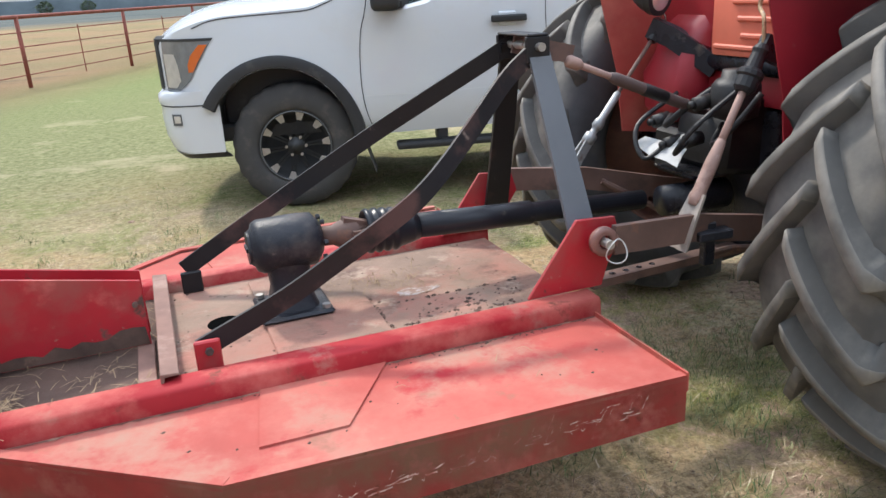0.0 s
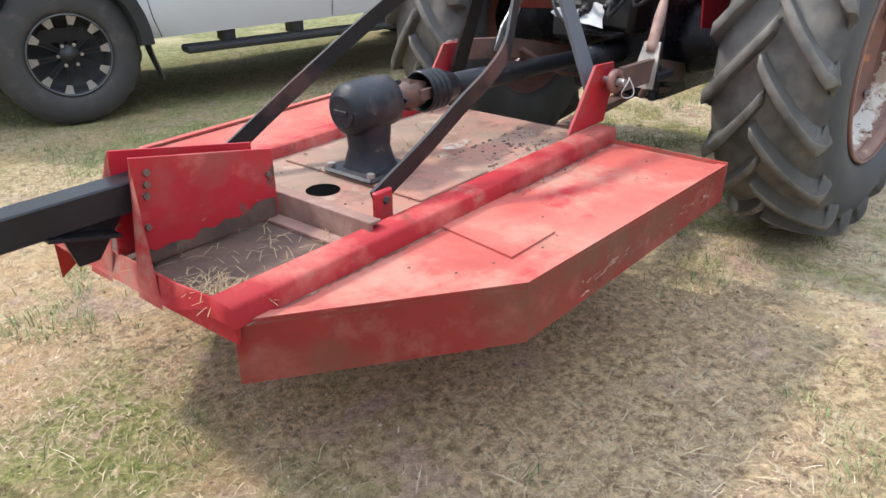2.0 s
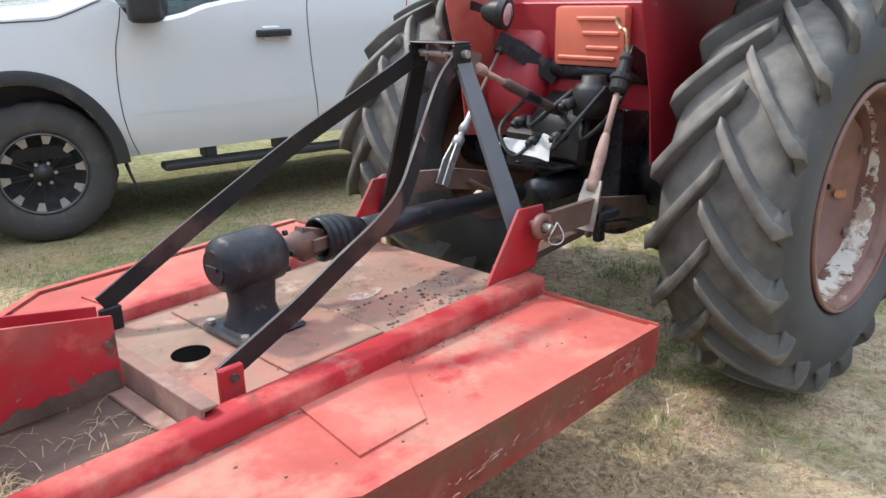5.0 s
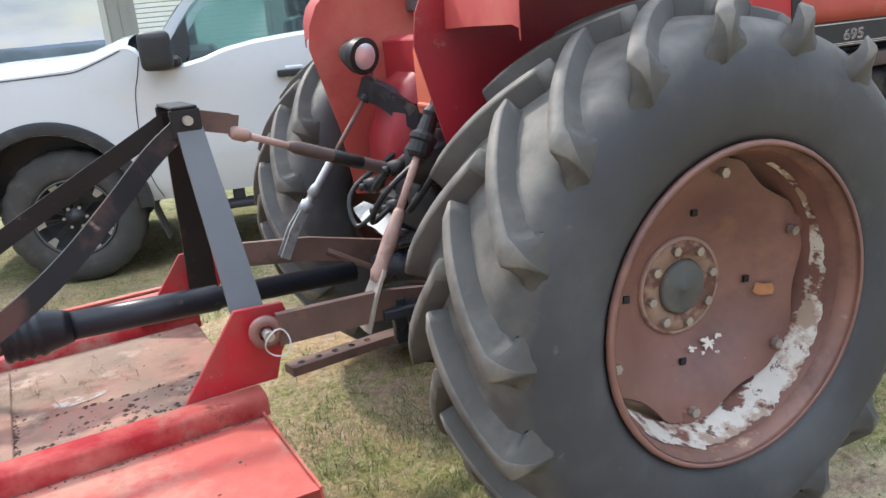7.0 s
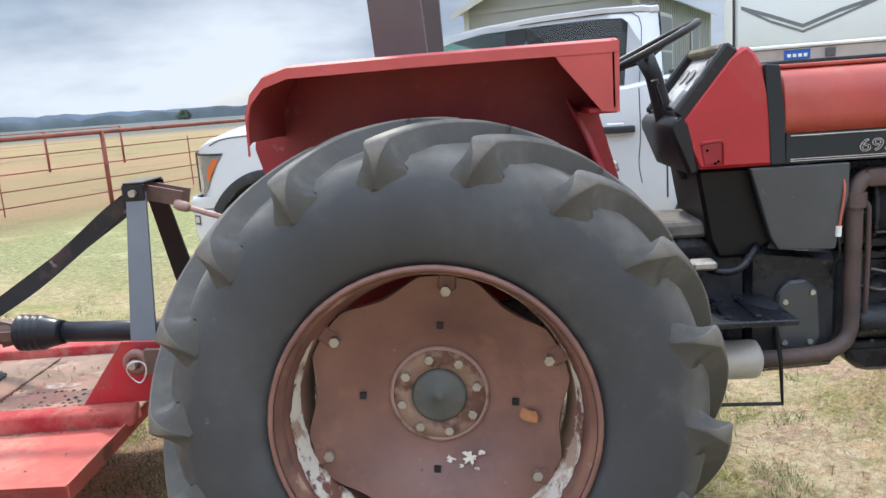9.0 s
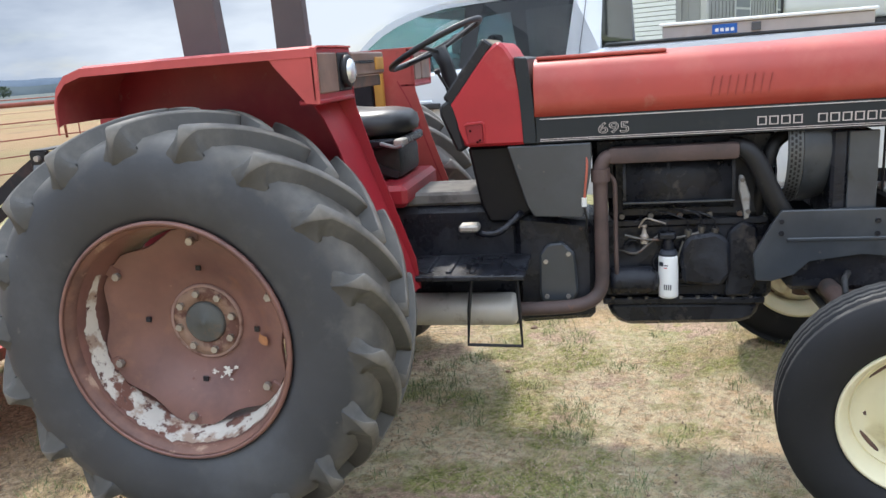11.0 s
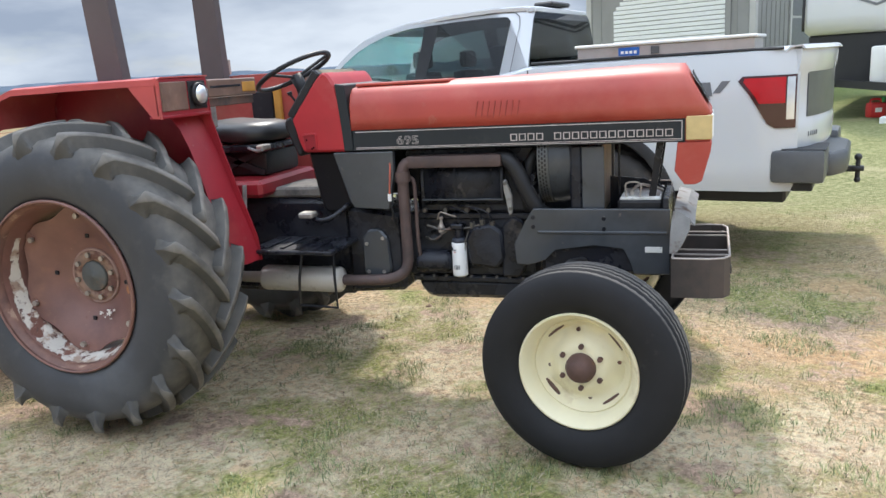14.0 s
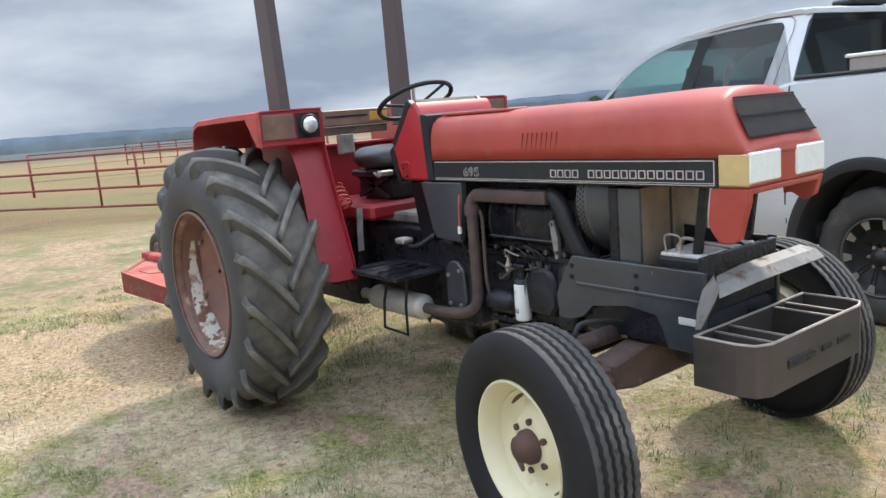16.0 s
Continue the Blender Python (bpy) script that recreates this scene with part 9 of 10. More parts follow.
# interior
bm = bm_new()
sheet(bm, [[(x, y, z) for y in np.linspace(cab_y(1.97, x) + 0.03, BW - 0.09 - cab_y(1.97, x), 5)] for x, z in ((1.38, 1.955), (1.80, 2.0), (2.40, 2.02), (2.84, 2.01))], 0.012)
part("headliner", bm, "headliner", roof)
bm = bm_new()
box(bm, (0.72, 0.16, 1.20), (1.06, BW - 0.22, 1.47), 0.04)
part("dashboard", bm, "truck_black", truck)
for x in (1.62, 2.42):
    for y in (0.45, 1.38):
        bm = bm_new()
        box(bm, (x, y - 0.24, 1.0), (x + 0.16, y + 0.24, 1.60), 0.06, seg=2)
        box(bm, (x + 0.03, y - 0.13, 1.62), (x + 0.13, y + 0.13, 1.79), 0.05, seg=2)
        part("cab_seat", bm, "truck_black", truck, smooth=50)
# mirror and handles
bm = bm_new()
box(bm, (0.605, -0.20, 1.335), (0.80, -0.05, 1.575), 0.05, seg=3)
mir = part("wing_mirror", bm, "truck_black", truck, "large black wing mirror", 50)
bm = bm_new()
box(bm, (0.66, -0.08, 1.345), (0.84, 0.04, 1.415), 0.02)
part("mirror_arm", bm, "truck_black", mir)
for x0 in (1.43, 2.48):
    bm = bm_new()
    box(bm, (x0, -0.075, 1.215), (x0 + 0.25, -0.035, 1.262), 0.012, seg=2)
    part("door_handle", bm, "truck_black", truck, "black door handle")
    bm = bm_new()
    box(bm, (x0 + 0.05, -0.045, 1.19), (x0 + 0.18, -0.02, 1.285), 0.01)
    part("handle_cup", bm, "truck_white", truck)
# running board
bm = bm_new()
box(bm, (0.72, -0.055, 0.375), (2.92, 0.10, 0.425), 0.018, seg=2)
rb = part("running_board", bm, "truck_black", truck, "black running board")
for x in (1.02, 1.55, 2.6):
    bm = bm_new()
    box(bm, (x, 0.03, 0.41), (x + 0.08, 0.2, 0.52), 0.01)
    part("board_bracket", bm, "truck_black", rb)
# bed, tailgate, lamps, rear bumper
bm = bm_new()
box(bm, (2.96, 0.12, 1.0), (4.86, BW - 0.18, 1.05), 0.01)
box(bm, (2.96, 0.10, 1.05), (3.0, BW - 0.16, 1.56), 0.01)
box(bm, (2.98, 0.06, 1.05), (4.86, 0.10, 1.56), 0.005)
box(bm, (2.98, BW - 0.16, 1.05), (4.86, BW - 0.12, 1.56), 0.005)
part("bed_liner", bm, "truck_black", truck)
bm = bm_new()
box(bm, (2.96, 0.02, 1.60), (4.86, 0.10, 1.622), 0.008)
part("bed_rail_cap", bm, "truck_black", truck)
bm = bm_new()
box(bm, (2.96, BW - 0.16, 1.60), (4.86, BW - 0.08, 1.622), 0.008)
part("bed_rail_cap", bm, "truck_black", truck)
def gate_x(y, d=0.0):
    """Rear face of the tailgate, bowed outwards."""
    return 4.955 + d + 0.19 * max(0.0, math.sin(math.pi * (y - 0.05) / (BW - 0.16))) ** 0.6


gy = np.linspace(0.05, BW - 0.11, 19)
bm = bm_new()
sheet(bm, [[(gate_x(y, d), y, z) for y in gy] for z, d in ((0.90, -0.01), (0.93, 0.0), (1.10, 0.005), (1.13, -0.01), (1.42, -0.012), (1.45, 0.005), (1.56, 0.02), (1.60, 0.015))], 0.05)
tg = part("tailgate", bm, "truck_white", truck, "white tailgate with a grey panel", 40)
bm = bm_new()
sheet(bm, [[(gate_x(y, -0.002), y, z) for y in gy[1:-1]] for z in (1.125, 1.28, 1.46)], 0.010)
part("tailgate_panel", bm, "chrome_grey", tg, smooth=40)
bm = bm_new()
sheet(bm, [[(gate_x(y, d), y, z) for y in gy] for z, d in ((1.585, -0.09), (1.622, -0.06), (1.628, 0.02), (1.60, 0.045))], 0.012)
part("tailgate_lip", bm, "truck_white", tg, smooth=40)
for k in range(5):
    y = 0.16 + 0.036 * k
    bm = bm_new()
    box(bm, (gate_x(y, 0.002), y, 0.985), (gate_x(y, 0.008), y + 0.026, 1.02), 0.001)
    part("badge_mark", bm, "decal_grey", tg)
def lamp_skin(name, zs, x0, x1, m, lift, parent, label=""):
    """Lamp lens that follows the curve of the bed side."""
    bm = bm_new()
    rows = []
    for z in zs:
        a = x0(z)
        rows.append([(x, side_y(x, z) - lift, z) for x in np.linspace(a, x1, 9)])
    sheet(bm, rows, 0.004)
    return part(name, bm, m, parent, label, 40)


def lamp_edge(z):
    return float(np.interp(z, (1.05, 1.09, 1.20, 1.30, 1.40, 1.43), (4.84, 4.775, 4.71, 4.65, 4.57, 4.60)))


tl = lamp_skin("tail_lamp", np.linspace(1.06, 1.43, 12), lamp_edge, 4.955, "lamp_smoke", 0.010, truck, "red tail lamp in a dark smoked surround")
lamp_skin("red_lens", np.linspace(1.235, 1.415, 8), lambda z: lamp_edge(z) + 0.03, 4.885, "tail_lens", 0.016, tl)
lamp_skin("clear_band", np.linspace(1.12, 1.415, 8), lambda z: 4.895, 4.945, "lamp_chrome", 0.016, tl)
for f in (lambda y: BW - 0.06 - y,):
    bm = bm_new()
    lo, hi = sorted((f(-0.012), f(0.14)))
    prism(bm, [(4.57, 1.400), (4.985, 1.435), (4.985, 1.09), (4.86, 1.05), (4.79, 1.09), (4.68, 1.26)], "y", lo, hi, 0.012)
    tl = part("tail_lamp", bm, "lamp_smoke", truck, "red tail lamp in a dark smoked surround", 40)
    bm = bm_new()
    lo, hi = sorted((f(-0.016), f(-0.008)))
    prism(bm, [(4.61, 1.392), (4.925, 1.412), (4.925, 1.235), (4.80, 1.255), (4.70, 1.30)], "y", lo, hi, 0.002)
    part("red_lens", bm, "tail_lens", tl)
    bm = bm_new()
    lo, hi = sorted((f(-0.018), f(-0.008)))
    prism(bm, [(4.932, 1.42), (4.985, 1.422), (4.985, 1.15), (4.932, 1.16)], "y", lo, hi, 0.002)
    part("clear_band", bm, "lamp_chrome", tl)
bm = bm_new()
for lo, hi in (((4.80, -0.035, 0.665), (5.16, 0.42, 0.905)), ((4.85, BW - 0.48, 0.665), (5.18, BW - 0.03, 0.905))):
    box(bm, lo, hi, 0.04, seg=2)
prism(bm, [(4.98, 0.40), (5.19, 0.40), (5.28, 0.60), (5.28, BW - 0.66), (5.20, BW - 0.46), (4.98, BW - 0.46)], "z", 0.66, 0.84, 0.02)
rbp = part("rear_bumper", bm, "chrome_grey", truck, "dark grey rear bumper", 40)
bm = bm_new()
box(bm, (4.87, -0.01, 0.895), (5.16, 0.40, 0.912), 0.006)
part("bumper_step", bm, "truck_black", rbp)
bm = bm_new()
box(bm, (4.90, 0.05, 0.60), (5.08, 0.35, 0.665), 0.01)
part("bumper_bracket", bm, "truck_black", rbp)
bm = bm_new()
box(bm, (5.10, 0.925, 0.62), (5.36, 0.975, 0.665), 0.006)
hitch = part("tow_hitch", bm, "truck_black", truck, "black tow bar with upper and lower ball")
bm = bm_new()
for z, r in ((0.735, 0.030), (0.555, 0.026)):
    bmesh.ops.create_icosphere(bm, subdivisions=2, radius=r, matrix=Matrix.Translation((5.345, 0.95, z)))
cyl(bm, (5.345, 0.95, 0.55), (5.345, 0.95, 0.74), 0.018, 12)
box(bm, (5.30, 0.915, 0.625), (5.39, 0.985, 0.665), 0.006)
part("tow_ball", bm, "truck_black", hitch, smooth=50)
# side decal: plain slanting shapes
for k, pts in enumerate(([(4.10, 1.30), (4.20, 1.30), (4.24, 1.40), (4.20, 1.40)], [(4.215, 1.30), (4.27, 1.30), (4.285, 1.33), (4.33, 1.33), (4.34, 1.30), (4.40, 1.30), (4.38, 1.40), (4.25, 1.40)], [(4.40, 1.32), (4.45, 1.32), (4.52, 1.405), (4.46, 1.405)])):
    bm = bm_new()
    fc = bm.faces.new([bm.verts.new((x, side_y(x, z) - 0.004, z)) for x, z in pts])
    part("side_decal", bm, "decal_grey", near_body)
# tool box lying along the near bed rail
tool = thing("truck_tool_box", truck.matrix_world @ Matrix.Translation((3.34, 0.03, 1.600)), "aluminium tool box with white lid along the truck bed", "tool box")
bm = bm_new()
box(bm, (0.02, 0.0, 0.0), (1.33, 0.46, 0.10), 0.006)
part("box_body", bm, "toolbox_alu", tool)
bm = bm_new()
box(bm, (0.0, -0.02, 0.10), (1.35, 0.48, 0.124), 0.012, seg=2)
part("box_lid", bm, "white_trim", tool, "white lid")
bm = bm_new()
box(bm, (0.35, -0.006, 0.025), (0.51, 0.002, 0.088), 0.001)
label_ = part("blue_label", bm, "sticker_blue", tool, "small blue label with white marks")
for k in range(4):
    bm = bm_new()
    box(bm, (0.37 + 0.033 * k, -0.009, 0.04), (0.392 + 0.033 * k, -0.006, 0.062))
    part("label_mark", bm, "white_trim", label_)
bm = bm_new()
box(bm, (0.60, -0.016, 0.03), (0.66, 0.0, 0.085), 0.004)
part("box_latch", bm, "chrome_grey", tool)

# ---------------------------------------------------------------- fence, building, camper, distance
# The haze of distance is put into these blue-grey ridge colours
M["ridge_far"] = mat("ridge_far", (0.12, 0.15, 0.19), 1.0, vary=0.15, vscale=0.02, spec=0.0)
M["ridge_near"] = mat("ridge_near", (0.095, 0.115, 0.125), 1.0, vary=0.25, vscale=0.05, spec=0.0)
M["bark"] = mat("bark", (0.10, 0.08, 0.06), 0.95, vary=0.2)
M["leaf_far"] = mat("leaf_far", (0.075, 0.10, 0.06), 0.9, vary=0.3, vscale=1.5)


def fence_run(name, a, b, posts, rails, label, top_r=0.038, rail_r=0.010, thin=0):
    a, b = Vector((*a, 0)), Vector((*b, 0))
    root = thing(name, pose(a.x, a.y, 0), label, "fence")
    d = b - a
    def z0(p):
        return ground_z(p.x, p.y)
    bm = bm_new()
    tube(bm, [Vector((0, 0, 1.38)), d + Vector((0, 0, 1.38))], top_r, 12)
    part("top_rail", bm, "fence_red", root, "thick red top pipe", 50)
    for z in rails:
        bm = bm_new()
        tube(bm, [Vector((0, 0, z)), d + Vector((0, 0, z))], rail_r, 8)
        part("rail", bm, "fence_red", root, smooth=50)
    for k in range(posts):
        p = d * (k / (posts - 1))
        bm = bm_new()
        tube(bm, [p + Vector((0, 0, -0.2)), p + Vector((0, 0, 1.40))], 0.042, 12)
        part("post", bm, "fence_red", root, smooth=50)
        if thin and k < posts - 1:
            for j in range(1, thin + 1):
                q = d * ((k + j / (thin + 1)) / (posts - 1))
                bm = bm_new()
                tube(bm, [q + Vector((0, 0, 0.1)), q + Vector((0, 0, 1.15))], 0.012, 6)
                part("picket", bm, "fence_red", root)
    return root


fence_run("pipe_fence", (-10.5, 3.3), (4.6, 39.3), 10, (0.25, 0.52, 0.80, 1.08), "rusty red pipe fence with thin rods", 0.040, 0.011, 1)
fence_run("pipe_fence", (-16.6, -0.1), (-28.0, -6.0), 4, (0.25, 0.52, 0.80, 1.08), "rusty red pipe fence with thin rods", 0.040, 0.011, 1)
# gate panels, from the corner post
def gate(p, q, label):
    a, b = Vector((*p, 0)), Vector((*q, 0))
    root = thing("field_gate", pose(a.x, a.y, 0), label, "gate", "field gates")
    d = b - a
    for z in (0.22, 0.62, 1.0, 1.34):
        bm = bm_new()
        tube(bm, [d * 0.01 + Vector((0, 0, z)), d * 0.99 + Vector((0, 0, z))], 0.028, 10)
        part("bar", bm, "fence_red", root, smooth=50)
    for t in (0.012, 0.5, 0.988):
        bm = bm_new()
        tube(bm, [d * t + Vector((0, 0, 0.20)), d * t + Vector((0, 0, 1.36))], 0.026, 10)
        part("upright", bm, "fence_red", root, smooth=50)
    return root
gate((-10.62, 3.24), (-16.5, -0.05), "closed red tube gate in the pasture fence")
# second fence further back
fence_run("far_fence", (-24.0, 2.0), (-14.0, 26.0), 9, (0.5, 0.95), "thin dark wire fence far in the pasture", 0.018, 0.006, 0)
# small red pen far behind the gate
pen = thing("cattle_pen", pose(-46.0, 14.5, 0, 0, 0, 25), "distant red panel pen in the tan field", "pen")
for k in range(7):
    bm = bm_new()
    box(bm, (-5.2 + 1.6 * k, -0.03, 0.0), (-5.14 + 1.6 * k, 0.03, 1.45))
    part("pen_post", bm, "fence_red", pen)
for k in range(4):
    bm = bm_new()
    box(bm, (-5.2, -0.015, 0.35 + 0.35 * k), (4.46, 0.015, 0.39 + 0.35 * k))
    part("pen_bar", bm, "fence_red", pen)

# building with a roll-up door in its gable end
BX = pose(-0.34, 18.50, 0, 0, 0, -25)
house = thing("shed_house", BX, "beige metal-sided building with white trim and a roll-up door", "building")
HWID, HLEN, HEAVE, HPEAK = 4.63, 10.2, 3.82, 4.80
bm = bm_new()
prism(bm, [(0, 0), (HWID, 0), (HWID, HEAVE), (HWID / 2, HPEAK), (0, HEAVE)], "y", 0.0, HLEN)
wallh = part("wall", bm, "siding", house, "beige vertical metal siding")
k = 0
x = 0.12
while x < HWID - 0.05:
    if not 0.69 < x < 4.10:
        bm = bm_new()
        box(bm, (x, -0.018, 0), (x + 0.03, 0.0, HEAVE + (HPEAK - HEAVE) * (1 - abs(x - HWID / 2) / (HWID / 2)) - 0.05))
        part("siding_rib", bm, "siding", wallh)
    x += 0.29
for j in range(34):
    bm = bm_new()
    box(bm, (HWID, 0.1 + 0.29 * j, 0.0), (HWID + 0.018, 0.13 + 0.29 * j, HEAVE))
    part("siding_rib", bm, "siding", wallh)
bm = bm_new()
prism(bm, [(0.72, 0.0), (4.06, 0.0), (4.06, 2.95), (3.73, 3.28), (1.05, 3.28), (0.72, 2.95)], "y", -0.05, 0.0)
frame_d = part("door_frame", bm, "siding", house)
for j in range(28):
    bm = bm_new()
    z = 0.06 + 0.112 * j
    ins = 0.08 if z < 2.78 else 0.08 + (z - 2.78)
    box(bm, (0.77 + ins, -0.075, z), (4.01 - ins, -0.05, z + 0.094), 0.008)
    part("door_slat", bm, "white_trim", frame_d)
for s in (0, 1):
    bm = bm_new()
    x0, x1 = (-0.28, HWID / 2) if s == 0 else (HWID / 2, HWID + 0.28)
    z0, z1 = (HEAVE - 0.11, HPEAK) if s == 0 else (HPEAK, HEAVE - 0.11)
    vs = [bm.verts.new(p) for p in ((x0, -0.30, z0 + 0.02), (x1, -0.30, z1 + 0.02), (x1, HLEN + 0.3, z1 + 0.02), (x0, HLEN + 0.3, z0 + 0.02))]
    fc = bm.faces.new(vs)
    bmesh.ops.solidify(bm, geom=[fc], thickness=0.06)
    part("roof_slope", bm, "roof_metal", house)
    bm = bm_new()
    a, b = Vector((x0, -0.32, z0 - 0.06)), Vector((x1, -0.32, z1 - 0.06))
    tube(bm, [a, b], 0, flat=(0.03, 0.16))
    part("barge_board", bm, "trim_beige", house)
bm = bm_new()
box(bm, (0.13, -0.03, HEAVE - 0.16), (HWID - 0.13, -0.002, HEAVE - 0.04), 0.004)
part("gable_trim", bm, "siding", house)
bm = bm_new()
box(bm, (HWID - 0.12, -0.03, 0), (HWID + 0.03, 0.12, HEAVE), 0.005)
part("corner_trim", bm, "trim_beige", house)
bm = bm_new()
box(bm, (-0.03, -0.03, 0), (0.12, 0.12, HEAVE), 0.005)
part("corner_trim", bm, "trim_beige", house)
for y0, y1 in ((2.16, 3.65), (6.40, 7.70)):
    bm = bm_new()
    box(bm, (HWID + 0.018, y0, 1.40), (HWID + 0.055, y1, 3.40), 0.01)
    w = part("window", bm, "trim_beige", house, "white-framed narrow window")
    for zz in ((1.50, 2.36), (2.42, 3.30)):
        bm = bm_new()
        box(bm, (HWID + 0.050, y0 + 0.12, zz[0]), (HWID + 0.062, y1 - 0.12, zz[1]))
        part("pane", bm, "camper_black" if y0 > 3 and zz[0] < 2 else "decal_grey", w)

# camper trailer: its blunt nose looks back along the truck
CAMP = pose(4.30, 10.55, 0, 0, 0, -15)
CW = 2.85
camper = thing("camper_trailer", CAMP, "white travel trailer with grey chevron graphics and dark underside", "trailer")
bm = bm_new()
prism(bm, [(0.0, 1.78), (-0.10, 2.0), (-0.04, 2.9), (0.25, 3.25), (7.0, 3.35), (7.0, 1.78)], "x", 0.0, CW, 0.06)
bodyc = part("trailer_body", bm, "camper_white", camper, "white trailer shell", 40)
bm = bm_new()
tube(bm, [(-0.01, -0.075, 1.86), (-0.01, -0.09, 2.0), (-0.01, -0.035, 2.9), (-0.01, 0.25, 3.25)], 0.022, 8)
part("edge_trim", bm, "camper_black", bodyc, "black trim down the nose's edge", 40)
bm = bm_new()
box(bm, (0.06, 0.05, 0.95), (CW - 0.06, 6.9, 1.78), 0.03)
part("underside", bm, "camper_black", camper, "black trailer underside")


def nose_y(z):
    return -0.10 + 0.06 * (z - 2.0) / 0.9 - 0.006


for k in range(2):
    lo = 0.085 * k
    pts = [(0.10, 2.64), (0.55, 2.47 - lo), (1.03, 2.27 - lo), (1.55, 2.46 - lo), (2.30, 2.66)]
    bm = bm_new()
    w = 0.040 - 0.012 * k
    sheet(bm, [[(x, nose_y(z + w), z + w) for x, z in pts], [(x, nose_y(z - w), z - w * 0.5) for x, z in pts]], 0.004)
    part("chevron", bm, "decal_grey", bodyc)
for k in range(6):
    bm = bm_new()
    x = 0.66 + 0.15 * k
    sheet(bm, [[(x, nose_y(2.83), 2.83), (x + 0.10, nose_y(2.83), 2.83)], [(x, nose_y(2.76), 2.76), (x + 0.10, nose_y(2.76), 2.76)]], 0.004)
    part("name_bar", bm, "decal_grey", bodyc)
for x in (2.42, 2.55, 2.66):
    bm = bm_new()
    sheet(bm, [[(x, nose_y(2.88), 2.88), (x + 0.05, nose_y(2.88), 2.88)], [(x, nose_y(2.05), 2.05), (x + 0.05, nose_y(2.05), 2.05)]], 0.004)
    part("corner_stripe", bm, "decal_grey", bodyc)
bm = bm_new()
for s in (-1, 1):
    tube(bm, [(1.40 + s * 0.9, 0.1, 1.0), (1.40, -0.9, 0.95)], 0, flat=(0.06, 0.12))
part("tongue", bm, "camper_black", camper)
bm = bm_new()
box(bm, (1.02, -0.42, 1.0), (1.86, -0.06, 1.56), 0.05, seg=2)
part("gas_bottle_cover", bm, "white_trim", camper, "white gas bottle cover", 40)
bm = bm_new()
cyl(bm, (1.38, -0.62, 0.45), (1.38, -0.62, 1.30), 0.035, 12)
box(bm, (1.31, -0.68, 1.28), (1.45, -0.56, 1.58), 0.03, seg=2)
part("tongue_jack", bm, "camper_black", camper, "black powered tongue jack")
bm = bm_new()
box(bm, (1.22, -0.76, 0.36), (1.54, -0.48, 0.50), 0.01)
part("support_block", bm, "white_trim", camper)
for x, y in ((5.41, 10.5), (6.33, 10.45)):
    can = thing("fuel_can", pose(x, y, ground_z(x, y), 0, 0, 12 + 20 * (x - 5)), "red plastic fuel can with a green spout cap", "fuel can", "fuel cans")
    bm = bm_new()
    box(bm, (-0.13, -0.09, 0.0), (0.13, 0.09, 0.24), 0.035, seg=2)
    part("can_body", bm, "can_red", can, smooth=50)
    bm = bm_new()
    tube(bm, smooth_path([(-0.10, 0, 0.23), (-0.08, 0, 0.29), (0.06, 0, 0.29), (0.08, 0, 0.23)], 4), 0.016, 8)
    part("can_handle", bm, "can_red", can, smooth=50)
    bm = bm_new()
    cyl(bm, (0.10, 0, 0.23), (0.12, 0, 0.32), 0.026, 12)
    part("spout_cap", bm, "can_green", can)
    bm = bm_new()
    box(bm, (-0.06, -0.0935, 0.09), (0.05, -0.089, 0.16))
    part("label_bar", bm, "white_trim", can)

# tall posts beyond the trailer
for x, y, w, m, shade in ((10.75, 13.52, 0.13, "rim_rust", "dark brown"), (10.9, 13.4, 0.15, "lens_brown", "brown"), (11.08, 13.27, 0.19, "white_trim", "whitish"), (12.73, 11.97, 0.18, "roof_metal", "grey"), (12.9, 11.83, 0.20, "lens_brown", "brown"), (13.03, 11.7, 0.20, "siding", "pale"), (13.24, 11.49, 0.30, "lens_brown", "brown")):
    bm = bm_new()
    box(bm, (-w / 2, -w / 2, -0.1), (w / 2, w / 2, 5.2), 0.012)
    box(bm, (-w / 2 - 0.05, -w / 2 - 0.05, -0.1), (w / 2 + 0.05, w / 2 + 0.05, 0.03), 0.004)
    ob = part("steel_post", bm, m)
    ob.matrix_world = pose(x, y, ground_z(x, y), 0, 0, 40)
    tagged(ob, "tall " + shade + " post standing beyond the trailer", "post", "far posts")

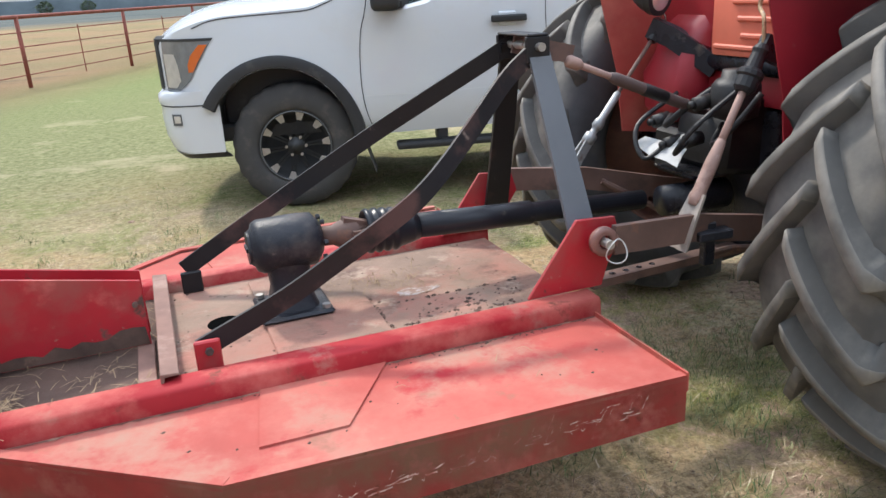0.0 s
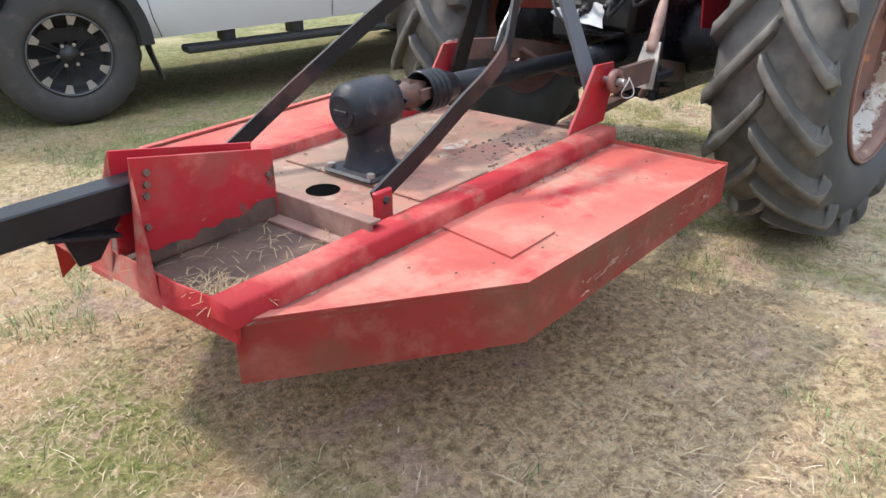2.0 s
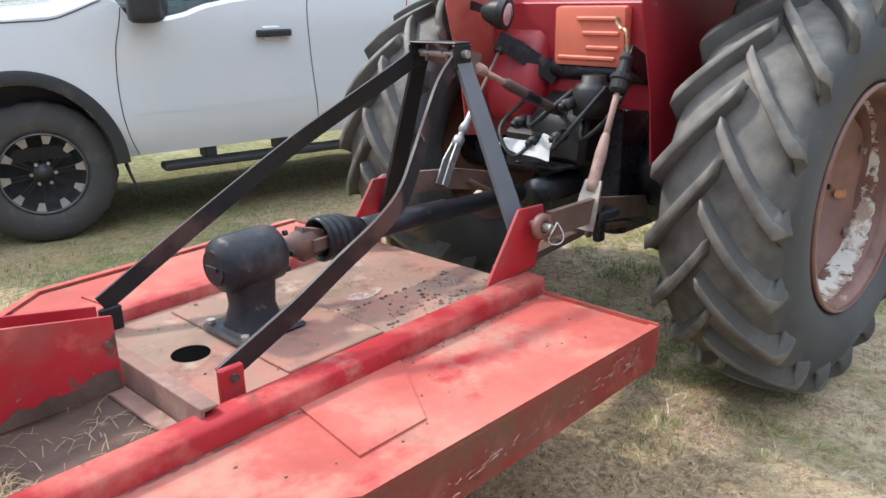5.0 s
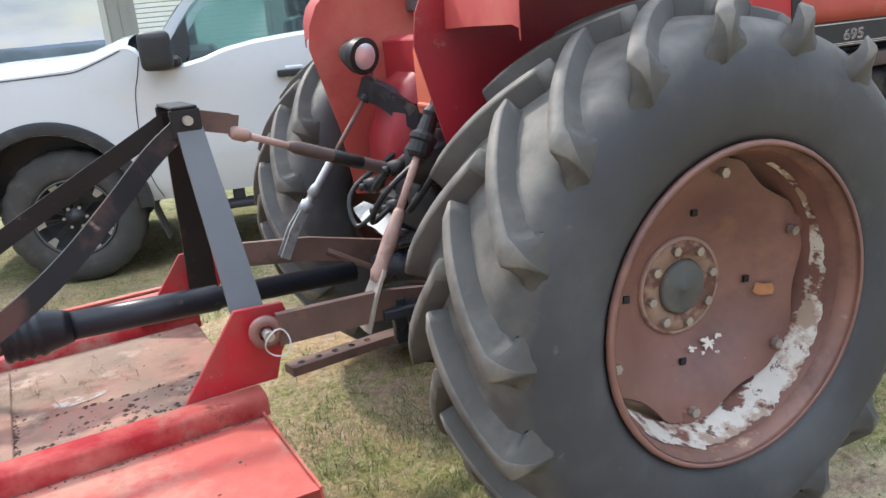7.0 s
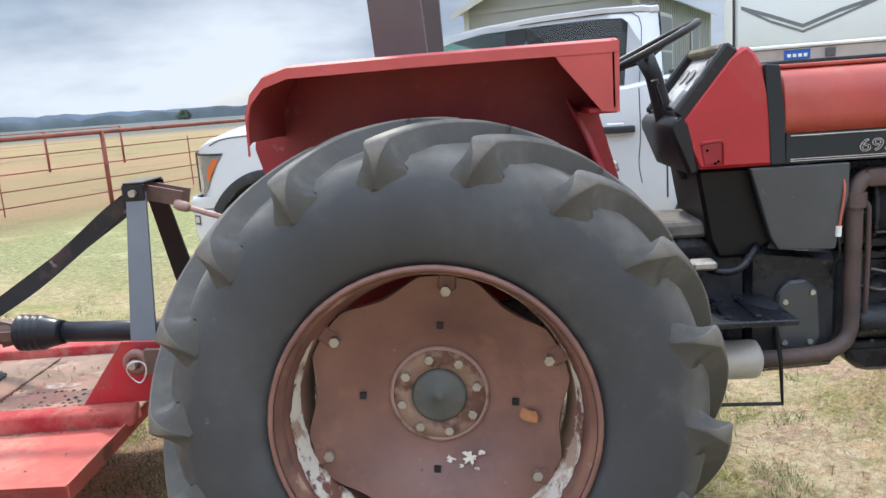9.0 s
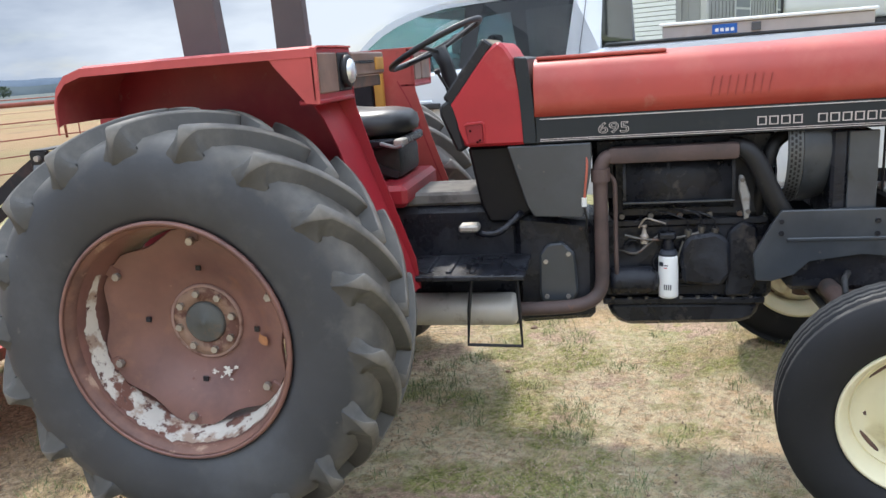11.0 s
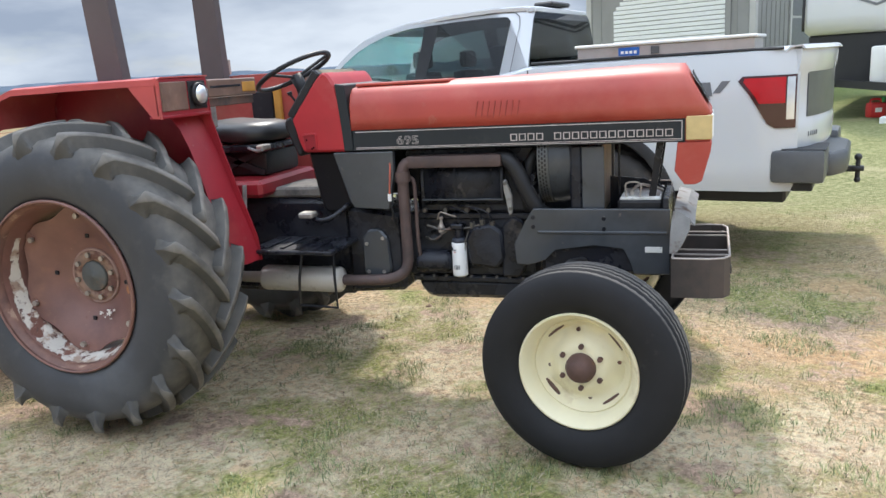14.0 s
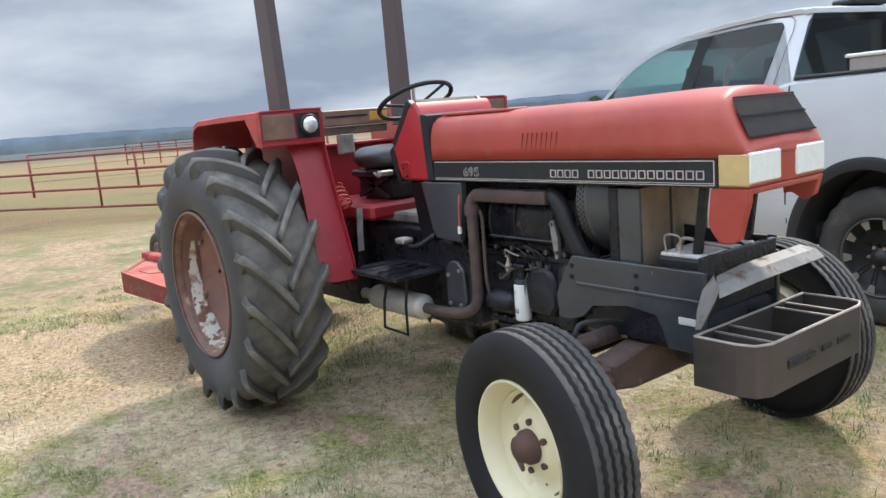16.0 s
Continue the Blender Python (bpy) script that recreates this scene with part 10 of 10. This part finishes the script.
# far ridge and trees along the horizon
def ridge(name, label, r0, hgt, rough, mname, a0, a1, seed, thick=60.0):
    bm = bm_new()
    top, low, back = [], [], []
    n = 420
    for i in range(n + 1):
        a = radians(a0 + (a1 - a0) * i / n)
        h = hgt * (0.75 + 0.5 * noise.noise((math.cos(a) * 2.2 + seed, math.sin(a) * 2.2, 0))) + rough * noise.noise((i * 0.35, seed, 3.0)) + rough * 0.6 * noise.noise((i * 1.1, seed, 9.0))
        h = max(h, hgt * 0.25)
        x, y = r0 * math.cos(a), r0 * math.sin(a)
        low.append((x, y, -3.0))
        top.append((x * 1.01, y * 1.01, h))
        back.append((x * 1.2, y * 1.2, -3.0))
    sheet(bm, [low, top, back], 0.0)
    ob = part(name, bm, mname, None, smooth=80)
    return tagged(ob, label, "hills", kind="structure")
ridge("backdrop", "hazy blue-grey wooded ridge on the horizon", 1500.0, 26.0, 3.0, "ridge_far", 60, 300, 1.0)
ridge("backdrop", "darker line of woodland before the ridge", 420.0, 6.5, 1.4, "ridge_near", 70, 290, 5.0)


def far_tree(x, y, h, seed):
    rnd = random.Random(seed)
    root = thing("tree", pose(x, y, ground_z(x, y) * 0 - 0.2), "distant round-crowned pasture tree", "tree", "far trees")
    bm = bm_new()
    tube(bm, [(0, 0, 0), (0.05 * h, 0.02 * h, 0.3 * h), (0.03 * h, 0, 0.55 * h)], [0.035 * h, 0.026 * h, 0.012 * h], 7)
    for k in range(4):
        a = rnd.uniform(0, 6.28)
        tube(bm, [(0.04 * h, 0.01 * h, 0.3 * h), (0.22 * h * math.cos(a), 0.22 * h * math.sin(a), 0.58 * h)], [0.016 * h, 0.006 * h], 5)
    part("trunk", bm, "bark", root)
    bm = bm_new()
    for k in range(620):
        a, b = rnd.uniform(0, 6.28), rnd.uniform(-1.0, 1.4)
        rr = (0.55 + 0.12 * math.sin(3 * a + seed)) * h * rnd.uniform(0.55, 1.0) ** 0.5
        c = Vector((rr * math.cos(a) * math.cos(b), rr * math.sin(a) * math.cos(b), 0.48 * h + 0.40 * h * math.sin(b) * rnd.uniform(0.6, 1.1)))
        q = 0.09 * h
        pts = [c + Vector((rnd.uniform(-q, q), rnd.uniform(-q, q), rnd.uniform(-q, q))) for _ in range(3)]
        bm.faces.new([bm.verts.new(p) for p in pts])
    part("crown", bm, "leaf_far", root)


for k, (az, r, h) in enumerate(((97, 330, 5.0), (99.5, 350, 5.6), (112, 340, 5.5), (124, 350, 5.6), (131, 330, 5.0), (146, 345, 5.4))):
    far_tree(r * math.cos(radians(az)), r * math.sin(radians(az)), h, 40 + k)
